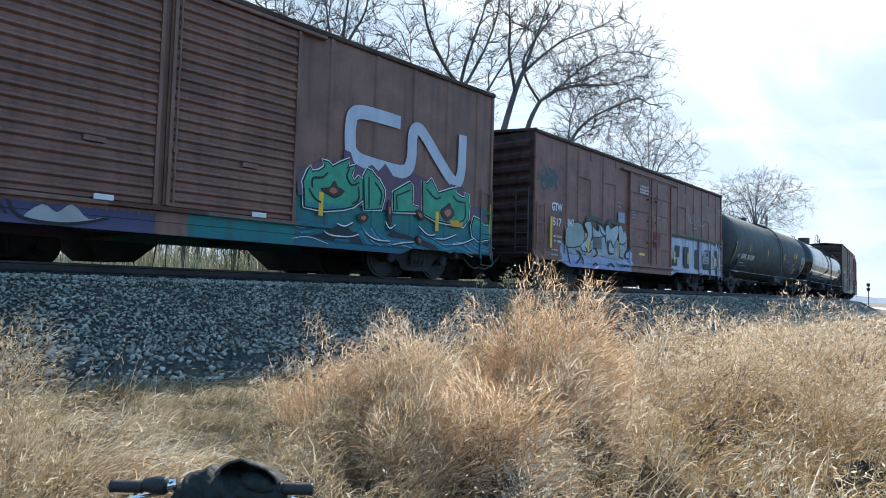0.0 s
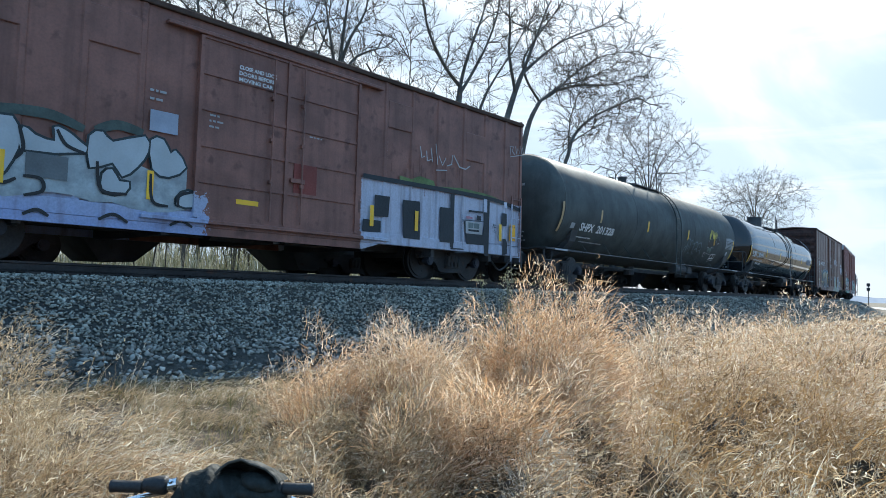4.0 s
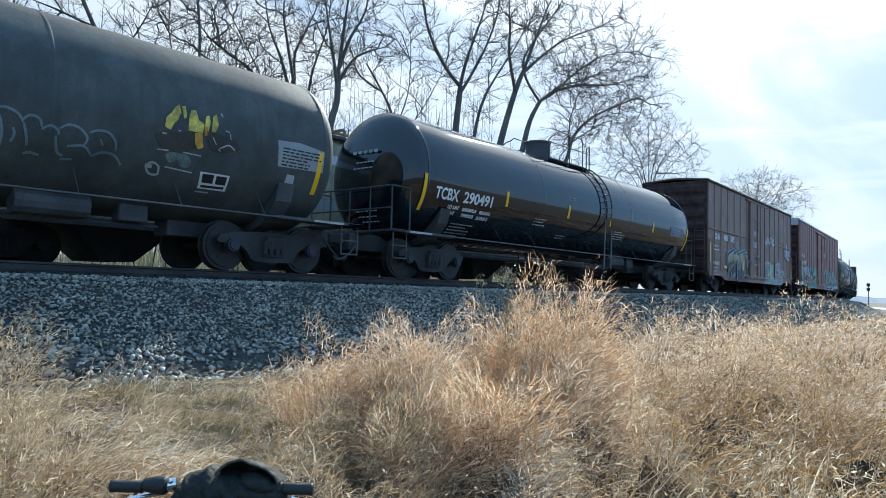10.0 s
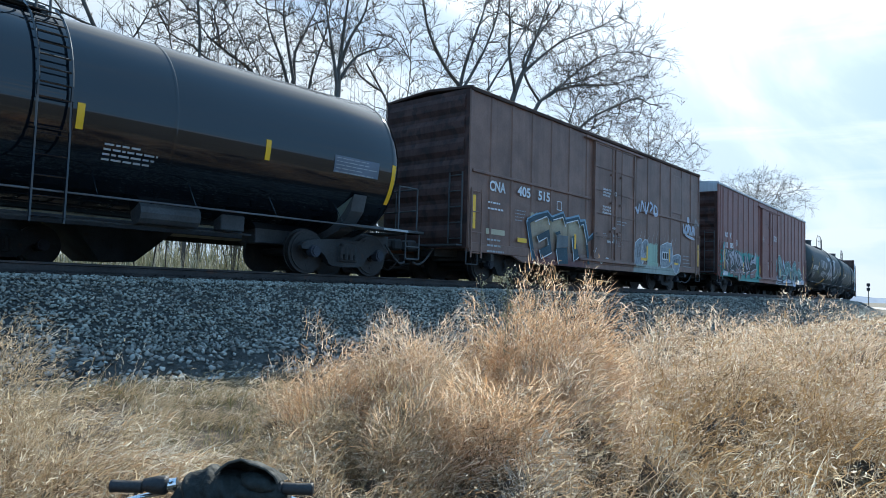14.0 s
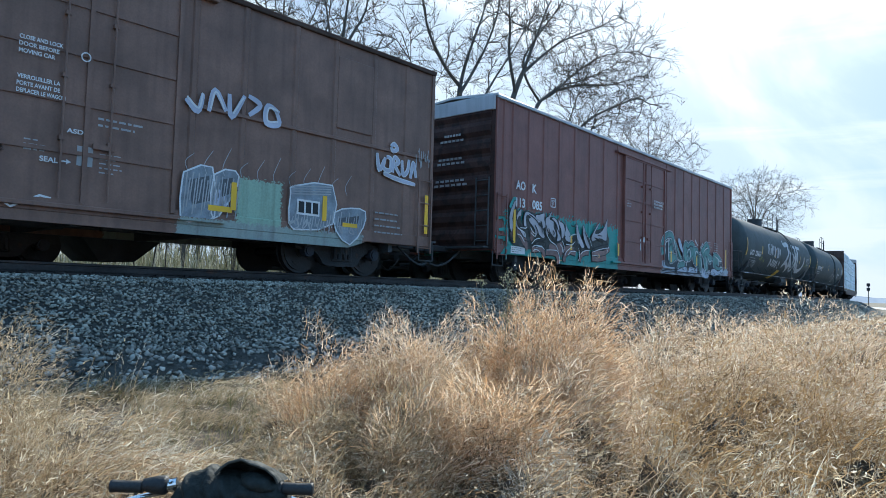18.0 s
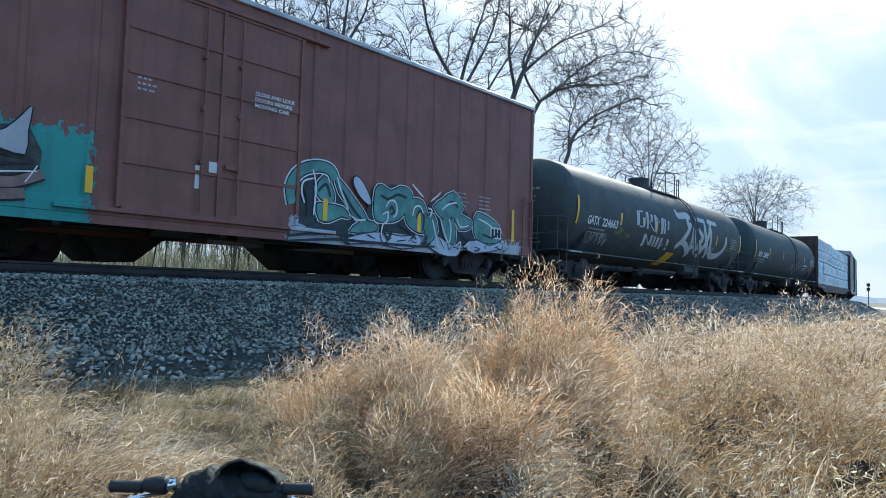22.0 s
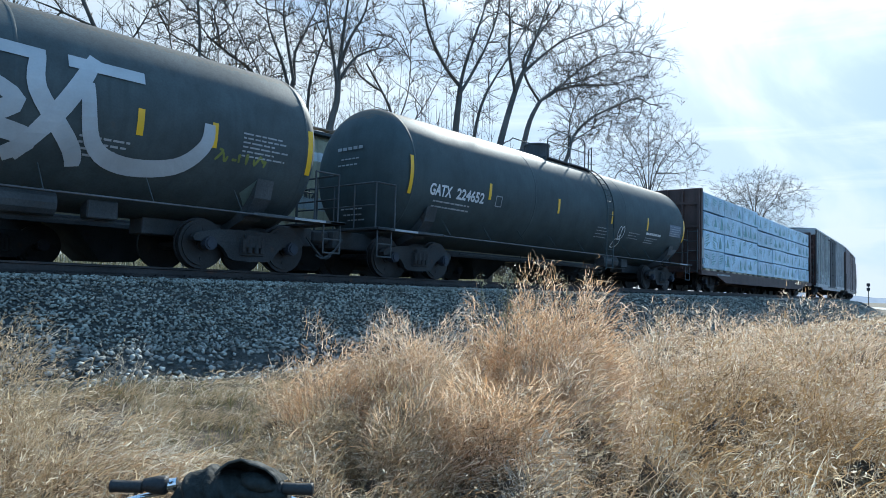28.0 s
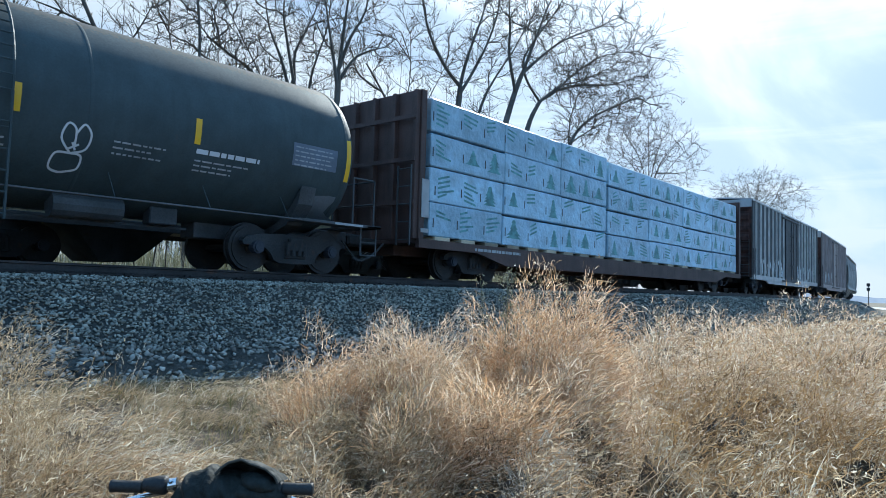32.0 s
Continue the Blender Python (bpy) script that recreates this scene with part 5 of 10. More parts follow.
def head_marks(car, x0, r=1.6, cz=2.47):
    """Small stencilling on the head that faces the camera."""
    bm = bmesh.new()
    for i, (y0, y1, z) in enumerate(((-0.55, 0.35, 2.95), (-0.45, 0.2, 2.72), (-0.4, 0.3, 2.58), (-0.5, 0.25, 1.55), (-0.45, 0.2, 1.42), (-0.5, 0.1, 1.3))):
        hgt = 0.12 if i == 0 else 0.05
        ym, zm = (y0 + y1) / 2, z - cz
        x = x0 + 0.66 - 0.66 * math.sqrt(max(0.0, 1 - (math.hypot(ym, zm) / r) ** 2.35)) - 0.035
        n = 5
        for k in range(n):
            a, b = y0 + (y1 - y0) * k / n, y0 + (y1 - y0) * (k + 0.72) / n
            box(bm, x - 0.006, x, a, b, z, z + hgt * 0.6)
    tagged(part("stencil", bm, M_DIMWHITE, car), kind="stuff")


def car_four():
    shell = mat("gloss_black_tank", (0.006, 0.009, 0.013), 0.6, var=0.2, bump=0.008, spec=0.0, coat=1.0, streak=0.1, broad=0.8)
    car, mid, sk = tank_car("tank_car", "glossy black tank car mirroring the sky, white reporting marks", 52.00, 68.92, shell, dome_s=59.68, dome_h=0.42, rail_len=2.5, dome_mat=M_BLACK)
    lettering("TCBX", 52.96 - mid, 53.83 - mid, 1.90, 2.19, sk, M_WHITE, car)
    lettering("290491", 54.02 - mid, 55.21 - mid, 1.90, 2.19, sk, M_WHITE, car)
    for words, a, b, low in (("LD LMT", 53.53, 53.96, 1.72), ("206200LB", 54.09, 54.66, 1.71), ("93500KG", 54.79, 55.25, 1.7), ("LT WT", 53.5, 53.86, 1.58), ("79800LB", 54.13, 54.63, 1.57), ("36200KG", 54.75, 55.23, 1.56)):
        lettering(words, a - mid, b - mid, low, low + 0.085, sk, M_WHITE, car)
    bars("stencil", 53.95 - mid, 1.38, 1.0, 4, 0.04, 0.07, sk, M_DIMWHITE, car, 42)
    for s, a, b in ((52.56, 1.58, 2.43), (55.83, 2.00, 2.41), (59.04, 2.00, 2.39), (61.76, 2.00, 2.39), (65.06, 2.05, 2.43), (68.29, 1.58, 2.44)):
        stripe(car, s - mid, a, b, sk)
    bars("stencil", 62.17 - mid, 1.84, 0.95, 4, 0.045, 0.075, sk, M_DIMWHITE, car, 43)
    bars("stencil", 57.32 - mid, 1.82, 0.8, 3, 0.045, 0.08, sk, M_DIMWHITE, car, 44)
    bars("stencil", 59.03 - mid, 2.62, 0.55, 2, 0.04, 0.07, sk, M_DIMWHITE, car, 45)
    bars("stencil", 58.81 - mid, 1.46, 0.5, 2, 0.04, 0.07, sk, M_DIMWHITE, car, 46)
    patch("data_panel", [rect(66.63 - mid, 67.85 - mid, 2.07, 2.42)], sk, mat("blue_grey_panel", (0.14, 0.17, 0.22), 0.6, var=0.2), car, "blue-grey data panel")
    bars("stencil", 66.68 - mid, 2.36, 1.15, 5, 0.03, 0.07, sk, M_DIMWHITE, car, 47)
    patch("placard", [[(67.07 - mid, 1.38), (67.29 - mid, 1.64), (67.52 - mid, 1.38), (67.29 - mid, 1.16)]], sk, mat("green_placard", (0.16, 0.22, 0.2), 0.6, var=0.2), car, "diamond hazard placard")
    head_marks(car, 52.00 - mid)
    return car


def car_five():
    s0, s1 = 70.98, 86.62
    mid = (s0 + s1) / 2
    z = lambda a, b, *r: (a - mid, b - mid, *r)
    paint = mat("dusty_brown_paint", (0.225, 0.132, 0.1), 0.5, spec=0.35, var=0.2, streak=0.35, bump=0.1, zones=(
        z(73.75, 76.95, 0.45, 2.0, (0.13, 0.05, 0.055), (0.5, 0.44, 0.29), 0.05),
        z(81.45, 82.45, 0.5, 1.68, (0.34, 0.5, 0.38), (0.36, 0.52, 0.4), 0.06),
        z(80.35, 84.5, 0.45, 0.86, (0.3, 0.36, 0.34), (0.34, 0.4, 0.36), 0.05)))
    ribs = (71.9, 72.85, 73.84, 74.87, 75.89, 76.97, 80.55, 81.53, 82.65, 83.63, 84.71, 85.7)
    car, mid, sk = boxcar("boxcar", "dusty brown boxcar with cream and red graffiti and blue tags", s0, s1, 4.9, 0.82, ribs, ((77.35, 80.3, 0.88, 4.64),), paint, M_ROOF,
                          deep=(72.9, 84.6, 0.16), girts=((71.1, 77.2, 2.78), (80.45, 86.5, 2.78)), panels=((83.68, 84.66, 3.0, 4.5),), end_ribs=7, gap0=0.7, gap1=1.15, rib_d=0.03)
    sk3 = Skin(HALF, lift=0.045)
    lettering("CNA", 71.79 - mid, 72.5 - mid, 2.34, 2.62, sk3, M_WHITE, car, 0.012)
    lettering("405", 73.06 - mid, 73.7 - mid, 2.36, 2.64, sk3, M_WHITE, car, 0.012)
    lettering("515", 74.1 - mid, 74.72 - mid, 2.36, 2.64, sk3, M_WHITE, car, 0.012)
    bars("stencil", 71.75 - mid, 2.02, 0.75, 2, 0.07, 0.16, sk3, M_WHITE, car, 51)
    bars("stencil", 73.0 - mid, 1.95, 0.5, 4, 0.04, 0.09, sk3, M_DIMWHITE, car, 52)
    tagged(strokes("notice_frame", [shifted(q, mid) for q in ([(75.15, 2.2), (75.4, 2.2)], [(75.4, 2.2), (75.4, 2.45)], [(75.4, 2.45), (75.15, 2.45)], [(75.15, 2.45), (75.15, 2.2)])], 0.025, sk3, M_WHITE, car, "", 0, False, True), kind="stuff")
    patch("notice_plate", [rect(71.72 - mid, 72.55 - mid, 1.22, 1.36)], sk, mat("cream_strip", (0.55, 0.48, 0.33), 0.6), car, "cream notice strip", 0.01)
    bars("stencil", 71.75 - mid, 1.05, 0.75, 3, 0.07, 0.15, sk3, M_DIMWHITE, car, 53)
    P = lambda pts: shifted(pts, mid)
    m_teal = mat("deep_teal_spray", (0.02, 0.06, 0.085), 0.6, var=0.25, bump=0.02)
    sprayed(car, mid, sk3, [[(73.9, 0.64), (73.73, 1.13), (73.56, 1.74)], [(73.56, 1.74), (73.99, 1.92), (74.63, 2.08), (74.85, 1.94)], [(74.85, 1.94), (75.49, 2.14), (75.63, 1.96), (76.42, 2.13), (76.52, 1.99), (76.79, 2.05), (77.04, 1.49), (77.36, 1.66), (77.65, 1.79), (77.79, 1.53)]], 0.1, mat("sky_blue_spray", (0.24, 0.36, 0.46), 0.6, var=0.25), 0.010, "sky-blue outer edge of the cream letters", smooth=False)
    sprayed(car, mid, sk3, [[(73.96, 0.65), (73.79, 1.13), (73.62, 1.71)], [(73.62, 1.71), (74, 1.86), (74.61, 2), (74.84, 1.87)], [(74.84, 1.87), (75.48, 2.06), (75.62, 1.88), (76.4, 2.05), (76.5, 1.89), (76.74, 1.96), (76.99, 1.41), (77.36, 1.58), (77.62, 1.69), (77.72, 1.5)], [(76.92, 1.36), (77.02, 0.99), (77.07, 0.67)]], 0.13, m_teal, 0.014, "deep teal outline of the cream letters", smooth=False)
    painted(car, mid, sk3, [[(74.06, 1.34), (74.7, 1.58), (74.86, 0.93), (74.29, 0.71), (74.18, 0.95), (74.66, 1.11), (74.58, 1.35), (74.15, 1.18)], [(75.09, 1.06), (75.73, 1.12), (75.8, 0.63), (75.23, 0.6)], [(76.02, 1.46), (76.18, 1.55), (76.44, 0.88), (76.14, 0.73)], [(75.02, 1.5), (75.28, 1.59), (75.34, 1.49), (75.12, 1.44)]], m_teal, None, up=0.017, label="dark inner shape of a cream letter", curve=1)
    sprayed(car, mid, sk3, [[(74.06, 1.34), (74.15, 1.17), (74.59, 1.34), (74.66, 1.13)], [(74.18, 0.95), (74.29, 0.71), (74.86, 0.91)], [(75.08, 1.04), (75.23, 0.59)], [(76, 1.43), (76.13, 0.72), (76.44, 0.86)], [(73.93, 1.73), (74.54, 1.94), (74.62, 1.88), (74.7, 1.71)], [(74.91, 1.87), (75.44, 2), (75.61, 1.73)], [(75.66, 1.85), (76.33, 2), (76.47, 1.77)], [(76.53, 1.86), (76.68, 1.9), (76.93, 1.28)], [(77.33, 1.1), (77.56, 1.23), (77.39, 0.98)], [(77.69, 0.87), (77.88, 0.74), (78.25, 0.94), (78.4, 0.91)]], 0.035, M_SPRAYW, 0.026, "thin white edge in the cream letters", smooth=False)
    patch("notice_plate", [P([(75.11, 1.45), (75.74, 1.46), (75.76, 1.14), (75.11, 1.06)])], sk3, mat("grey_data_plate", (0.14, 0.16, 0.17), 0.6, var=0.3), car, "grey data plate", 0.03)
    m_gb = mat("grey_blue_spray", (0.26, 0.3, 0.34), 0.6, var=0.35, broad=5)
    painted(car, mid, sk3, [[(80.41, 1.49), (80.5, 1.64), (80.95, 1.76), (81.03, 0.91), (80.75, 0.81), (80.41, 0.82)], [(80.99, 1.64), (81.4, 1.76), (81.45, 1.5), (81.11, 0.92), (80.96, 0.97)], [(82.6, 1.51), (82.68, 1.66), (83.61, 1.79), (83.65, 1.01), (82.9, 0.83), (82.59, 0.92)], [(83.69, 1.25), (84.13, 1.38), (84.51, 1.35), (84.47, 1.01), (84.12, 0.62), (83.75, 0.87)]], m_gb, M_SPRAYW, 0.03, 0.006, "grey-blue sprayed machine shape", 2)
    painted(car, mid, sk3, [[(80.51, 1.48), (80.89, 1.6), (80.93, 1.17), (80.6, 1.06)], [(81.11, 1.56), (81.35, 1.63), (81.34, 1.35), (81.15, 1.26)], [(83.79, 1.14), (84.35, 1.24), (84.31, 1.07), (83.85, 0.99)]], mat("slate_hatch", (0.09, 0.1, 0.115), 0.6, var=0.3, fine=60), None, up=0.011, label="dark hatched panel", curve=1)
    hatch = [[(x, 0.9 + 0.12 * (k % 3)), (x + 0.05, 1.62 - 0.1 * (k % 2))] for k, x in enumerate(80.44 + 0.055 * k for k in range(19))]
    hatch += [[(x, 0.92), (x + 0.04, 1.08 + 0.1 * (k % 3))] for k, x in enumerate(82.64 + 0.07 * k for k in range(26))]
    hatch += [[(82.62, 1.5 + 0.05 * k), (83.58, 1.6 + 0.05 * k)] for k in range(4)]
    tagged(strokes("hatching", [P(q) for q in hatch], 0.022, sk3, M_DIMWHITE, car, "white sprayed hatching on the machine shapes", 0.016, False, True), kind="stuff")
    scribble(car, mid, sk3, 80.9, 81.3, 0.9, 1.4, 5, mat("pale_blue_spray", (0.3, 0.4, 0.55), 0.6), 0.06, 55, "pale blue hatching", 0.014)
    scribble(car, mid, sk3, 82.6, 84.4, 0.8, 1.05, 12, M_DIMWHITE, 0.03, 56, "white hatching", 0.014)
    tagged(strokes("graffiti_highlight", [P([(80.5 + 0.35 * k, 1.62), (80.45 + 0.35 * k, 1.8), (80.6 + 0.35 * k, 1.95 + 0.1 * (k % 3))]) for k in range(11)], 0.013, sk3, M_DIMWHITE, car, "thin twig-like lines above the letters", 0.01), kind="stuff")
    m_bl = mat("pale_blue_spray", (0.3, 0.4, 0.55), 0.6)
    tagged(strokes("tag", [P(q) for q in [[(80.4, 2.86), (80.62, 2.68), (80.71, 3)], [(80.83, 2.72), (80.93, 3.12), (81.16, 2.79)], [(81.21, 3.12), (81.27, 2.71), (81.52, 3.15)], [(81.6, 3.17), (81.85, 3.05), (81.62, 2.82)], [(82.27, 2.99), (82.01, 3.08), (81.99, 2.75), (82.28, 2.78), (82.18, 3.05)]]], 0.1, sk3, m_bl, car, "blurred pale blue tag", 0.01), kind="stuff")
    sprayed(car, mid, sk3, [[(80.42, 2.9), (80.64, 2.74), (80.7, 3.02)], [(80.86, 2.78), (80.95, 3.1), (81.12, 2.82)], [(81.3, 2.78), (81.5, 3.12)], [(82.24, 3.02), (82.04, 3.04), (82.02, 2.8), (82.24, 2.82)]], 0.035, M_SPRAYW, 0.012, "pale core of the blurred blue tag")
    zig = [[(84.8, 2.66), (84.88, 2.3), (85.02, 2.55)], [(85.05, 2.6), (85.0, 2.36), (85.2, 2.34), (85.22, 2.58), (85.08, 2.62)], [(85.28, 2.3), (85.32, 2.64), (85.46, 2.56), (85.36, 2.46), (85.52, 2.26)],
           [(85.56, 2.62), (85.6, 2.3), (85.74, 2.4), (85.78, 2.66)], [(85.84, 2.24), (85.92, 2.62), (86.02, 2.28)], [(85.0, 2.24), (85.5, 2.16), (86.0, 2.12)], [(85.2, 2.86), (85.3, 2.94), (85.4, 2.84), (85.28, 2.78), (85.2, 2.86)]]
    tagged(strokes("tag", [P(q) for q in zig], 0.11, sk3, M_SPRAYW, car, "white edge of a pale blue tag", 0.008), kind="stuff")
    for k, q in enumerate(zig):
        strokes("tag_stroke", [P(q)], 0.065, sk3, m_bl, car, "pale blue sprayed tag stroke", 0.011 + 0.001 * k)
    scribble(car, mid, sk3, 86.0, 86.5, 2.5, 3.0, 7, M_DIMWHITE, 0.025, 59, up=0.01)
    for s, a, b in ((71.15, 1.3, 2.15), (76.2, 1.1, 1.55), (81.38, 1.05, 1.55), (83.42, 1.05, 1.55), (86.38, 1.02, 1.92)):
        stripe(car, s - mid, a, b, Skin(HALF, lift=0.07))
    for a, b, c, d in ((73.1, 73.55, 1.1, 1.22), (80.9, 81.36, 1.0, 1.1), (83.9, 84.3, 0.98, 1.06)):
        patch("reflector", [rect(a - mid, b - mid, c, d)], sk3, M_YELLOW, car, "yellow reflective strip", 0.018)
    dk = Skin(HALF, lift=0.066)
    for k, words in enumerate(("CLOSE AND LOCK", "DOOR BEFORE", "MOVING CAR")):
        lettering(words, 77.85 - mid, 78.43 - 0.05 * k - mid, 3.14 - 0.1 * k, 3.205 - 0.1 * k, dk, M_WHITE, car, 0.05)
    for k, words in enumerate(("VERROUILLER LA", "PORTE AVANT DE", "DEPLACER LE WAGON")):
        lettering(words, 77.85 - mid, 78.42 + 0.08 * (k == 2) - mid, 2.57 - 0.1 * k, 2.635 - 0.1 * k, dk, M_WHITE, car, 0.05)
    lettering("ASD", 78.54 - mid, 78.78 - mid, 1.91, 1.98, dk, M_WHITE, car, 0.05)
    lettering("SEAL", 78.2 - mid, 78.45 - mid, 1.43, 1.51, dk, M_WHITE, car, 0.05)
    tagged(strokes("arrow", [P([(78.47, 1.475), (78.6, 1.475)]), P([(78.56, 1.5), (78.62, 1.475), (78.56, 1.45)])], 0.02, dk, M_WHITE, car, "white arrow", 0.05, False, True), kind="stuff")
    strokes("round_mark", [P([(78.755 + 0.065 * math.cos(0.4 * k), 3.1 + 0.065 * math.sin(0.4 * k)) for k in range(17)])], 0.02, dk, M_WHITE, car, "white ring mark", 0.05, False, True)
    bars("stencil", 79.0 - mid, 2.2, 0.9, 2, 0.05, 0.1, dk, M_DIMWHITE, car, 63)
    bars("stencil", 78.0 - mid, 1.72, 0.3, 3, 0.03, 0.07, dk, M_DIMWHITE, car, 64)
    bars("stencil", 79.05 - mid, 1.66, 0.4, 5, 0.03, 0.07, dk, M_DIMWHITE, car, 64)
    patch("notice_plate", [rect(78.72 - mid, 78.95 - mid, 1.45, 1.75)], dk, M_DIMWHITE, car, "small white door plate", 0.003)
    patch("window_plate", [rect(82.75 - mid, 83.3 - mid, 1.12, 1.42)], sk3, M_WHITE, car, "white framed plate", 0.02)
    patch("window_plate", [rect(82.79 - mid + 0.17 * i, 82.92 - mid + 0.17 * i, 1.16, 1.38) for i in range(3)], sk3, M_LINE, car, "", 0.024)
    bars("stencil", 84.8 - mid, 1.35, 0.9, 4, 0.05, 0.14, sk3, M_DIMWHITE, car, 65)
    return car


def car_six():
    s0, s1 = 89.02, 107.95
    mid = (s0 + s1) / 2
    z = lambda a, b, *r: (a - mid, b - mid, *r)
    paint = mat("fresh_oxide_paint", (0.24, 0.1, 0.082), 0.5, spec=0.35, var=0.14, streak=0.3, bump=0.08, zones=(
        z(89.5, 96.15, 0.4, 2.0, (0.05, 0.3, 0.27), (0.06, 0.34, 0.3), 0.17),
        z(99.75, 107.4, 0.4, 1.08, (0.45, 0.5, 0.57), (0.47, 0.52, 0.58), 0.16)))
    ribs = (89.39, 89.97 - 0.15, 90.6, 91.39, 92.26, 93.18, 94.12, 95.1, 96.1, 100.3, 101.15, 102.05, 102.95, 103.85, 104.8, 105.85, 106.9)
    car, mid, sk = boxcar("boxcar", "red-brown boxcar with teal graffiti and a pale band across its end", s0, s1, 4.95, 0.84, ribs, ((96.5, 99.98, 0.9, 4.55),), paint, M_GALV,
                          deep=(92.0, 105.0, 0.14), end_ribs=8, gap0=1.15, gap1=1.3, rib_d=0.03, end_cap=mat("pale_end_band", (0.45, 0.47, 0.5), 0.6, var=0.12, streak=0.3))
    sk3 = Skin(HALF, lift=0.046)
    lettering("AO", 89.92 - mid, 90.38 - mid, 2.53, 2.78, sk3, M_WHITE, car, 0.015)
    lettering("K", 90.73 - mid, 90.95 - mid, 2.53, 2.78, sk3, M_WHITE, car, 0.015)
    lettering("113", 89.94 - mid, 90.38 - mid, 2.05, 2.31, sk3, M_WHITE, car, 0.015)
    lettering("085", 90.74 - mid, 91.26 - mid, 2.07, 2.33, sk3, M_WHITE, car, 0.015)
    strokes("notice_frame", [shifted(q, mid) for q in ([(91.75, 2.25), (92.0, 2.25)], [(92.0, 2.25), (92.0, 2.5)], [(92.0, 2.5), (91.75, 2.5)], [(91.75, 2.5), (91.75, 2.25)])],
            0.025, sk3, M_WHITE, car, "", 0, False, True)
    lettering("PLATE", 91.79 - mid, 91.96 - mid, 2.41, 2.455, sk3, M_WHITE, car)
    lettering("F", 91.84 - mid, 91.91 - mid, 2.29, 2.385, sk3, M_WHITE, car)
    m_rs = mat("rose_grey_spray", (0.25, 0.155, 0.14), 0.6, var=0.3, broad=4, bump=0.02)
    rn = random.Random(71)
    painted(car, mid, sk3, [[(89.59, 1.73), (89.66, 1.95), (89.77, 2.11), (89.95, 2.06), (90.04, 1.96), (90.17, 1.9), (90.24, 1.59), (90.35, 1.96), (90.53, 2.01), (90.92, 1.96), (91.37, 2.04), (91.45, 1.92), (91.86, 1.95), (92.1, 1.9), (92.25, 1.89), (92.5, 1.84), (92.71, 1.64), (92.86, 1.47), (93.16, 1.53), (93.21, 1.82), (93.38, 1.7), (93.61, 1.51), (93.65, 1.88), (93.82, 1.7), (94.07, 1.49), (94.21, 1.64), (94.57, 1.8), (95.26, 1.89), (95.41, 1.24), (94.6, 1.13), (94.23, 1.14), (93.21, 1.02), (92.48, 0.88), (91.48, 0.96), (90.59, 0.93), (90.36, 0.96), (89.96, 1), (89.7, 1.12)]], mat("bottle_green_spray", (0.05, 0.056, 0.052), 0.6, var=0.7, broad=6), None, up=0.002, label="dark green cloud behind the letters", curve=2)
    m_te = mat("teal_splash", (0.05, 0.31, 0.28), 0.55, var=0.25, broad=4, bump=0.02)
    sprayed(car, mid, sk3, [[(89.07, 1.65), (89.29, 1.7), (89.5, 1.77)], [(89.35, 1.66), (89.47, 1.63), (89.42, 1.51)], [(89.18, 1.36), (89.37, 1.39), (89.57, 1.4)], [(89.01, 1.18), (89.22, 1.16), (89.62, 1.18)], [(89.38, 1.12), (89.54, 1.11), (89.71, 0.99)], [(89.38, 0.81), (89.55, 0.88), (89.76, 0.92)], [(89.29, 0.72), (89.44, 0.79), (89.56, 0.85)]], 0.085, m_te, 0.003, "ragged teal splash at the piece's edge", even=False)
    sprayed(car, mid, sk3, [[(89.66, 1.99), (89.75, 2.14), (89.86, 2.26), (89.95, 2.23)]], 0.1, m_te, 0.012, "teal rim over a letter")
    painted(car, mid, sk3, [[(89.69, 1.75), (89.81, 1.57), (89.85, 1.27), (89.78, 1.17), (89.68, 1.33)], [(90.02, 1.47), (90.22, 1.34), (90.4, 1.09), (90.37, 1.01), (90.17, 1.2), (90.01, 1.31)], [(91.73, 1.18), (92.07, 1.12), (92.28, 1.3), (92.47, 1.11), (92.37, 0.79), (92.25, 0.93), (92.02, 0.98), (91.69, 1.01)], [(90.26, 1.23), (90.44, 1.26), (90.54, 1.09), (90.54, 0.87), (90.42, 0.98)], [(90.64, 1.4), (90.8, 1.49), (90.87, 1.32), (90.72, 1.16)]], m_rs, None, up=0.006, label="rose-brown sprayed field", curve=2)
    arcs = [[(90.76, 0.95), (90.97, 0.95), (91.22, 0.99), (91.36, 0.91), (91.42, 0.75)], [(91.5, 0.9), (91.91, 0.91), (92.09, 0.87), (92.18, 0.75), (92.22, 0.6)], [(92.53, 0.68), (92.6, 0.88), (92.86, 1), (93.22, 0.97)], [(93.46, 0.74), (93.57, 0.94), (93.83, 1.03), (94.05, 1.05)], [(94.24, 0.99), (94.6, 1.07), (95.06, 1.09), (95.45, 1.26)], [(94.24, 0.87), (94.69, 0.87), (95.23, 0.95)], [(92.47, 1.03), (92.83, 1.11), (93.08, 1.07)]]
    sprayed(car, mid, sk3, arcs, 0.21, M_LINE, 0.004, "black edge of a brown sprayed arc")
    sprayed(car, mid, sk3, arcs, 0.15, m_rs, 0.015, "brown sprayed arc")
    m_gw = mat("silver_grey_spray", (0.47, 0.46, 0.5), 0.6, var=0.2, bump=0.02)
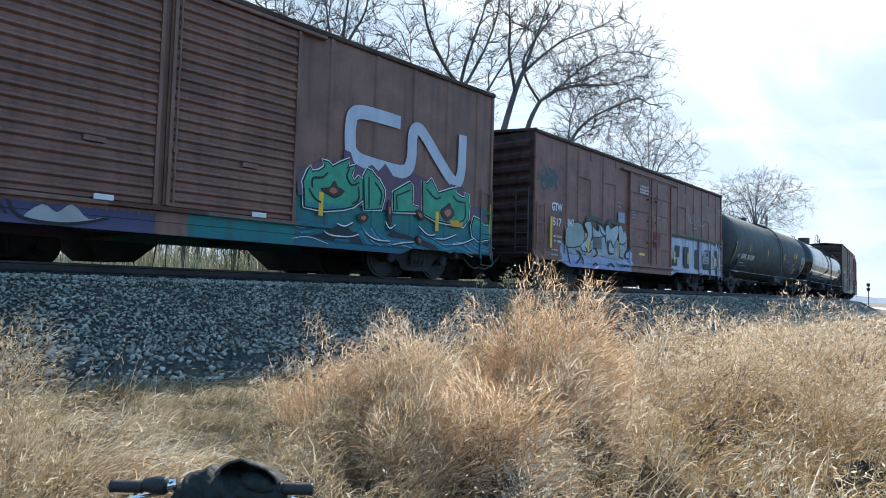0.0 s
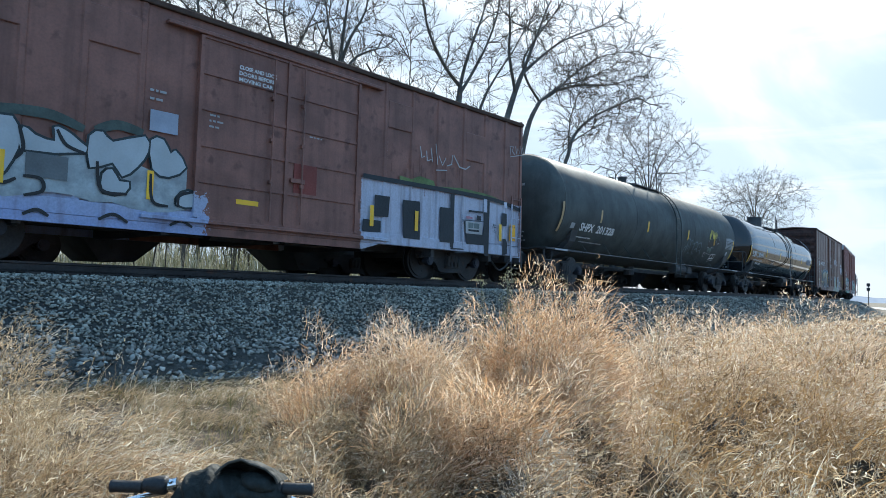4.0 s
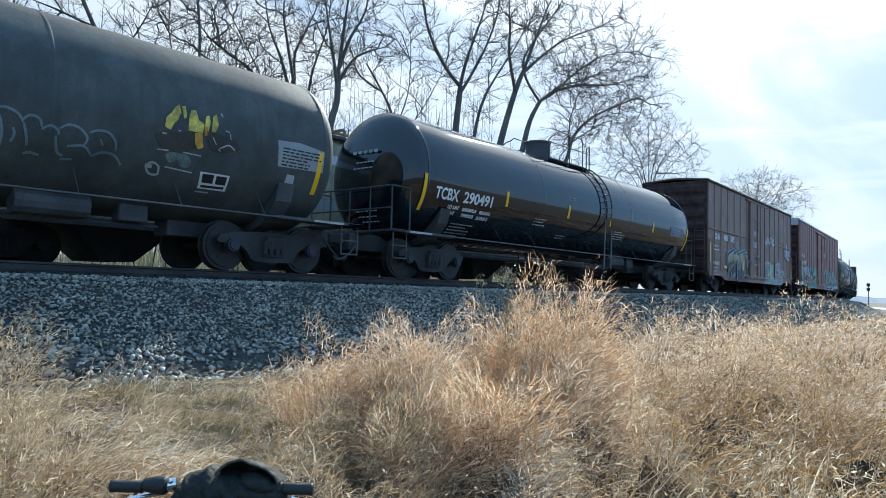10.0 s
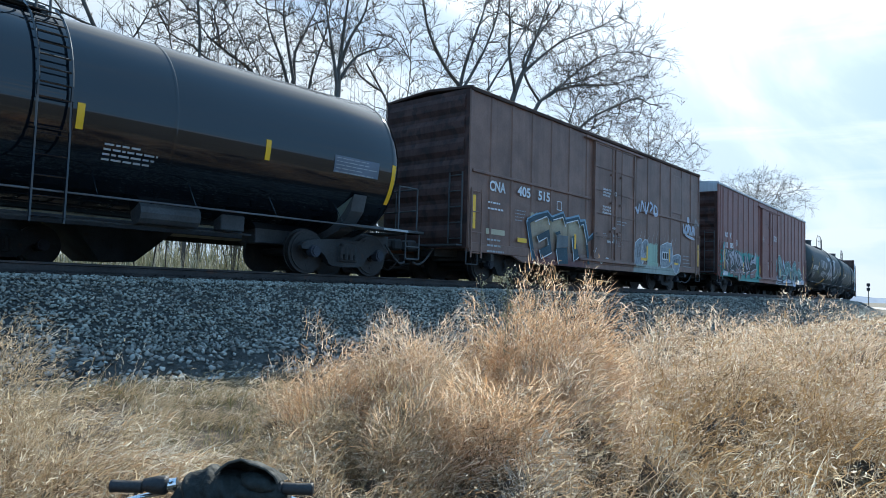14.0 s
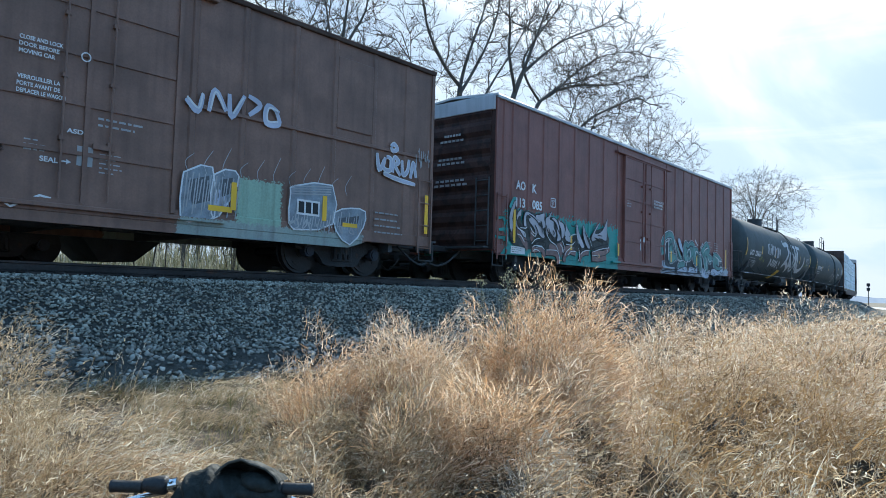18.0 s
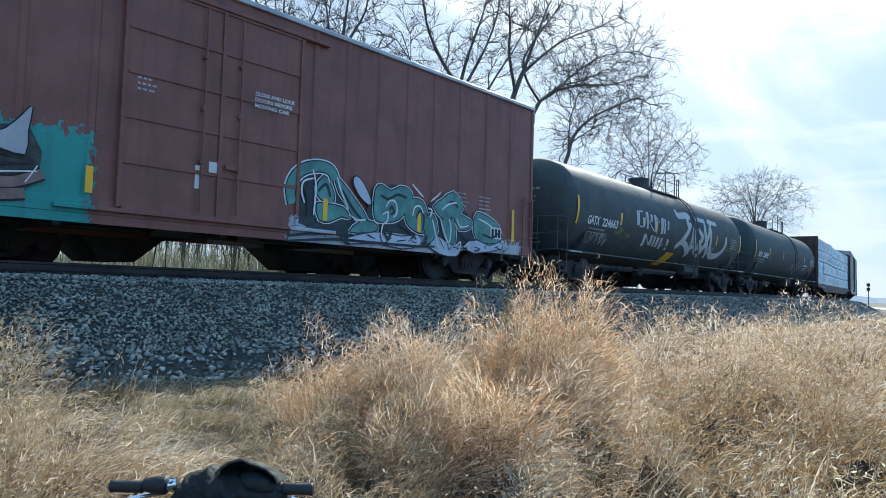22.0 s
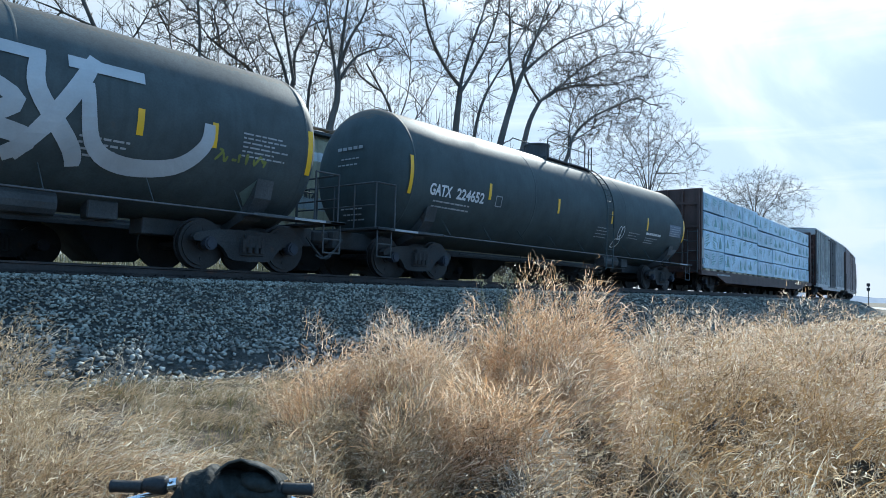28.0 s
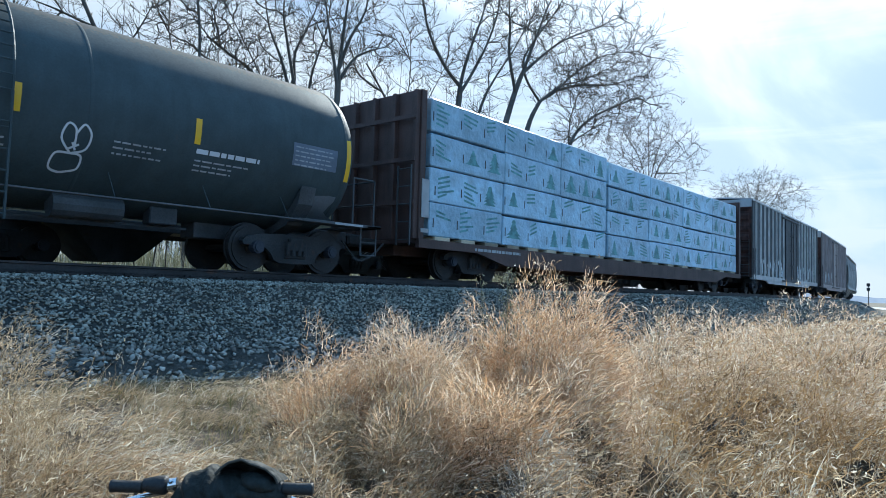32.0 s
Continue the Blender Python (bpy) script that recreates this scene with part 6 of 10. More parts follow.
    outlined(car, mid, sk3, [[(89.63, 1.74), (89.7, 1.94), (89.78, 2.06), (89.86, 2.19), (89.91, 2.2), (89.89, 2.05), (89.81, 1.89), (89.77, 1.71), (89.81, 1.52), (89.73, 1.34), (89.67, 1.42)], [(89.96, 1.55), (89.97, 1.73), (90.04, 1.9), (90.19, 2.01), (90.17, 1.83), (90.07, 1.8), (90.01, 1.69), (90.04, 1.56), (90.15, 1.46), (90.31, 1.4), (90.39, 1.3), (90.35, 1.25), (90.19, 1.39), (90.02, 1.47)], [(90.33, 1.61), (90.34, 1.83), (90.42, 1.95), (90.55, 1.96), (90.82, 1.89), (91.03, 1.79), (91.23, 1.75), (91.03, 1.72), (90.78, 1.77), (90.56, 1.88), (90.45, 1.86), (90.43, 1.71), (90.46, 1.55), (90.41, 1.53)], [(90.56, 1.78), (90.78, 1.81), (90.98, 1.71), (91.24, 1.62), (91.41, 1.34), (91.25, 1.31), (91.04, 1.43), (90.95, 1.33), (90.9, 1.49), (90.79, 1.6), (90.66, 1.66)], [(90.92, 1.91), (91.12, 1.94), (91.27, 1.99), (91.38, 2), (91.37, 1.82), (91.44, 1.68), (91.32, 1.57), (91.25, 1.75), (91.11, 1.78), (90.97, 1.82)], [(91.45, 1.86), (91.62, 1.95), (91.72, 2.07), (91.77, 2.1), (91.74, 1.99), (91.66, 1.87), (91.81, 1.84), (91.88, 1.81), (91.9, 1.63), (92.04, 1.47), (91.97, 1.36), (91.82, 1.42), (91.68, 1.52), (91.58, 1.41), (91.48, 1.44)], [(91.77, 1.9), (91.88, 1.94), (92.03, 1.89), (92.16, 1.76), (92.22, 1.57), (92.18, 1.57), (92.09, 1.72), (91.97, 1.82), (91.86, 1.88)], [(92.05, 1.64), (92.19, 1.51), (92.32, 1.35), (92.18, 1.28), (92.08, 1.27), (92.13, 1.43)], [(92.15, 1.93), (92.26, 1.85), (92.43, 1.81), (92.52, 1.66), (92.5, 1.48), (92.36, 1.36), (92.33, 1.61), (92.2, 1.78)], [(92.54, 1.9), (92.63, 1.74), (92.76, 1.63), (92.85, 1.51), (92.72, 1.43), (92.52, 1.47), (92.59, 1.65)], [(92.55, 1.41), (92.76, 1.46), (92.92, 1.39), (92.87, 1.3), (92.64, 1.32)], [(93.23, 1.9), (93.32, 1.77), (93.37, 1.64), (93.53, 1.44), (93.73, 1.22), (93.58, 1.16), (93.41, 1.3), (93.25, 1.54), (93.22, 1.71)], [(93.65, 1.88), (93.78, 1.7), (93.97, 1.54), (93.86, 1.51), (94.1, 1.22), (93.96, 1.18), (93.73, 1.4), (93.66, 1.57)], [(94.18, 1.52), (94.33, 1.71), (94.56, 1.94), (94.68, 2.02), (94.56, 1.86), (94.39, 1.69), (94.65, 1.69), (94.95, 1.83), (95.17, 2.1), (95.26, 2.2), (95.22, 1.83), (95.2, 1.5), (94.88, 1.55), (94.58, 1.52), (94.29, 1.42)]], m_gw, 0.012, M_LINE, None, 0.032, "silver-grey sprayed letter with black edges")
    sprayed(car, mid, sk3, [[(89.97, 1.73), (90.02, 1.56), (90.13, 1.48)], [(90.43, 1.53), (90.58, 1.46), (90.65, 1.28)], [(90.39, 1.16), (90.6, 1.14)], [(90.56, 1.9), (90.78, 1.84), (91.03, 1.73)], [(90.95, 1.28), (91.26, 1.22), (91.46, 1.29)], [(90.87, 1.11), (91.11, 1.2), (91.41, 1.17)], [(91.48, 1.39), (91.69, 1.27), (91.92, 1.15)], [(91.6, 1.61), (91.75, 1.38), (91.95, 1.26)], [(91.84, 1.84), (92, 1.77), (92.12, 1.6)], [(91.94, 1.31), (92.12, 1.23), (92.29, 1.28)], [(92.46, 1.27), (92.76, 1.23), (92.95, 1.27)], [(92.28, 1.35), (92.46, 1.21), (92.43, 1)], [(92.94, 1.43), (93.1, 1.29), (93.14, 1.13)], [(93.16, 1.51), (93.27, 1.25), (93.4, 1.12)], [(93.58, 1.67), (93.73, 1.36), (93.9, 1.17)], [(94.07, 1.57), (94.18, 1.29)], [(94.36, 1.54), (94.73, 1.49), (95.2, 1.45)], [(94.23, 1.18), (94.74, 1.3), (95.29, 1.39)], [(92.37, 0.79), (92.48, 0.96)], [(91.41, 1.19), (91.48, 0.96)], [(89.67, 1.42), (89.72, 1.16), (89.83, 1.09)], [(91.03, 1.67), (91.19, 1.6), (91.3, 1.42)], [(90.86, 1.63), (90.98, 1.5), (91.07, 1.36)], [(91.82, 1.56), (91.9, 1.49), (91.86, 1.42)], [(91.44, 1.68), (91.53, 1.52), (91.66, 1.42)], [(90.06, 1.61), (90.24, 1.5), (90.42, 1.55)], [(92.87, 1.79), (93.05, 1.79), (93.17, 1.88)], [(93.71, 1.67), (93.86, 1.54), (93.95, 1.38)], [(94.57, 1.63), (94.88, 1.63)]], 0.042, M_LINE, 0.031, "black line between the letters", even=False)
    sprayed(car, mid, sk3, [[(90.02, 1.47), (90.16, 1.44), (90.37, 1.36), (90.41, 1.25)], [(90, 1.31), (90.19, 1.27), (90.35, 1.11)], [(90.72, 1.09), (90.91, 1.23), (91.15, 1.28)], [(90.76, 1), (90.92, 1.06), (91.27, 1.06)], [(90.78, 0.88), (90.92, 0.95), (91.17, 0.9)], [(90.97, 1.01), (91.22, 1.05), (91.39, 0.96)], [(91.5, 0.97), (91.93, 0.99), (92.13, 0.95), (92.23, 0.76), (92.22, 0.6)], [(91.51, 1.4), (91.73, 1.23), (92.01, 1.14), (92.15, 0.98)], [(92.54, 0.86), (92.65, 1.01), (92.93, 1.14)], [(92.72, 0.88), (92.9, 1.01), (93.21, 1.02)], [(92.82, 1.41), (92.91, 1.5), (93.21, 1.56)], [(93.48, 0.95), (93.67, 1.06), (94.05, 1.12)], [(93.36, 1.15), (93.41, 0.94), (93.36, 0.75)], [(94.23, 1.07), (94.75, 1.19), (95.37, 1.28)], [(94.24, 0.96), (94.76, 0.98)], [(92.58, 1.21), (92.93, 1.21), (93.13, 1.34)], [(92.34, 1.3), (92.47, 1.16), (92.45, 0.95)], [(93.25, 1.52), (93.33, 1.26)], [(94, 1.52), (94.18, 1.27)], [(95.22, 1.1), (95.37, 1.36)], [(90.46, 1.55), (90.38, 1.5), (90.11, 1.5)], [(90.63, 1.56), (90.75, 1.43), (90.93, 1.37)], [(90.66, 1.4), (90.86, 1.31), (90.91, 1.39)], [(92.23, 1.19), (92.38, 1.08), (92.36, 0.95)], [(89.54, 1.43), (89.54, 1.07)]], 0.026, M_SPRAYW, 0.034, "thin white line on the letters", even=False)
    m_tq = mat("turquoise_spray", (0.11, 0.28, 0.26), 0.55, var=0.35, broad=3.5, bump=0.02)
    m_nv = mat("navy_spray", (0.02, 0.028, 0.045), 0.6)
    painted(car, mid, sk3, [[(99.69, 1.3), (99.79, 1.81), (100.12, 2.1), (100.78, 2.13), (101.15, 1.79), (101.74, 1.33), (101.95, 1.91), (102.97, 2.05), (103.58, 1.67), (104.53, 2.12), (105.19, 1.55), (105.95, 1.7), (106.49, 1.15), (105.37, 0.85), (104.25, 0.89), (103.26, 0.96), (102.06, 0.96), (101.21, 0.76), (99.95, 0.97)]], mat("dark_slate_cloud", (0.028, 0.045, 0.055), 0.6, var=0.4, broad=5), None, up=0.002, label="dark slate cloud behind the letters", curve=2)
    for width, m_, lift in ((0.31, M_SPRAYW, 0.024), (0.25, m_nv, 0.027), (0.2, m_tq, 0.030)):
        sprayed(car, mid, sk3, [[(99.82, 1.31), (99.76, 1.6), (99.87, 1.86), (100.12, 2.05), (100.48, 2.13), (100.73, 2.08), (100.84, 1.9)]], width, m_, lift, "turquoise sprayed arch with a pale rim")
    outlined(car, mid, sk3, [[(101.34, 1.96), (101.41, 2.07), (101.61, 1.95), (101.84, 1.62), (101.79, 1.51), (101.54, 1.66), (101.41, 1.81)], [(101.22, 0.75), (101.76, 0.89), (102.16, 0.94), (102.8, 0.9), (103.31, 0.97), (103.41, 0.77), (102.82, 0.64), (102.07, 0.72), (101.32, 0.65)], [(103.62, 0.83), (103.86, 1), (104.12, 0.96), (104.53, 0.78), (104.8, 0.73), (104.67, 0.57), (104.07, 0.6)], [(105.01, 0.84), (105.36, 1.03), (105.98, 0.9), (106.43, 1.03), (106.5, 0.87), (105.38, 0.69)]], mat("blue_white_spray", (0.5, 0.56, 0.66), 0.6, var=0.15, bump=0.02), 0.012, m_nv, None, 0.04, "blue-white sprayed shape under the letters")
    outlined(car, mid, sk3, [[(100.38, 1.68), (100.56, 1.95), (100.75, 1.8), (100.85, 1.49), (100.66, 1.43), (100.47, 1.51)], [(100.84, 1.99), (101.06, 1.87), (101.5, 1.48), (101.76, 1.19), (101.57, 1.12), (101.32, 1.27), (101.13, 1.52), (100.97, 1.67)], [(101.29, 0.89), (101.57, 1.12), (101.95, 1.14), (102.06, 1), (101.76, 0.92)], [(101.94, 1.45), (101.97, 1.87), (102.16, 1.98), (102.43, 1.88), (102.7, 2.01), (102.98, 1.99), (103.11, 1.81), (102.95, 1.54), (102.79, 1.36), (102.57, 1.23), (102.15, 1.18), (102, 1.22)], [(102.89, 1.42), (102.94, 1.67), (103.17, 1.8), (103.45, 1.76), (103.6, 1.51), (103.6, 1.34), (103.49, 1.03), (103.14, 1.1), (102.95, 1.23)], [(103.84, 1.69), (104.09, 1.87), (104.53, 2.12), (104.91, 1.8), (104.76, 1.61), (105.21, 1.49), (105.2, 1.31), (104.79, 1.22), (104.57, 1.52), (104.36, 1.45), (104.12, 1.46)], [(105.32, 1.42), (105.42, 1.67), (105.57, 1.71), (105.96, 1.63), (106.38, 1.43), (106.48, 1.08), (105.98, 0.97), (105.42, 1.06)], [(100.4, 1.37), (100.63, 1.39), (101.08, 1.37), (101.26, 1.17), (101.05, 1.19), (100.75, 1.06), (100.48, 1.07)], [(103.59, 1.41), (103.84, 1.49), (103.98, 1.13), (103.74, 0.84), (103.57, 0.91)], [(104.12, 1.4), (104.56, 1.45), (104.63, 0.92), (104.39, 0.88)]], m_tq, 0.013, m_nv, M_SPRAYW, 0.045, "turquoise sprayed letter with navy edge and pale rim")
    sprayed(car, mid, sk3, [[(99.75, 0.59), (100.85, 0.7), (101.97, 0.71), (103.27, 0.72), (103.9, 0.75)], [(99.74, 0.69), (100.43, 0.79), (101.2, 0.82)], [(100.06, 1.68), (100.19, 1.46), (100.19, 1.12)], [(100.42, 1.63), (100.62, 1.79), (100.74, 1.55)], [(101.04, 1.73), (101.34, 1.38), (101.6, 1.17)], [(102.12, 1.76), (102.35, 1.7), (102.64, 1.83), (102.92, 1.79)], [(102.39, 1.46), (102.46, 1.54), (102.53, 1.43), (102.43, 1.36)], [(103.23, 1.37), (103.37, 1.54), (103.5, 1.4), (103.46, 1.08)], [(104.21, 1.71), (104.47, 1.88), (104.7, 1.76)], [(102.2, 1.1), (102.37, 0.8), (102.49, 1.03)], [(102.73, 1.16), (103.02, 1.06), (103.26, 0.88)], [(101.2, 0.87), (101.14, 0.69), (101.3, 0.63)], [(103.61, 0.99), (103.53, 0.8), (103.34, 0.7)], [(104.78, 1.12), (105.07, 1.01), (105.42, 1.02)], [(105.66, 1.19), (106.07, 1.12), (106.35, 1.27)]], 0.06, m_nv, 0.03, "dark line in the turquoise letters", even=False)
    sprayed(car, mid, sk3, [[(100.28, 2.04), (100.36, 1.75), (100.35, 1.4), (100.33, 1.14)], [(100.1, 1.36), (100.02, 1.59), (100.07, 1.78), (100.29, 1.87)], [(100.89, 1.98), (101.02, 1.68), (101.22, 1.35)], [(101.32, 1.22), (101.46, 1.15), (101.7, 1.18)], [(102.19, 1.34), (102.34, 1.41), (102.33, 1.21), (102.2, 1.11), (102.16, 0.9)], [(102.28, 1.51), (102.39, 1.66), (102.56, 1.65), (102.62, 1.44), (102.52, 1.31)], [(103.12, 1.4), (103.18, 1.6), (103.36, 1.64), (103.47, 1.49)], [(103.69, 1.42), (103.76, 1.59), (103.63, 1.63)], [(104.11, 1.64), (104.34, 1.8), (104.64, 1.87)], [(103.78, 1.38), (103.93, 0.97), (104.04, 0.65)], [(104.07, 1.41), (104.24, 1.05), (104.39, 0.88), (104.45, 1.24), (104.36, 1.45)], [(104.65, 1.48), (104.8, 1.3), (105.11, 1.35)], [(105.49, 1.56), (105.83, 1.48), (106.19, 1.33)], [(103.7, 1.8), (103.94, 1.96), (104.04, 2.06)], [(104.63, 0.81), (104.82, 0.92), (104.75, 0.66)], [(104.94, 0.81), (105.16, 0.92), (105.11, 0.74)], [(103.08, 2.12), (103.22, 2.02), (103.45, 1.87)]], 0.045, M_SPRAYW, 0.033, "white curl in the turquoise letters", even=False)
    scribble(car, mid, sk3, 99.9, 107.0, 0.7, 0.95, 16, m_nv, 0.025, 75, "thin dark lines in the graffiti", 0.03)
    for s, a, b in ((89.86, 1.06, 1.96), (92.92, 1.06, 1.5), (96.09, 1.06, 1.47), (100.62, 1.06, 1.5), (103.34, 1.05, 1.49), (106.98, 1.07, 1.94)):
        stripe(car, s - mid, a, b, Skin(HALF, lift=0.076))
    patch("notice_plate", [rect(89.76 - mid, 90.45 - mid, 0.78, 0.98)], Skin(HALF, lift=0.04), M_WHITE, car, "white plate with fine print")
    bars("stencil", 89.8 - mid, 0.93, 0.55, 3, 0.02, 0.055, Skin(HALF, lift=0.044), M_LINE, car, 77)
    dk = Skin(HALF, lift=0.066)
    for k, words in enumerate(("CLOSE AND LOCK", "DOORS BEFORE", "MOVING CAR")):
        lettering(words, 98.88 - mid, 99.76 - 0.06 * k - mid, 3.2 - 0.11 * k, 3.275 - 0.11 * k, dk, M_WHITE, car, 0.05)
    bars("stencil", 96.75 - mid, 3.0, 0.35, 3, 0.05, 0.09, dk, M_DIMWHITE, car, 79)
    patch("notice_plate", [rect(98.05 - mid, 98.28 - mid, 1.6, 1.85), rect(97.8 - mid, 97.88 - mid, 1.35, 1.75)], dk, M_WHITE, car, "small white door plates", 0.003)
    patch("window_plate", [rect(106.0 - mid, 106.45 - mid, 1.1, 1.4)], sk3, M_WHITE, car, "white framed plate", 0.035)
    patch("window_plate", [rect(106.04 - mid + 0.14 * i, 106.14 - mid + 0.14 * i, 1.14, 1.36) for i in range(3)], sk3, M_LINE, car, "", 0.039)
    bars("stencil", 104.67 - mid, 2.12, 0.5, 6, 0.045, 0.1, sk3, M_DIMWHITE, car, 80)
    bars("stencil", 105.55 - mid, 2.12, 0.6, 5, 0.045, 0.1, sk3, M_DIMWHITE, car, 81)
    bm = bmesh.new()
    for i, (y0, y1, zz) in enumerate(((-0.35, 0.25, 3.95), (-0.45, 0.4, 3.8), (-0.4, 0.45, 3.3), (-0.5, 0.5, 3.18), (-0.5, 0.55, 2.7), (-0.6, 0.6, 2.58))):
        for k in range(6):
            a, b = y0 + (y1 - y0) * k / 6, y0 + (y1 - y0) * (k + 0.7) / 6
            box(bm, s0 - mid - 0.088, s0 - mid - 0.08, a, b, zz, zz + 0.06)
    tagged(part("stencil", bm, M_DIMWHITE, car), kind="stuff")
    return car


def car_seven():
    # the top zone is tan for dust and for a painted sunlit strip
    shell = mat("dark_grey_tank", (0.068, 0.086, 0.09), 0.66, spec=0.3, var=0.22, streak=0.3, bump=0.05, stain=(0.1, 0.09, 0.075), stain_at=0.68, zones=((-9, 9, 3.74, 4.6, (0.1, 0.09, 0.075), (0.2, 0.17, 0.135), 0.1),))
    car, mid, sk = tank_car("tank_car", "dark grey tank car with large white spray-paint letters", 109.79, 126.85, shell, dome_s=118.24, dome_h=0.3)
    lettering("GATX", 111.04 - mid, 111.85 - mid, 1.95, 2.23, sk, M_WHITE, car)
    lettering("224663", 112.03 - mid, 113.15 - mid, 1.95, 2.23, sk, M_WHITE, car)
    bars("stencil", 111.26 - mid, 1.81, 1.66, 2, 0.06, 0.12, sk, M_DIMWHITE, car, 91)
    for s, a, b in ((110.36, 1.90, 2.77), (113.35, 2.10, 2.52), (116.34, 2.07, 2.50), (122.94, 2.07, 2.50), (124.24, 2.09, 2.53), (126.28, 1.90, 2.77)):
        stripe(car, s - mid, a, b, sk)
    m_sp = mat("silver_spray", (0.5, 0.52, 0.54), 0.55, var=0.12, bump=0.02)
    P = lambda pts: shifted(pts, mid)
    painted(car, mid, sk, [[(114.54, 2.74), (114.76, 2.75), (114.79, 2.23), (114.56, 2.21)], [(115.02, 2.53), (115.27, 2.55), (115.25, 2.2), (115.08, 2.19)], [(115.3, 2.77), (115.51, 2.77), (115.56, 2.16), (115.4, 2.17)], [(115.69, 2.73), (115.89, 2.71), (115.85, 2.43), (115.68, 2.44)], [(116, 2.73), (116.22, 2.74), (116.3, 2.17), (116.14, 2.08)], [(116.64, 2.67), (116.89, 2.68), (116.92, 2.08), (116.7, 2.07)], [(116.94, 2.65), (117.1, 2.66), (117.14, 2.1), (116.99, 2.1)], [(117.27, 2.62), (117.44, 2.62), (117.41, 2.27), (117.27, 2.28)], [(115.31, 1.97), (115.53, 1.98), (115.59, 1.56), (115.39, 1.55)], [(115.91, 1.98), (116.12, 1.98), (116.18, 1.61), (115.94, 1.61)], [(116.22, 1.95), (116.39, 1.95), (116.45, 1.59), (116.28, 1.59)], [(116.49, 1.93), (116.73, 1.93), (116.75, 1.59), (116.54, 1.58)], [(116.83, 1.95), (117.01, 1.94), (117.09, 1.54), (116.89, 1.55)], [(117.4, 1.94), (117.64, 1.92), (117.68, 1.68), (117.5, 1.69)], [(117.5, 1.63), (117.69, 1.62), (117.71, 1.53), (117.55, 1.53)]], m_sp, None, up=0.003, label="silver sprayed letter bar", curve=1)
    sprayed(car, mid, sk, [[(114.77, 2.74), (115.04, 2.75)], [(114.81, 2.21), (115.1, 2.2)], [(115.52, 2.48), (116.13, 2.12)], [(116.2, 2.67), (116.54, 2.49)], [(115.53, 1.96), (115.97, 1.64)], [(117.06, 1.61), (117.26, 1.73)]], 0.05, m_sp, 0.003, "thin silver sprayed link")
    sprayed(car, mid, sk, [[(118.35, 3.2), (118.52, 2.96), (119.52, 3.06), (119.82, 2.97)], [(119.49, 3.1), (119.46, 2.7), (119.71, 2.65)], [(119.81, 2.75), (119.28, 2.21), (118.93, 1.95), (118.49, 1.68)], [(118.93, 1.95), (119.47, 1.83), (119.99, 1.56), (119.84, 1.49)], [(120.07, 1.47), (119.99, 2.09), (120.07, 2.61)], [(120.07, 2.61), (120.3, 2.06), (120.77, 1.58)], [(119.99, 1.72), (120.46, 1.91)], [(120.54, 2.6), (120.98, 1.51)], [(120.54, 2.6), (121.17, 2.25), (120.77, 1.92), (121.39, 1.75), (121.09, 1.49)], [(120.4, 3.01), (121.53, 2.99)], [(121.44, 3.02), (121.43, 2.46), (121.97, 1.72), (122.06, 1.46)], [(122.25, 3.15), (121.78, 2.29), (121.22, 1.5)], [(121.84, 3.01), (123, 3.01)], [(122.11, 2.73), (122.25, 1.86), (122.77, 1.58), (123.62, 1.68), (124.07, 2.08), (124.13, 2.48)]], 0.27, m_sp, 0.003, "large silver sprayed letter stroke", even=False)
    patch("placard", [P([(117.81, 1.0), (118.60, 0.98), (118.79, 1.46), (118.01, 1.48)])], Skin(radius=1.6, cz=2.47, lift=0.02), M_YELLOW, car, "tilted yellow panel", 0.01)
    scribble(car, mid, sk, 111.21, 112.78, 1.37, 1.71, 7, M_DIMWHITE, 0.05, 93, "white tag")
    scribble(car, mid, sk, 113.07, 114.24, 1.66, 2.00, 7, mat("olive_spray", (0.2, 0.22, 0.05), 0.6), 0.05, 94, "olive tag")
    bars("stencil", 122.06 - mid, 1.90, 0.9, 4, 0.05, 0.09, sk, M_DIMWHITE, car, 95)
    bars("stencil", 124.80 - mid, 2.44, 1.1, 6, 0.045, 0.08, sk, M_DIMWHITE, car, 96)
    scribble(car, mid, sk, 124.31, 125.38, 1.90, 2.10, 7, mat("olive_spray", (0.2, 0.22, 0.05), 0.6), 0.05, 97, "olive tag")
    patch("placard", [P([(124.99, 1.41), (125.24, 1.68), (125.48, 1.41), (125.24, 1.18)])], sk, mat("green_placard", (0.16, 0.22, 0.2), 0.6, var=0.2), car, "diamond hazard placard")
    head_marks(car, 109.79 - mid)
    return car


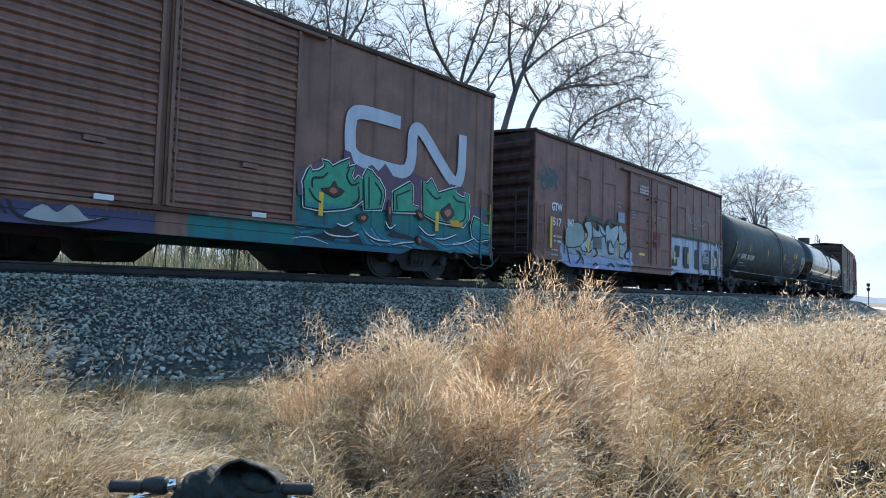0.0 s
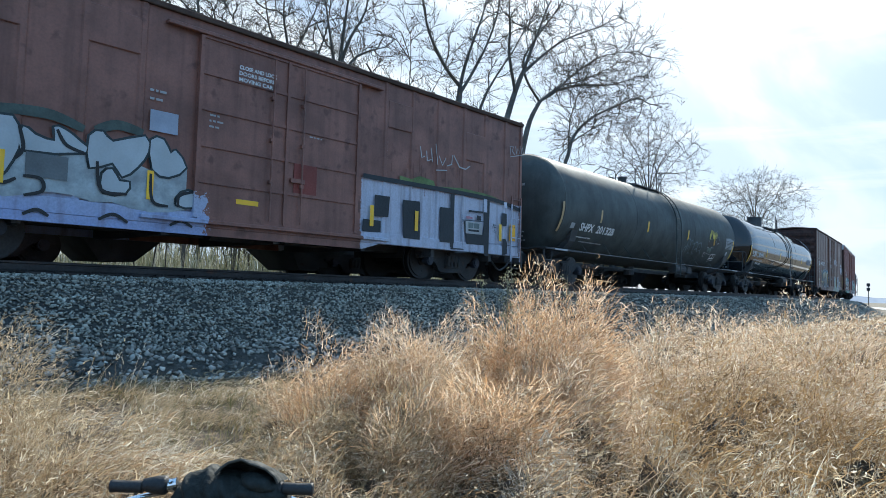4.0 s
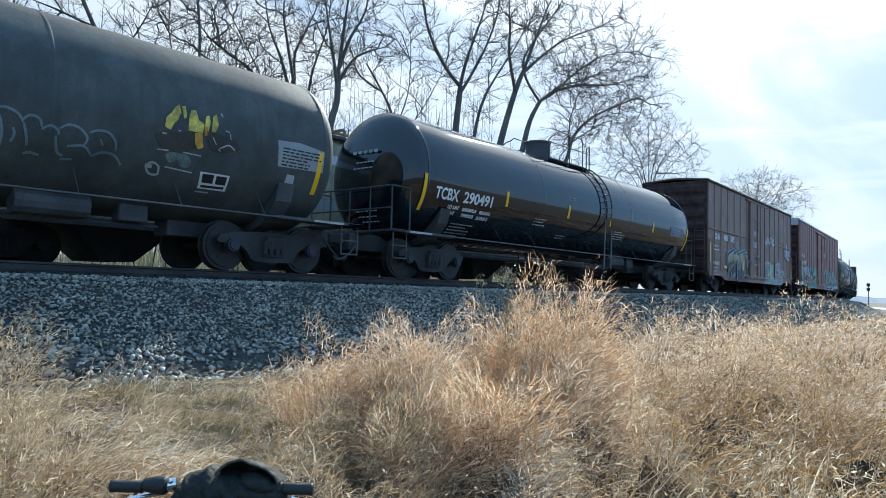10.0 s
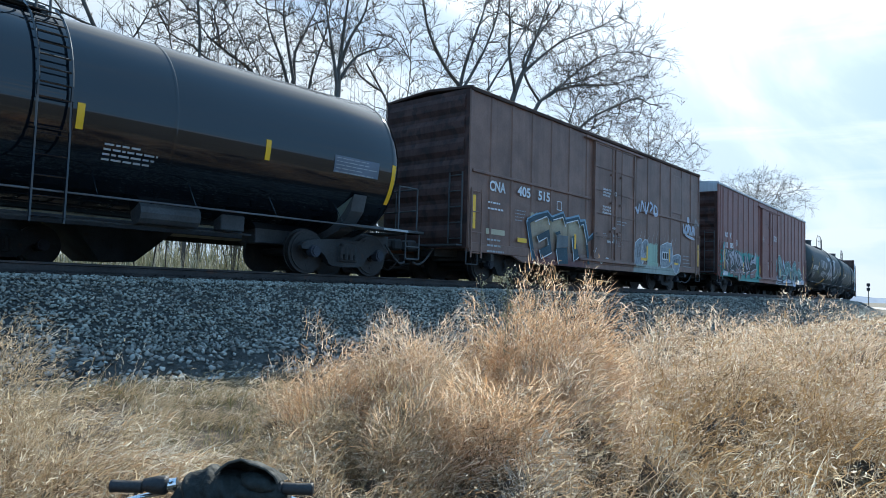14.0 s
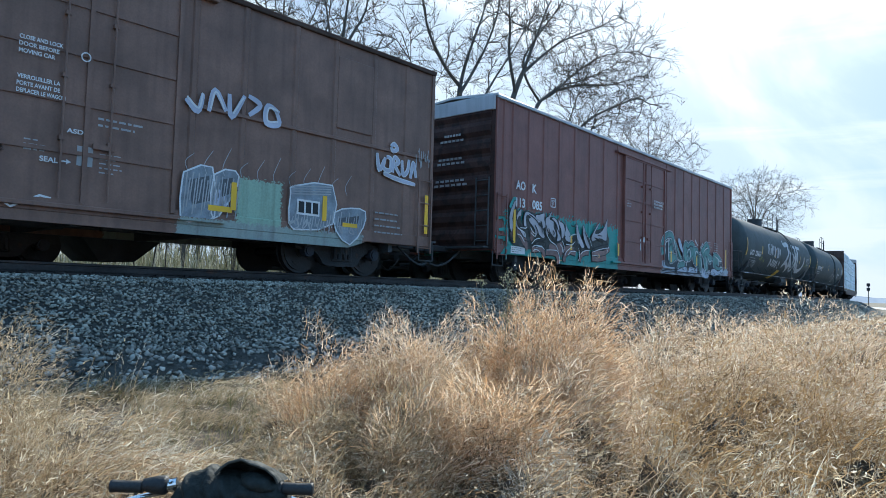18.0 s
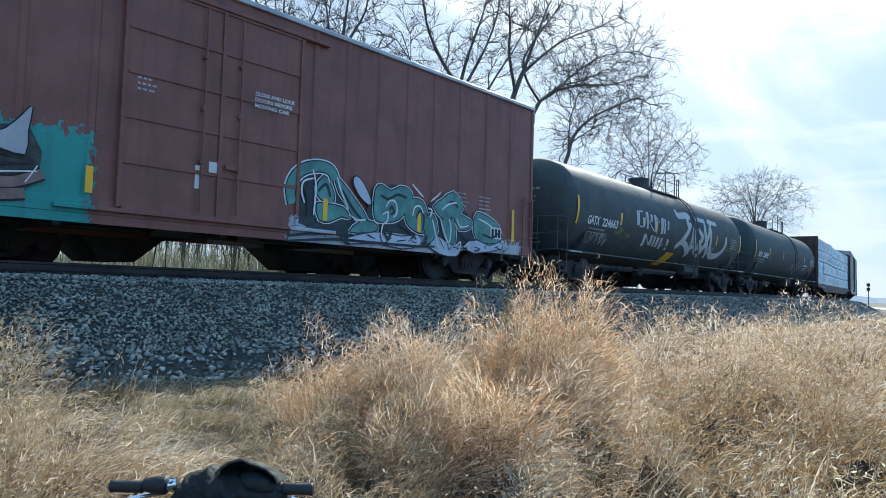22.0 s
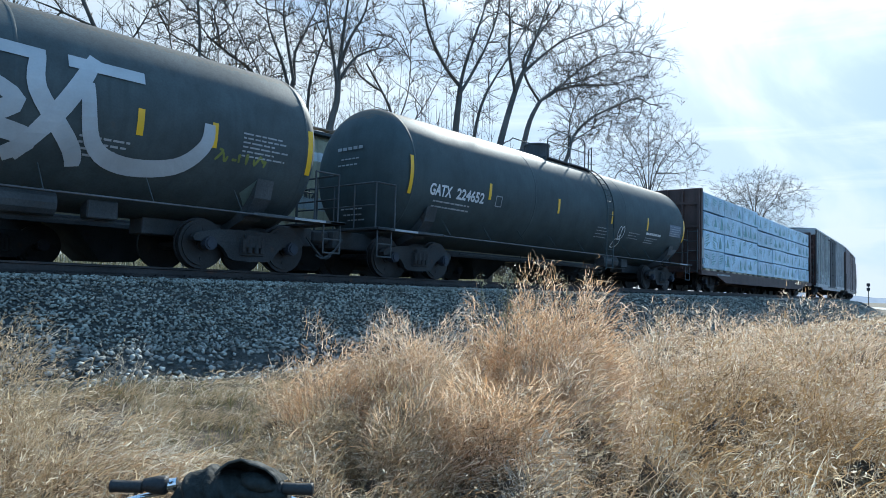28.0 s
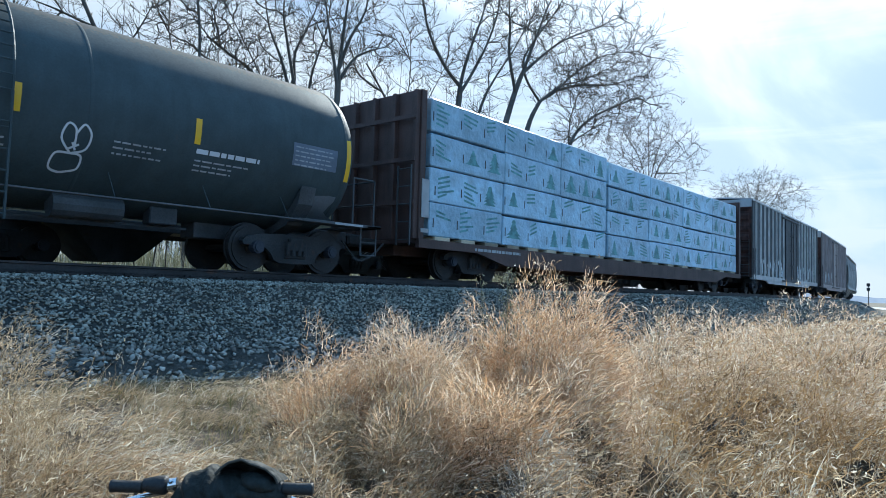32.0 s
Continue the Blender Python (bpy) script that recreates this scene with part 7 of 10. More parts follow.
def car_eight():
    # here too a sunlit, dusty strip is coloured along the tank's top
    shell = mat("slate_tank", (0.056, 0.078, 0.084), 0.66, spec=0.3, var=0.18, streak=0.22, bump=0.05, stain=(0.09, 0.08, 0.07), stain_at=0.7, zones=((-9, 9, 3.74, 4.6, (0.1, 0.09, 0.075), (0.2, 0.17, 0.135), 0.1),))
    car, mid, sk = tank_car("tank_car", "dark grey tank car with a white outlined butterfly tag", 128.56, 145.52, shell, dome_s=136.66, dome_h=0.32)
    lettering("GATX", 129.79 - mid, 130.59 - mid, 1.96, 2.24, sk, M_WHITE, car)
    lettering("224652", 130.77 - mid, 131.87 - mid, 1.96, 2.24, sk, M_WHITE, car)
    bars("stencil", 129.98 - mid, 1.82, 1.66, 2, 0.055, 0.12, sk, M_DIMWHITE, car, 101)
    for s, a, b in ((129.12, 1.90, 2.78), (132.09, 2.10, 2.52), (135.47, 2.09, 2.52), (138.85, 2.09, 2.50), (141.61, 2.10, 2.54), (144.94, 1.90, 2.76)):
        stripe(car, s - mid, a, b, sk)
    P = lambda pts: shifted(pts, mid)
    x, zc = 139.66, 1.64
    loops = [[(x, zc), (x - 0.16, zc + 0.2), (x - 0.1, zc + 0.42), (x + 0.02, zc + 0.36), (x + 0.04, zc + 0.12)], [(x + 0.04, zc + 0.3), (x + 0.14, zc + 0.44), (x + 0.25, zc + 0.3), (x + 0.2, zc + 0.08), (x, zc)],
             [(x, zc), (x - 0.2, zc - 0.02), (x - 0.24, zc - 0.22), (x - 0.1, zc - 0.28), (x + 0.02, zc - 0.26)], [(x + 0.02, zc - 0.26), (x + 0.16, zc - 0.2), (x + 0.16, zc - 0.02), (x, zc)],
             [(x - 0.04, zc + 0.06), (x + 0.1, zc + 0.14)], [(x + 0.0, zc + 0.16), (x + 0.06, zc + 0.05)]]
    tagged(strokes("tag", [P(c) for c in loops], 0.032, sk, M_SPRAYW, car, "white outlined butterfly tag", 0.003, True, True), kind="stuff")
    bars("stencil", 138.00 - mid, 1.90, 0.95, 4, 0.04, 0.1, sk, M_DIMWHITE, car, 102)
    bars("stencil", 140.25 - mid, 1.90, 0.85, 3, 0.04, 0.09, sk, M_DIMWHITE, car, 103)
    bars("stencil", 141.62 - mid, 1.95, 1.27, 1, 0.12, 0.1, sk, M_WHITE, car, 104)
    bars("stencil", 141.62 - mid, 1.82, 1.1, 3, 0.04, 0.08, sk, M_DIMWHITE, car, 105)
    patch("data_panel", [rect(143.57 - mid, 144.64 - mid, 2.05, 2.49)], sk, mat("blue_grey_panel", (0.14, 0.17, 0.22), 0.6, var=0.2), car, "blue-grey data panel")
    bars("stencil", 143.62 - mid, 2.40, 1.0, 5, 0.04, 0.085, sk, M_DIMWHITE, car, 106, "")
    tagged(strokes("notice_frame", [P(q) for q in ([(132.38, 1.97), (132.63, 1.97)], [(132.63, 1.97), (132.63, 2.23)], [(132.63, 2.23), (132.38, 2.23)], [(132.38, 2.23), (132.38, 1.97)])], 0.025, sk, M_DIMWHITE, car, "", 0.002, False, True), kind="stuff")
    patch("scraped_patch", [P(curve_pts([(144.15, 1.51), (144.84, 1.58), (144.74, 1.27), (145.13, 1.12), (144.35, 1.1), (144.06, 1.27)], True, 3))], sk, mat("scraped_grey", (0.16, 0.18, 0.2), 0.6, var=0.25), car, "scraped pale patch low on the shell")
    head_marks(car, 128.56 - mid)
    return car


def car_nine():
    """The centre-beam flat car with wrapped lumber."""
    s0, s1 = 147.15, 170.35
    car, mid = new_car("centerbeam_flatcar", "brown centre-beam flatcar loaded with wrapped lumber", "flatcar", s0, s1, (s1 - s0) / 2 - 2.6)
    base = CARS[-1][2]
    x0, x1 = s0 - mid, s1 - mid
    paint = mat("dark_brown_flat_paint", (0.085, 0.05, 0.042), 0.68, var=0.3, streak=0.4, bump=0.12)
    h = HALF
    bm = bmesh.new()
    box(bm, x0, x1, -h, h, 0.8, 0.9, 0.01)
    part("deck", bm, paint, car, "dark steel deck")
    bm = bmesh.new()
    box(bm, x0 + 0.4, x1 - 0.4, -0.3, 0.3, 0.55, 0.798, 0.01)
    part("center_sill", bm, paint, car)
    for y in (-1, 1):
        a, b = sorted((y * (h - 0.1), y * (h + 0.02)))
        bm = bmesh.new()
        prism(bm, [(x0 + 3.5, 0.42), (x1 - 3.5, 0.42), (x1 - 2.2, 0.7), (x1, 0.7), (x1, 0.904), (x0, 0.904), (x0, 0.7), (x0 + 2.2, 0.7)], a, b)
        part("side_sill", bm, paint, car, "fish-bellied side sill")
    for d, e in ((-1, x0), (1, x1)):
        bm = bmesh.new()
        a, b = sorted((e, e - d * 0.18))
        box(bm, a, b, -h, h, 0.9, 4.4, 0.01)
        part("bulkhead", bm, paint, car, "tall dark end bulkhead")
        for k in range(5):
            bm = bmesh.new()
            y = -h + 0.05 + (2 * h - 0.2) * k / 4
            a, b = sorted((e, e + d * 0.14))
            box(bm, a, b, y, y + 0.1, 0.9, 4.38, 0.01)
            part("bulkhead_post", bm, paint, car)
        bm = bmesh.new()
        for zz in (1.7, 2.7, 3.7):
            a, b = sorted((e + d * 0.14, e + d * 0.17))
            box(bm, a, b, -h + 0.05, h - 0.05, zz, zz + 0.1)
        part("bulkhead_rail", bm, paint, car)
        ladder(car, e + d * 0.2, -h + 0.1, 0.75, 2.6, 0.42, M_BLACK, axis="y")
        coupler(car, e, d, 0.95)
        bm = bmesh.new()
        a, b = sorted((e - d * 0.05, e - d * 0.3))
        for zz in (1.05, 1.4):
            box(bm, a, b, -h - 0.03, -h - 0.004, zz, zz + 0.9 if zz > 1.2 else zz + 0.1, 0.005)
        part("corner_gusset", bm, M_DIMWHITE if d < 0 else paint, car)
    bm = bmesh.new()
    box(bm, x0 + 0.2, x1 - 0.2, -0.1, 0.1, 4.15, 4.4, 0.01)
    box(bm, x0 + 0.2, x1 - 0.2, -0.06, 0.06, 0.9, 1.1)
    part("center_beam", bm, paint, car)
    n = 14
    for k in range(n):
        x = x0 + 0.9 + (x1 - x0 - 1.8) * k / (n - 1)
        bm = bmesh.new()
        box(bm, x - 0.05, x + 0.05, -0.1, 0.1, 1.1, 4.15)
        part("beam_post", bm, paint, car)
    # packs of lumber in printed plastic wrap
    wrap = wrap_mat()
    green = mat("green_print", (0.13, 0.32, 0.33), 0.5, var=0.45, broad=6, bump=0.02)
    ink = mat("black_print", (0.03, 0.035, 0.04), 0.5, var=0.2)
    rn = random.Random(17)
    lev = [(0.99, 1.78), (1.81, 2.62), (2.66, 3.46), (3.5, 4.3)]
    for side in (-1, 1):
        for gi, (a0, a1, n) in enumerate(((147.5, 156.42, 3), (156.62, 169.95, 4))):
            for li, (z0, z1) in enumerate(lev):
                z0, z1 = (0.99 + (q - 0.99) * (0.967 if gi else 1.0) for q in (z0, z1))
                cuts = [a0 + (a1 - a0) * k / n + (rn.uniform(-0.06, 0.06) if 0 < k < n else 0) for k in range(n + 1)]
                for k in range(n):
                    a, b = cuts[k] + 0.012 - mid, cuts[k + 1] - 0.012 - mid
                    sag = rn.uniform(-0.03, 0.02)
                    dy = rn.uniform(-0.02, 0.015) - 0.06 * gi
                    ya, yb = sorted((side * 0.14, side * (1.47 + dy)))
                    bm = bmesh.new()
                    box(bm, a, b, ya, yb, z0 + sag * 0.3, z1 + sag, 0.025)
                    pk = part("lumber_pack", bm, wrap, car, "lumber pack in pale blue printed plastic wrap")
                    if side < 0:
                        sk = Skin(1.47 + dy, lift=0.003)
                        m = 3 if b - a > 2.5 else 2
                        for j in range(m):
                            cx = a + (b - a) * (j + 0.5) / m + rn.uniform(-0.12, 0.12)
                            cz_ = (z0 + z1) / 2 + rn.uniform(-0.05, 0.05)
                            kind_ = rn.random()
                            if kind_ < 0.5:
                                left_, right_ = [], []
                                wide, tall = rn.uniform(0.9, 1.6), rn.uniform(0.6, 1.0)
                                for q in range(6):
                                    wq = (0.07 + 0.037 * q) * wide * rn.uniform(0.8, 1.15)
                                    zq = cz_ + (0.27 - 0.09 * q) * tall
                                    left_ += [(cx - wq * 0.5, zq), (cx - wq, zq - 0.085)]
                                    right_ += [(cx + wq * 0.5, zq), (cx + wq, zq - 0.085)]
                                patch("printed_emblem", [left_[::-1] + right_], sk, green, pk, "green printed tree emblem")
                            else:
                                tilt = rn.uniform(-0.1, 0.16)
                                rows_ = [[(cx - 0.3, cz_ + 0.2 - 0.11 * q), (cx - 0.3 + rn.uniform(0.25, 0.62), cz_ + 0.2 - 0.11 * q + tilt)] for q in range(rn.randint(2, 5))]
                                strokes("printed_lines", rows_, 0.05, sk, green, pk, "green printed lines", 0.0, False, True)
                            patch("printed_mark", [rect(cx - 0.42, cx - 0.38, cz_ - 0.2, cz_ + 0.02)], sk, ink, pk)
                    else:
                        continue
            # bunks below the packs
            for k in range(9):
                x = a0 + (a1 - a0) * (k + 0.5) / 9 - mid
                bm = bmesh.new()
                ya, yb = sorted((side * 0.2, side * (h + 0.01)))
                box(bm, x - 0.28, x + 0.28, ya, yb, 0.9, 0.99, 0.01)
                part("bunk", bm, mat("pale_timber", (0.42, 0.36, 0.26), 0.8, var=0.3, random_=0.4), car, "pale timber bearer")
    sk = Skin(h, lift=0.024)
    bars("stencil", x0 + 2.1, 0.74, 2.2, 1, 0.11, 0.1, sk, M_DIMWHITE, car, 111)
    for x in (-base, base):
        truck(car, x)
    return car


def wrap_mat():
    m = mat("printed_plastic_wrap", (0.4, 0.58, 0.71), 0.34, var=0.2, fine=7, broad=2.4, bump=0.7, random_=0.14, depth=0.05)
    return m


def hopper(name, label, s0, s1, paint, top=4.45, moving=True, side=None, roof=None, group="cars of the moving freight train", roll=False, outlets=None, base=None, posts=9):
    """A covered hopper with sloped ends, side posts and outlet gates."""
    mid = (s0 + s1) / 2
    base = base or (s1 - s0) / 2 - 2.2
    if moving:
        car, mid = new_car(name, label, "covered hopper", s0, s1, base, group)
    else:
        car = tagged(new(name), label, "covered hopper", group)
    x0, x1 = s0 - mid, s1 - mid
    # curved sides, drawn along the car
    sec = [(-1.46, 1.05), (-1.53, 1.6), (-1.55, 2.4), (-1.53, 3.3), (-1.45, 3.95), (-1.2, top - 0.12), (-0.75, top), (0.75, top), (1.2, top - 0.12),
           (1.45, 3.95), (1.53, 3.3), (1.55, 2.4), (1.53, 1.6), (1.46, 1.05)]
    bm = bmesh.new()
    a = [bm.verts.new((x0 + (0.45 if z > 1.6 else 1.9), y, z)) for y, z in sec]
    b = [bm.verts.new((x1 - (0.45 if z > 1.6 else 1.9), y, z)) for y, z in sec]
    for i in range(len(sec)):
        j = (i + 1) % len(sec)
        bm.faces.new((a[i], a[j], b[j], b[i]))
    bm.faces.new(a)
    bm.faces.new(b[::-1])
    part("body", bm, paint, car)
    n = posts
    for k in range(n):
        x = x0 + 0.7 + (x1 - x0 - 1.4) * k / (n - 1)
        bm = bmesh.new()
        pts = [(x, y * 1.012, z) for y, z in sec[:6]]
        pipe(bm, pts, 0.035, 4)
        part("side_post", bm, paint, car)
    bm = bmesh.new()
    for y in (-1, 1):
        p, q = sorted((y * 1.44, y * 1.58))
        box(bm, x0, x1, p, q, 0.92, 1.12, 0.01)
        p, q = sorted((y * 1.28, y * 1.56))
        box(bm, x0 + 0.4, x1 - 0.4, p, q, top - 0.3, top - 0.2, 0.01)
    # on standing cars the sill is coloured black for the shade there
    part("side_sill", bm, paint if moving else M_BLACK, car)
    bm = bmesh.new()
    for y in (-0.52, 0.3):
        box(bm, x0 + 0.3, x1 - 0.3, y, y + 0.22, top + 0.16, top + 0.2)
    for k in range(8):
        x = x0 + 0.6 + (x1 - x0 - 1.2) * k / 7
        box(bm, x - 0.03, x + 0.03, -1.2, 1.2, top + 0.08, top + 0.16)
        prism(bm, [(x - 0.03, top - 0.25), (x + 0.03, top - 0.25), (x + 0.03, top + 0.1), (x - 0.03, top + 0.1)], -1.24, -1.16)
    part("roof_walk", bm, roof or M_GALV, car, "roof running board on brackets")
    for x in outlets or [x0 + 3.4 + (x1 - x0 - 6.8) * k / 3 for k in range(4)]:
        bm = bmesh.new()
        t = [bm.verts.new((x + dx * 1.3, y * 1.3, 1.1)) for dx, y in ((-1, -1), (1, -1), (1, 1), (-1, 1))]
        u = [bm.verts.new((x + dx * 0.42, y * 0.8, 0.2)) for dx, y in ((-1, -1), (1, -1), (1, 1), (-1, 1))]
        for i in range(4):
            j = (i + 1) % 4
            bm.faces.new((t[i], t[j], u[j], u[i]))
        bm.faces.new(u)
        bm.faces.new(t[::-1])
        # standing cars: black stands in for the shade round the outlets
        part("outlet_hopper", bm, paint if moving else M_BLACK, car)
    for d, e in ((-1, x0), (1, x1)):
        bm = bmesh.new()
        p, q = sorted((e, e - d * 2.6))
        box(bm, p, q, -0.3, 0.3, 0.7, 1.1, 0.01)
        p, q = sorted((e, e - d * 0.12))
        box(bm, p, q, -1.5, 1.5, 0.9, 1.1, 0.01)
        for y in (-1.4, 1.3):
            box(bm, p, q, y, y + 0.1, 1.1, 3.6)
            pipe(bm, [(e - d * 0.06, y + 0.05, 1.1), (e - d * 1.9, y + 0.05, 1.35)], 0.04, 4)
        # standing cars' end frames take the same painted shade
        part("end_frame", bm, paint if moving else M_BLACK, car)
        ladder(car, e - d * 0.06, -1.4, 1.1, 3.8, 0.42, M_BLACK, axis="y")
        coupler(car, e, d, 0.75)
    for x in (-base, base):
        truck(car, x, roll)
    return car, mid


def far_cars():
    for i, (s0, s1, c, lab) in enumerate(((172.45, 190.75, (0.3, 0.29, 0.28), "weathered grey boxcar with pale side ribs"),
                                          (192.6, 210.4, (0.21, 0.17, 0.16), "brown-grey boxcar with a pale door"))):
        paint = mat("far_car_paint_a" if i == 0 else "far_car_paint_b", (0.045, 0.048, 0.052) if i == 0 else shade(c, 0.45), 0.6, var=0.25, streak=0.5)
        rib = mat("far_rib_paint_a" if i == 0 else "far_rib_paint_b", shade(c, 1.9), 0.6, var=0.2, streak=0.5)
        ribs = [s0 + 0.75 + 0.92 * k for k in range(19) if not 0.4 < (0.75 + 0.92 * k) / (s1 - s0) < 0.62]
        mid = (s0 + s1) / 2
        car, mid, sk = boxcar("boxcar", lab, s0, s1, 4.85, 0.84, ribs, ((mid - 1.6, mid + 1.7, 0.9, 4.5),), paint, M_GALV, deep=(s0 + 3, s1 - 3, 0.16), roll=False, rib_d=0.07, end_ribs=7,
                              end_cap=M_GALV, door_mat=rib if i else paint)
        for o in car.children:
            if o.name.split(".")[0] in ("rib", "side_sill"):
                o.data.materials[0] = rib
        scribble(car, mid, sk, s0 + 2, mid - 2, 1.0, 2.0, 16, M_SPRAYW, 0.14, 121 + i, "pale graffiti along the lower side", 0.004)
        scribble(car, mid, sk, mid + 2, s1 - 1.5, 1.0, 1.9, 14, M_SPRAYW, 0.14, 131 + i, "pale graffiti along the lower side", 0.004)
    for i, (s0, s1, c) in enumerate(((212.3, 230.6, (0.42, 0.42, 0.41)), (231.9, 249.9, (0.5, 0.5, 0.48)), (251.4, 269.0, (0.35, 0.34, 0.33)))):
        hopper("covered_hopper", "pale grey covered hopper car with curved sides", s0, s1, mat("hopper_grey_%s" % "abc"[i], c, 0.6, var=0.2, streak=0.35))


car_one(); car_two(); car_three(); car_four(); car_five(); car_six(); car_seven(); car_eight(); car_nine()
far_cars()


# ---- ground, ballast and tracks ----
TOE, TRACK_TWO = -4.2, 4.96


def ground_z(x, y):
    """Height of the natural ground: a shallow dip on the camera's side, level land behind the tracks."""
    d = across(x, y)
    n = noise.noise((x * 0.11, y * 0.11, 3.0)) * 0.10 + noise.noise((x * 0.5, y * 0.5, 7.0)) * 0.03
    if d < TOE:
        k = min(1.0, (TOE - d) / 9.0)
        return -1.46 - 0.42 * k + n * min(1.0, 0.25 + (TOE - d) / 4)
    if d < 9.0:
        return -1.5
    return -1.5 + 1.35 * min(1.0, (d - 9.0) / 4.0) + n


def spread(lo, hi, near, step, grow):
    """Grid lines: close together around zero, wider apart with distance."""
    a, x, w = [0.0], 0.0, step
    while x < hi:
        w = step if x < near else w * grow
        x += w
        a.append(min(x, hi))
    x, w = 0.0, step
    while x > lo:
        w = step if x > -near / 2 else w * grow
        x -= w
        a.insert(0, max(x, lo))
    return a


def make_ground():
    xs, ys = spread(-2500, 2500, 45, 0.6, 1.16), spread(-2500, 2500, 26, 0.5, 1.16)
    vs = [(x, y, ground_z(x, y)) for y in ys for x in xs]
    n = len(xs)
    fs = [(j * n + i, j * n + i + 1, (j + 1) * n + i + 1, (j + 1) * n + i) for j in range(len(ys) - 1) for i in range(n - 1)]
    m = mat("dry_soil_and_thatch", (0.11, 0.088, 0.056), 0.95, var=0.35, fine=9, broad=0.25, bump=0.8, stain=(0.1, 0.11, 0.05), stain_at=0.58, depth=0.08)
    tagged(link_mesh("ground", vs, fs, m, smooth=True), "dry field of straw-coloured thatch and soil", "ground", kind="structure")


def sweep(name, section, material, s_list, smooth=False):
    """A strip that follows the track; section gives (offset, height)."""
    vs, fs = [], []
    n = len(section)
    for s in s_list:
        for off, z in section:
            vs.append(on_track(s, off, z)[0])
    for i in range(len(s_list) - 1):
        for k in range(n - 1):
            fs.append((i * n + k, (i + 1) * n + k, (i + 1) * n + k + 1, i * n + k + 1))
    return link_mesh(name, vs, fs, material, smooth=smooth)


def s_steps(a, b, near=4.0):
    out, s = [], a
    while s < b:
        out.append(s)
        s += near if s < 160 else near * 2
    return out + [b]


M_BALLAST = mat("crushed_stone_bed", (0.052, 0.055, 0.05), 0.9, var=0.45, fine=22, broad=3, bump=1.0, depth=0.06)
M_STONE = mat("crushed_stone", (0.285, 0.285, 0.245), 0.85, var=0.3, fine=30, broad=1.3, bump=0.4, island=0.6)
M_TOE_STONE = mat("pale_spilled_stone", (0.3, 0.295, 0.265), 0.8, var=0.3, fine=24, broad=5, bump=0.4, island=0.85)


def stones(rng_, n, s_lo, s_hi, d_lo, d_hi, size):
    """Loose crushed rock as small uneven lumps, joined as one heap."""
    ring = [6.2832 * k / 5 for k in range(5)]
    lump = np.array([(0.15, 0.1, 1.0)] + [(math.cos(a), math.sin(a), 0.25 * (-1) ** k) for k, a in enumerate(ring)] + [(-0.1, 0.1, -1.0)])
    tri = np.array([(0, 1 + k, 1 + (k + 1) % 5) for k in range(5)] + [(6, 1 + (k + 1) % 5, 1 + k) for k in range(5)])
    s = rng_.uniform(s_lo, s_hi, n)
    d = rng_.uniform(d_lo, d_hi, n)
    z = np.interp(d, [TOE - 1.4, TOE - 0.4, TOE, -2.0, -1.7, 1.7], [-1.56, -1.5, -1.46, -0.26, -0.21, -0.19])
    pos = np.array([on_track(a, b, c)[0] for a, b, c in zip(s, d, z)])
    sz = size * rng_.uniform(0.55, 1.35, n)
    shp = lump[None] * (1 + rng_.uniform(-0.4, 0.4, (n, 7, 1)))
    tilt = rng_.uniform(-0.7, 0.7, (n, 1))
    shp = shp * rng_.uniform(0.55, 1.45, (n, 1, 3)) * (1, 1, 0.75)
    shp = np.stack([shp[..., 0] * np.cos(tilt) - shp[..., 2] * np.sin(tilt), shp[..., 1], shp[..., 0] * np.sin(tilt) + shp[..., 2] * np.cos(tilt)], -1)
    a = rng_.uniform(0, 6.28, n)
    c_, s_ = np.cos(a)[:, None], np.sin(a)[:, None]
    x, y = shp[..., 0] * c_ - shp[..., 1] * s_, shp[..., 0] * s_ + shp[..., 1] * c_
    shp = np.stack([x, y, shp[..., 2]], -1) * (sz / 2)[:, None, None]
    v = (pos[:, None] + shp).reshape(-1, 3)
    f = (tri[None] + (np.arange(n) * 7)[:, None, None]).reshape(-1, 3)
    return v, f


def big_mesh(name, v, f, material, parent=None):
    """A large triangle mesh straight from arrays."""
    me = bpy.data.meshes.new(name)
    me.vertices.add(len(v)); me.vertices.foreach_set("co", np.ascontiguousarray(v, dtype=np.float32).ravel())
    me.loops.add(len(f) * 3); me.loops.foreach_set("vertex_index", np.ascontiguousarray(f, dtype=np.int32).ravel())
    me.polygons.add(len(f)); me.polygons.foreach_set("loop_start", np.arange(0, len(f) * 3, 3, dtype=np.int32))
    me.update(calc_edges=True)
    me.materials.append(material)
    ob = new(name, me)
    if parent:
        ob.parent = parent
    return ob


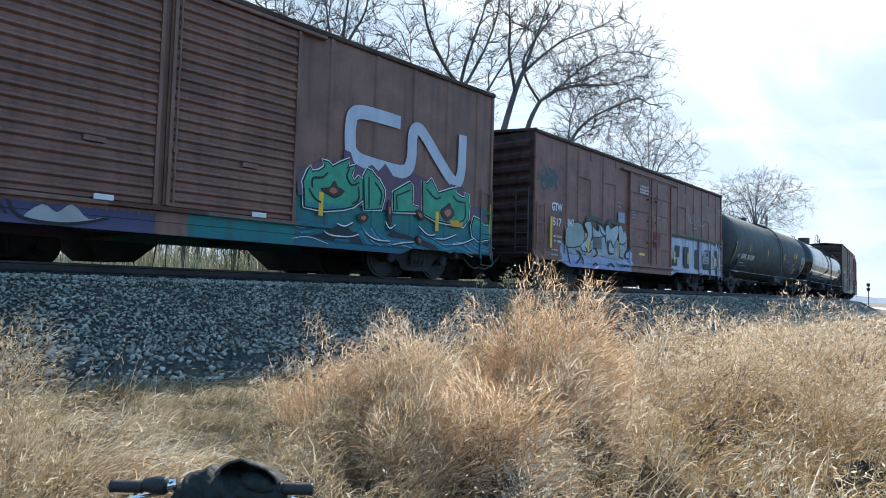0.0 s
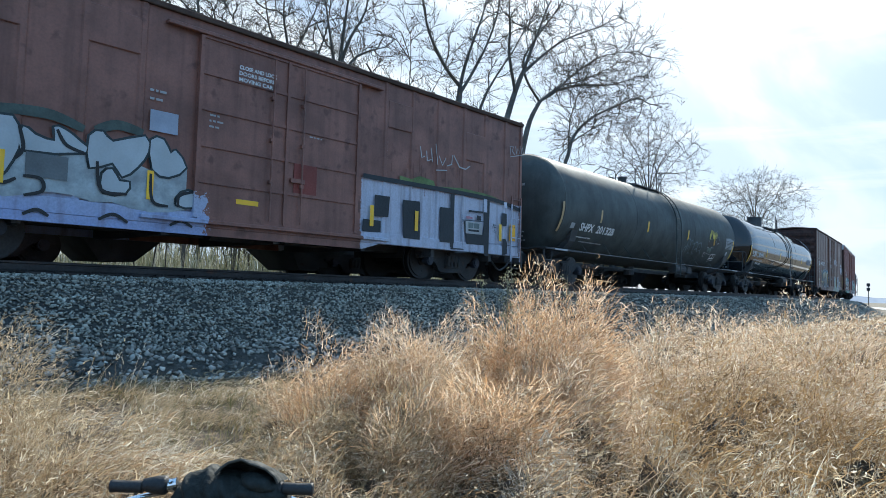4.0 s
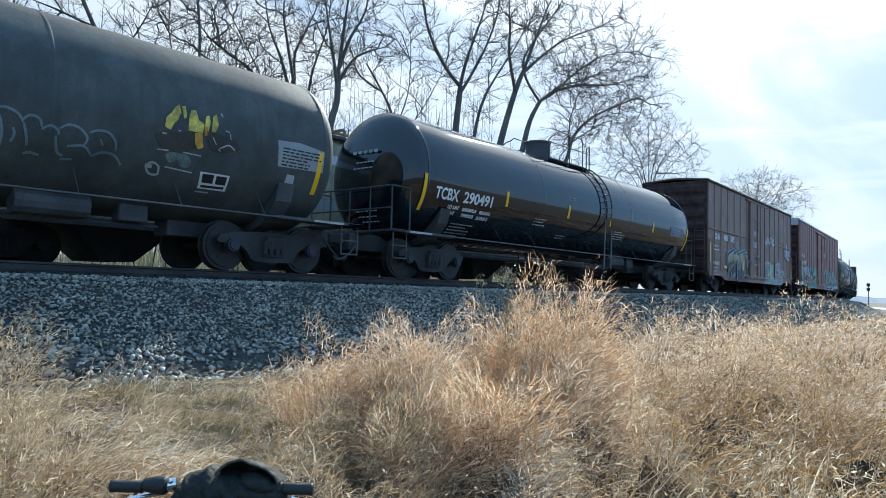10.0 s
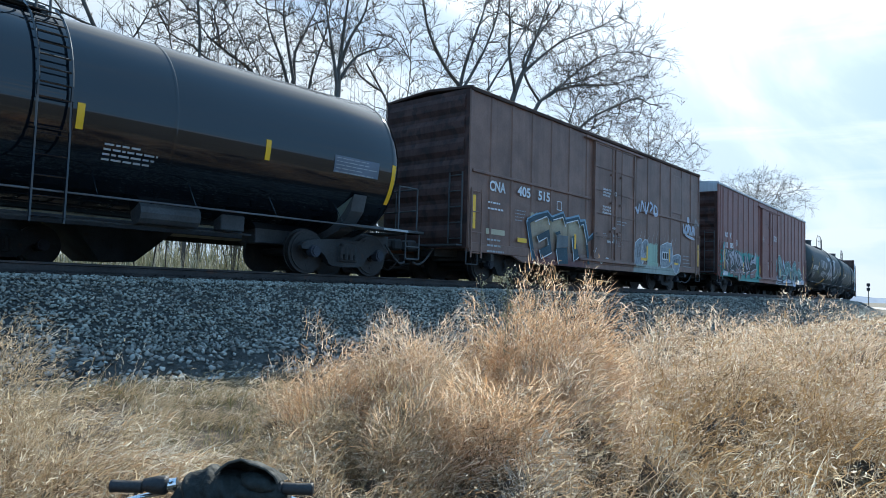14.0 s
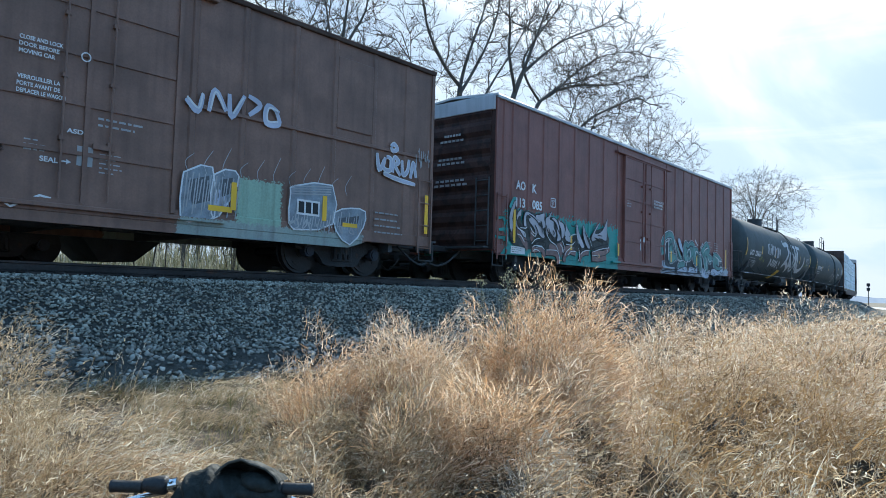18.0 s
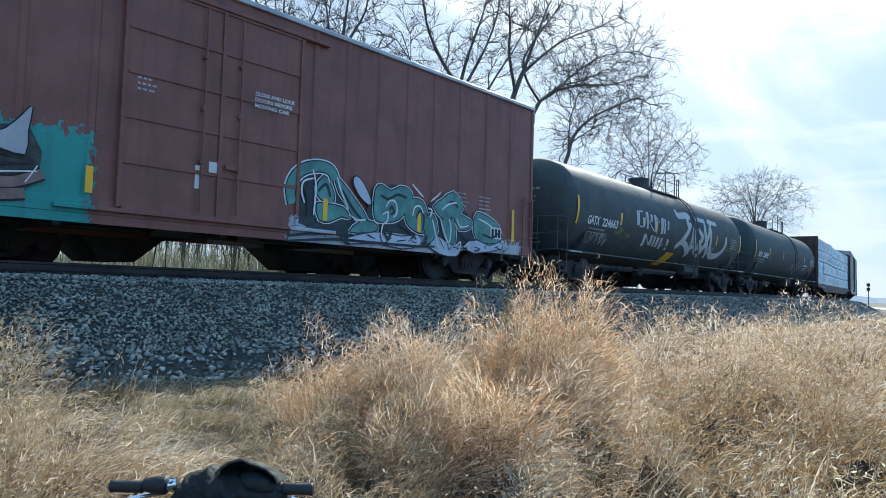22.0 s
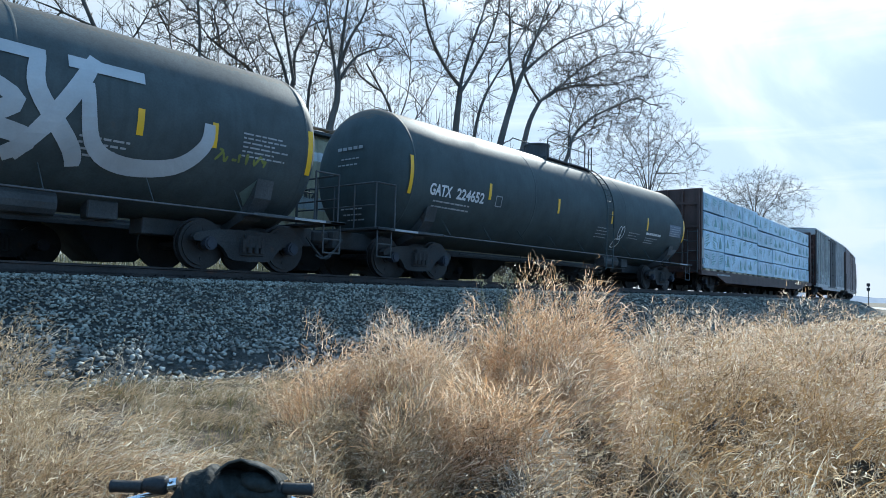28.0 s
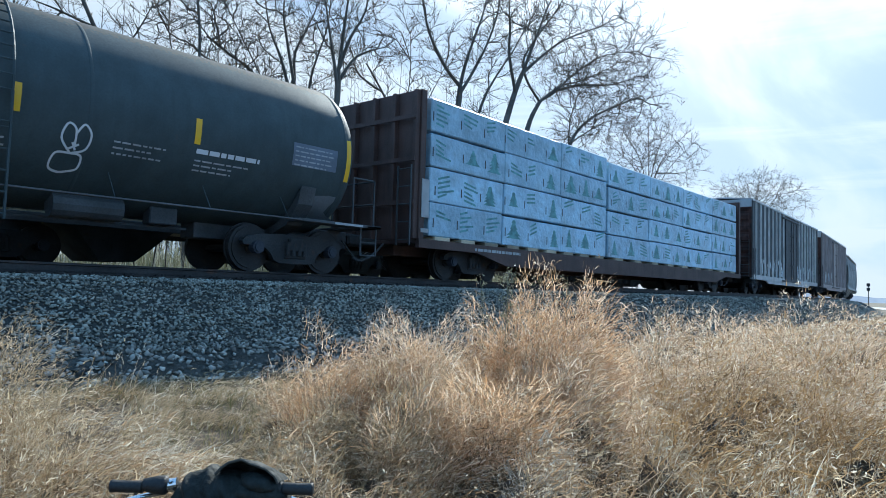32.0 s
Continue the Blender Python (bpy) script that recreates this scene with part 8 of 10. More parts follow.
def make_ballast():
    sec = [(TOE - 0.5, -1.56), (TOE, -1.47), (-3.1, -0.88), (-2.05, -0.3), (-1.7, -0.23), (0, -0.21), (2.5, -0.25), (TRACK_TWO, -0.21), (6.7, -0.25), (8.6, -1.3), (9.2, -1.55)]
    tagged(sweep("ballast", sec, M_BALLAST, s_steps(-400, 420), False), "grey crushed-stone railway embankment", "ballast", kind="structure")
    r = np.random.default_rng(5)
    heaps = (("ballast_stones", M_STONE, "loose grey crushed rock on the embankment's slope", (
                 (18500, -1.0, 14.0, -3.7, -1.55, 0.048), (9000, 14.0, 34.0, TOE - 0.3, -1.5, 0.07), (2600, -2, 20, -1.5, 1.4, 0.06), (5000, 34, 80, -4.4, -1.5, 0.11))),
             ("spilled_stones", M_TOE_STONE, "larger pale rocks rolled down to the embankment's foot", (
                 (900, -1.0, 15.0, -3.75, -3.3, 0.065), (2900, -1.0, 15.0, TOE - 0.55, -3.55, 0.08), (900, 0.0, 13.0, TOE - 1.6, TOE - 0.3, 0.065))))
    for name, m, label, beds in heaps:
        k, vs, fs = 0, [], []
        for bed in beds:
            v, f = stones(r, *bed)
            vs.append(v); fs.append(f + k); k += len(v)
        tagged(big_mesh(name, np.concatenate(vs), np.concatenate(fs), m), label, "ballast stones", kind="stuff")


def make_track(off, label, ties):
    tr = tagged(new("railway_track"), label, "railway track", kind="structure")
    prof = [(-0.075, -0.17), (-0.075, -0.155), (-0.012, -0.13), (-0.012, -0.045), (-0.036, -0.035), (-0.036, -0.004), (-0.03, 0.0), (0.03, 0.0), (0.036, -0.004), (0.036, -0.035), (0.012, -0.045), (0.012, -0.13), (0.075, -0.155), (0.075, -0.17), (-0.075, -0.17)]
    for y in (-0.755, 0.755):
        r = sweep("rail", [(off + y + a, z) for a, z in prof], M_RAIL, s_steps(-300, 420))
        r.parent = tr
    bm = bmesh.new()
    box(bm, -0.115, 0.115, -1.3, 1.3, -0.34, -0.165, 0.012)
    me = bpy.data.meshes.new("tie")
    bm.to_mesh(me); bm.free()
    me.materials.append(M_TIE)
    bm = bmesh.new()
    for y in (-0.755, 0.755):
        box(bm, -0.09, 0.09, y - 0.17, y + 0.17, -0.166, -0.15)
        for dx in (-0.05, 0.05):
            for dy in (-0.1, 0.1):
                box(bm, dx - 0.012, dx + 0.012, y + dy - 0.012, y + dy + 0.012, -0.15, -0.125)
    mp = bpy.data.meshes.new("tie_plate")
    bm.to_mesh(mp); bm.free()
    mp.materials.append(M_RAIL)
    for k in range(ties):
        s = -6.0 + 0.53 * k
        p, th = on_track(s, off)
        t = new("tie", me)
        t.parent = tr
        t.matrix_basis = Matrix.Translation(p) @ Matrix.Rotation(th + random.uniform(-0.012, 0.012), 4, "Z")
        if k % 1 == 0 and off == 0 and k < 70:
            q = new("tie_plate", mp)
            q.parent = t


make_ground()
make_ballast()
make_track(0.0, "main track of dark rails on timber ties", 130)
make_track(TRACK_TWO, "second track of dark rails on timber ties", 70)


# ---- standing cars on the second track ----
def parked():
    cream = mat("cream_hopper_paint", (0.36, 0.33, 0.22), 0.7, var=0.2, streak=0.5, bump=0.1, stain=(0.2, 0.14, 0.08), zones=(
        (-9, 9, 3.32, 3.62, (0.6, 0.62, 0.62), (0.62, 0.64, 0.64), 0.02), (-9, 9, 1.9, 2.28, (0.32, 0.36, 0.36), (0.34, 0.38, 0.38), 0.04)))
    rusty = mat("rusty_running_board", (0.2, 0.15, 0.11), 0.8, var=0.3, stain=(0.16, 0.07, 0.035))
    for i, mid in enumerate((9.35, -4.75, 23.45, -18.8, 37.5, 51.6, 65.7, 79.8)):
        car, _ = hopper("covered_hopper", "cream two-bay covered hopper standing on the second track", mid - 6.4, mid + 6.4, cream, 4.42, False, None, rusty,
                        "standing hopper cars", False, [-2.3, 3.4], 4.9, 3)
        p, th = on_track(mid, TRACK_TWO)
        car.matrix_basis = Matrix.Translation(p) @ Matrix.Rotation(th, 4, "Z")
        sk = Skin(1.545, lift=0.01)
        m_dk = mat("faded_dark_spray", (0.06, 0.055, 0.05), 0.7, var=0.3)
        scribble(car, 0, sk, -4.2, -2.2, 2.3, 2.75, 6, m_dk, 0.06, 140 + i, "faded dark tag", 0.004)
        scribble(car, 0, sk, 0.5, 3.0, 2.2, 2.9, 7, m_dk, 0.05, 150 + i, "faded dark tag", 0.004)
        bars("stencil", -3.2, 2.35, 0.9, 1, 0.2, 0.2, sk, m_dk, car, 160 + i)


parked()


# ---- bare trees behind the tracks ----
M_BARK = mat("grey_bark", (0.125, 0.112, 0.098), 0.9, var=0.35, fine=18, broad=1.2, bump=0.6, streak=0.2)
M_TWIG = mat("dark_twigs", (0.105, 0.092, 0.078), 0.9, var=0.3, island=0.35, bump=0)
M_BUD = blade_mat("withered_leaves", [(0.09, 0.06, 0.035), (0.16, 0.1, 0.05), (0.22, 0.15, 0.08)], 0.3)


class Wood:
    """Gathers tapered tubes into one mesh."""

    def __init__(self):
        self.v, self.f = [], []

    def tube(self, pts, r0, r1, sides):
        k0 = len(self.v)
        n = len(pts)
        d0 = (pts[-1] - pts[0]).normalized()
        u = d0.cross(Vector((0.31, 0.87, 0.38))).normalized()
        w = d0.cross(u)
        cs = [(math.cos(6.2832 * k / sides), math.sin(6.2832 * k / sides)) for k in range(sides)]
        for i, p in enumerate(pts):
            r = r0 + (r1 - r0) * i / (n - 1)
            for c, s in cs:
                self.v.append(p + u * (c * r) + w * (s * r))
        for i in range(n - 1):
            for k in range(sides):
                a, b = k0 + i * sides + k, k0 + i * sides + (k + 1) % sides
                self.f.append((a, b, b + sides, a + sides))


def ramify(rn, skeleton, goals, wood, twigs, tips, twig_len, fine):
    """Branches reach from the limbs to the goal points, each from the nearest wood that stands already."""
    P = np.zeros((len(skeleton) + 2 * len(goals), 3))
    D = np.zeros_like(P)
    par = np.full(len(P), -1)
    m = len(skeleton)
    P[:m] = [tuple(q[0]) for q in skeleton]
    D[:m] = [tuple(q[1]) for q in skeleton]
    g = np.array([tuple(q) for q in goals])
    near = np.array([((P[:m] - q) ** 2).sum(1).min() for q in g])
    for q in g[np.argsort(near)]:
        to = q - P[:m]
        dist = np.sqrt((to ** 2).sum(1)) + 1e-6
        i = int((dist * (1.75 - (to * D[:m]).sum(1) / dist)).argmin())
        ln = float(dist[i])
        if ln < 0.1:
            continue
        aim = to[i] / ln
        P[m] = P[i] + (aim * 0.62 + D[i] * 0.38) * ln * 0.52 + np.array([rn.uniform(-1, 1), rn.uniform(-1, 1), rn.uniform(-1, 1)]) * ln * 0.03
        P[m + 1] = q
        for k, o in ((m, i), (m + 1, m)):
            e = P[k] - P[o]
            D[k] = e / max(1e-6, np.linalg.norm(e))
            par[k] = o
        m += 2
    load = np.ones(m)
    for i in range(m - 1, -1, -1):
        if par[i] >= 0:
            load[par[i]] += load[i]
    for i in range(m):
        j = par[i]
        if j < 0:
            continue
        a, b = Vector(P[j]), Vector(P[i])
        r0 = fine * load[i] ** 0.45
        (wood if r0 > 0.03 else twigs).tube([a, b], r0 * (1.1 if par[j] >= 0 else 1.0), fine * max(1.0, load[i] - 1) ** 0.42, 4 if r0 > 0.02 else 3)
        d = (b - a).normalized()
        for k in range(3 if load[i] < 5 else 1):
            e = (d * 1.7 + Vector((rn.uniform(-1, 1), rn.uniform(-1, 1), rn.uniform(-0.5, 1.15)))).normalized()
            ln = twig_len * rn.uniform(0.4, 1.2)
            s_ = a.lerp(b, rn.uniform(0.3, 1.0))
            c1 = s_ + e * ln * 0.5
            c2 = s_ + e * ln + Vector((rn.uniform(-1, 1), rn.uniform(-1, 1), rn.uniform(-1, 0.8))) * ln * 0.12
            twigs.tube([s_, c1, c2], fine * 0.85, fine * 0.5, 3)
            side = (e + Vector((rn.uniform(-1, 1), rn.uniform(-1, 1), rn.uniform(-0.7, 1))) * 0.7).normalized()
            twigs.tube([c1, c1 + side * ln * 0.45], fine * 0.65, fine * 0.4, 3)
            tips.append((c2, e))
            tips.append((c1 + side * ln * 0.45, e))


def bare_tree(limbs, y, seed, thick, dense, label, leafy=0.0, lean_y=0.25):
    rn = random.Random(seed)
    foot = Vector((limbs[0][0][0], y, 0))
    tree = tagged(new("bare_tree"), label, "tree", "bare trees behind the tracks")
    base = Vector((foot.x + rn.uniform(-0.3, 0.3), y, ground_z(foot.x, y) - 0.05))
    tree.location = base
    wood, twigs, tips = Wood(), Wood(), []
    bones, goals = [], []
    for li, limb in enumerate(limbs):
        drift = 0.0 if li == 0 else rn.uniform(-lean_y, lean_y)
        pts = [Vector((x, y + drift * k * 1.2 + (rn.uniform(-0.1, 0.1) if k else 0), z)) - base for k, (x, z) in enumerate(limb)]
        if li == 0:
            pts.insert(0, Vector((0, 0, 0)))
        pts = [Vector(q) for q in curve_pts([tuple(p) for p in pts], False, 3)]
        total = sum((b - a).length for a, b in zip(pts, pts[1:]))
        if li == 0:
            r0, r1 = thick, thick * 0.55
        else:
            r0, r1 = thick * 0.46, max(0.012, thick * 0.09)
        wood.tube(pts, r0, r1, 8 if li == 0 else 6)
        for i, (a, b) in enumerate(zip(pts, pts[1:])):
            if li or i > len(pts) * 0.45:
                bones += [(a.lerp(b, k / 4), (b - a).normalized()) for k in range(4)]
        if li == 0 and len(limbs) > 3:
            continue
        reach = min(2.2, 0.13 * total + 0.55)
        for k in range(int(dense * total)):
            f = 0.15 + 0.9 * rn.random() ** 0.75
            x = min(1.0, f) * (len(pts) - 1)
            i = min(len(pts) - 2, int(x))
            c = pts[i].lerp(pts[i + 1], x - i)
            d = (pts[i + 1] - pts[i]).normalized()
            goals.append(c + d * rn.uniform(0, 1.3) * reach * f + Vector((rn.gauss(0, 1), rn.gauss(0, 0.6), rn.gauss(0.18, 0.85))) * reach * 0.62 * (0.5 + 0.6 * f))
    ramify(rn, bones, goals, wood, twigs, tips, 0.66, 0.0084)
    link_mesh("trunk", wood.v, wood.f, M_BARK, tree, "", True)
    link_mesh("crown", twigs.v, twigs.f, M_TWIG, tree, "open crown of fine bare twigs")
    if leafy:
        vs, fs = [], []
        for p, d in tips:
            if rn.random() < leafy:
                k = len(vs)
                s = rn.uniform(0.03, 0.07)
                a = Vector((rn.uniform(-1, 1), rn.uniform(-1, 1), rn.uniform(-1, 1))).normalized() * s
                b = a.cross(Vector((rn.uniform(-1, 1), rn.uniform(-1, 1), rn.uniform(-1, 1)))).normalized() * s * 0.6
                vs += [p, p + a + b, p + a * 2, p + a - b]
                fs.append((k, k + 1, k + 2, k + 3))
        link_mesh("withered_leaves", vs, fs, M_BUD, tree, "few withered leaves left on the twigs")
    return tree


def round_tree(x, y, cz, rx, rz, thick, count, limbs, twig_len, fine, label, seed):
    """A tree grown in the open: limbs fan up and out from the trunk into a dome of twigs, centred at height cz."""
    rn = random.Random(seed)
    base = Vector((x, y, ground_z(x, y) - 0.05))
    tree = tagged(new("bare_tree"), label, "tree", "bare trees behind the tracks")
    tree.location = base
    wood, twigs, tips, bones, goals = Wood(), Wood(), [], [], []
    mid = cz - base.z
    fork = mid - rz * 1.15
    wood.tube([Vector((0, 0, 0)), Vector((0.02 * rx, 0, fork * 0.6)), Vector((0, 0, mid - 0.2 * rz))], thick, thick * 0.4, 8)
    for k in range(limbs):
        a = 6.2832 * (k + rn.uniform(-0.3, 0.3)) / limbs
        out = rn.uniform(0.25, 0.92)
        tip = Vector((math.cos(a) * out * rx, math.sin(a) * out * rx, mid + rz * 0.9 * math.sqrt(1 - out * out) * rn.uniform(0.8, 1.0) - 0.25 * rz * out))
        s0 = Vector((0, 0, fork + rn.uniform(0, 0.55) * rz))
        bend = s0.lerp(tip, 0.5) + Vector((-math.cos(a) * 0.1 * rx, -math.sin(a) * 0.1 * rx, 0.1 * rz))
        pts = [Vector(q) for q in curve_pts([tuple(s0), tuple(bend), tuple(tip)], False, 5)]
        wood.tube(pts, thick * 0.42, fine * 2, 5)
        for p, q in zip(pts, pts[1:]):
            bones += [(p.lerp(q, m / 3), (q - p).normalized()) for m in range(3)]
    for k in range(count):
        u = Vector((rn.gauss(0, 1), rn.gauss(0, 1), rn.gauss(0.15, 1))).normalized() * rn.random() ** 0.45 * rn.uniform(0.88, 1.08)
        goals.append(Vector((u.x * rx, u.y * rx, mid + u.z * rz)))
    ramify(rn, bones, goals, wood, twigs, tips, twig_len, fine)
    link_mesh("trunk", wood.v, wood.f, M_BARK, tree, "", True)
    link_mesh("crown", twigs.v, twigs.f, M_TWIG, tree, "open crown of fine bare twigs")
    return tree


def trees():
    rows = [
    ("a", 22.5, [
        [(25.6, 4.6), (25.6, 7.2), (26.0, 10.0)],
        [(26.0, 10.0), (24.9, 10.7), (23.8, 12.1), (23.4, 13.6), (23.1, 15.4)],
        [(26.0, 10.0), (26.3, 11.1), (26.8, 12.7), (27.4, 14.4), (27.9, 16.7)],
        [(26.0, 9.7), (26.6, 10.2), (27.8, 11.9), (28.9, 13.6), (29.9, 15.5), (30.1, 17.5)],
        [(27.0, 5.9), (27.0, 7.7), (27.3, 9.4), (28.1, 10.9), (29.5, 12.8), (30.3, 14.3)],
    ]),
    ("b", 23.0, [
        [(29.5, 5.4), (29.8, 7.2), (30.4, 8.9), (31.4, 11.0), (32.0, 12.3)],
        [(31.4, 11.0), (30.8, 13.0), (31.1, 14.7), (31.2, 16.4), (31.3, 18.4)],
        [(32.0, 12.3), (34.0, 13.9), (36.5, 15.6), (40.7, 17.7), (44.2, 19.6)],
        [(32.0, 12.3), (32.8, 14.2), (33.9, 16.2), (35.4, 19.2)],
    ]),
    ("c", 24.5, [
        [(33.8, 6.1), (34.3, 8.3), (35.1, 10.4), (36.0, 11.8)],
        [(36.0, 11.8), (38.3, 13.1), (40.4, 14.7), (44.6, 17.2), (51.5, 19.5)],
        [(36.0, 11.8), (34.9, 13.0), (34.8, 14.4), (37.1, 16.9), (39.5, 19.6), (40.9, 22.1)],
        [(36.0, 11.8), (39.0, 13.6), (41.9, 14.7), (47.2, 17.3)],
        [(38.3, 13.1), (41.1, 14.1), (45.5, 15.2), (50.6, 17.4)],
    ]),
    ("d", 22.0, [
        [(34.6, 5.7), (35.5, 8.0), (36.2, 9.3), (38.0, 10.7), (40.9, 12.1), (45.0, 13.8)],
        [(35.9, 8.9), (39.1, 10.6), (42.9, 12.0)],
        [(35.5, 8.0), (35.8, 10.0), (37.0, 12.0), (38.3, 13.7)],
    ]),
    ("e", 22.0, [
        [(17.3, 4.4), (17.5, 6.3), (17.8, 7.4), (17.8, 8.7)],
        [(17.8, 8.7), (18.3, 10.1), (18.9, 11.4), (19.1, 13.2)],
        [(17.8, 7.7), (17.5, 9.1), (17.0, 10.4), (16.7, 12.1)],
        [(17.9, 8.3), (19.0, 9.6), (20.9, 10.6)],
        [(17.8, 8.7), (17.9, 10.2), (18.0, 11.6), (18.0, 12.8)],
    ]),
    ("f", 23.5, [
        [(16.6, 4.7), (16.6, 7.0), (16.7, 8.2)],
        [(16.7, 8.2), (16.9, 9.5), (17.7, 10.9), (18.5, 12.7)],
        [(16.6, 7.3), (15.9, 8.8), (15.2, 9.9), (14.7, 11.4)],
        [(17.4, 5.5), (17.3, 7.7), (17.4, 8.9), (17.8, 10.7), (17.8, 12.7)],
        [(16.7, 8.0), (16.2, 9.5), (16.0, 10.9), (16.0, 12.3)],
    ]),
    ("g", 25.0, [
        [(17.3, 4.7), (16.7, 7.3), (15.6, 8.6), (14.7, 9.0), (13.6, 9.5)],
        [(16.7, 7.1), (16.3, 8.4), (15.4, 10.1), (14.8, 11.3)],
        [(16.3, 7.7), (15.0, 7.9), (14.1, 8.3)],
    ]),
    ("h", 26.0, [
        [(10.9, 3.9), (10.6, 6.3), (10.2, 8.0), (9.6, 9.0), (9.1, 10.1)],
        [(10.3, 7.6), (11.2, 9.1), (11.8, 10.6)],
        [(10.2, 8.0), (9.0, 8.2), (7.8, 8.1), (7.0, 7.6)],
        [(9.6, 8.9), (8.4, 9.1), (7.5, 9.2)],
    ]),
    ("k", 24.0, [
        [(12.6, 3.3), (12.6, 5.6), (12.7, 7.3), (12.7, 9.1), (12.5, 10.8)],
        [(12.6, 6.9), (13.2, 8.4), (13.7, 9.8)],
        [(12.7, 6.7), (11.8, 7.5), (11.3, 8.7), (11.2, 9.9)],
    ]),
    ("n", 24.0, [
        [(23.2, 4.7), (23.3, 6.6), (22.6, 8.2), (21.8, 9.3), (21.1, 10.2)],
        [(23.2, 6.9), (24.4, 8.5), (25.3, 10.2), (25.7, 11.2)],
        [(23.0, 7.4), (23.5, 9.2), (23.6, 10.9), (23.3, 12.2)],
    ]),
    ]
    look_ = {"a": (0.25, 14, 0.12), "b": (0.24, 14, 0.12), "c": (0.23, 16, 0.15), "d": (0.13, 16, 0.15), "e": (0.2, 14, 0.12), "f": (0.17, 14, 0.12), "g": (0.11, 16, 0.1), "h": (0.12, 15, 0.1),
             "k": (0.08, 8, 0.2), "n": (0.09, 9, 0.2)}
    for i, (key, y, limbs) in enumerate(rows):
        th, de, lf = look_[key]
        lab = {"c": "tall bare tree leaning with sweeping limbs"}.get(key, "tall bare tree with forking limbs")
        bare_tree(limbs, y, 31 + i, th, de, lab, lf)
    round_tree(55.8, 26.5, 11.4, 4.9, 4.3, 0.12, 950, 12, 0.6, 0.0058, "rounded bare tree with a fine twiggy crown", 51)
    round_tree(188.5, 59.9, 24.5, 15.0, 9.5, 0.3, 1000, 14, 1.9, 0.0135, "distant bare tree with a rounded crown", 52)


trees()


def thicket():
    """Bare brush and saplings along the far side of the tracks."""
    rn = random.Random(77)
    w = Wood()
    for k in range(1350):
        x = rn.uniform(-6, 78)
        y = rn.uniform(23.5, 40) + max(0, x - 30) * 0.22
        h = rn.uniform(4.0, 13.0) * (1.0 if x < 34 else 0.68)
        p = Vector((x, y, -1.0))
        tip = Vector((x + rn.uniform(-1.2, 1.2), y + rn.uniform(-1, 1), -1.0 + h))
        m = p.lerp(tip, 0.5) + Vector((rn.uniform(-0.3, 0.3), 0, 0))
        w.tube([p, m, tip], 0.03, 0.009, 3)
        for j in range(20):
            f = rn.uniform(0.25, 1.0)
            b = p.lerp(m, f * 2) if f < 0.5 else m.lerp(tip, f * 2 - 1)
            e = b + Vector((rn.uniform(-1, 1), rn.uniform(-0.8, 0.8), rn.uniform(0.3, 1.3))) * rn.uniform(0.3, 1.1)
            w.tube([b, e], 0.012, 0.006, 3)
            e2 = b.lerp(e, 0.5) + Vector((rn.uniform(-1, 1), rn.uniform(-0.8, 0.8), rn.uniform(0.0, 1.0))) * 0.4
            w.tube([b.lerp(e, 0.5), e2], 0.008, 0.005, 3)
    tagged(link_mesh("brush", w.v, w.f, M_TWIG), "thicket of bare grey brush behind the tracks", "brush", kind="stuff")


thicket()


def distance():
    """Low wooded rises on the horizon, all the way round."""
    rn = random.Random(3)
    vs, fs = [], []
    n = 220
    for k in range(n):
        a = 6.28319 * k / n
        r = 1500 + 200 * noise.noise((math.cos(a) * 3, math.sin(a) * 3, 1))
        h = 12 + 9 * noise.noise((math.cos(a) * 9, math.sin(a) * 9, 4)) + rn.uniform(-1.2, 1.2)
        c, s = math.cos(a), math.sin(a)
        vs += [(c * r, s * r, -6), (c * (r + 60), s * (r + 60), h), (c * (r + 300), s * (r + 300), h * 0.8), (c * (r + 420), s * (r + 420), -6)]
    for k in range(n):
        for j in range(3):
            a, b = k * 4 + j, ((k + 1) % n) * 4 + j
            fs.append((a, b, b + 1, a + 1))
    # distance haze is mixed into the woods' blue-grey base colour
    m = mat("haze_tinted_woods", (0.24, 0.29, 0.36), 0.95, var=0.15, fine=0.03, broad=0.004, bump=0)
    tagged(link_mesh("backdrop", vs, fs, m), "low rises on the horizon, coloured blue-grey for haze", "hills", kind="structure")


distance()


# ---- dry grass ----
M_STRAW = blade_mat("dry_grass", [(0.108, 0.07, 0.038), (0.243, 0.153, 0.083), (0.378, 0.245, 0.137), (0.468, 0.324, 0.194), (0.54, 0.396, 0.257), (0.63, 0.504, 0.369), (0.855, 0.801, 0.684)], 0.52)
M_PALE = blade_mat("bleached_grass", [(0.12, 0.085, 0.05), (0.3, 0.215, 0.12), (0.45, 0.34, 0.2), (0.56, 0.44, 0.29), (0.88, 0.8, 0.66)], 0.42)
M_SEED = blade_mat("seed_heads", [(0.46, 0.331, 0.202), (0.644, 0.534, 0.368), (0.828, 0.773, 0.644)], 0.5)
M_TUFT = blade_mat("tussock_grass", [(0.2, 0.125, 0.068), (0.4, 0.262, 0.155), (0.54, 0.372, 0.235), (0.68, 0.5, 0.345), (0.85, 0.7, 0.54), (0.97, 0.91, 0.8)], 0.58)
M_AMBER = blade_mat("amber_tussock_grass", [(0.24, 0.135, 0.07), (0.46, 0.275, 0.145), (0.6, 0.385, 0.215), (0.74, 0.52, 0.33), (0.89, 0.71, 0.52), (0.98, 0.91, 0.79)], 0.62)
M_GOLD = blade_mat("golden_grass", [(0.101, 0.057, 0.023), (0.23, 0.133, 0.055), (0.386, 0.239, 0.106), (0.497, 0.331, 0.166), (0.846, 0.736, 0.534)], 0.48)
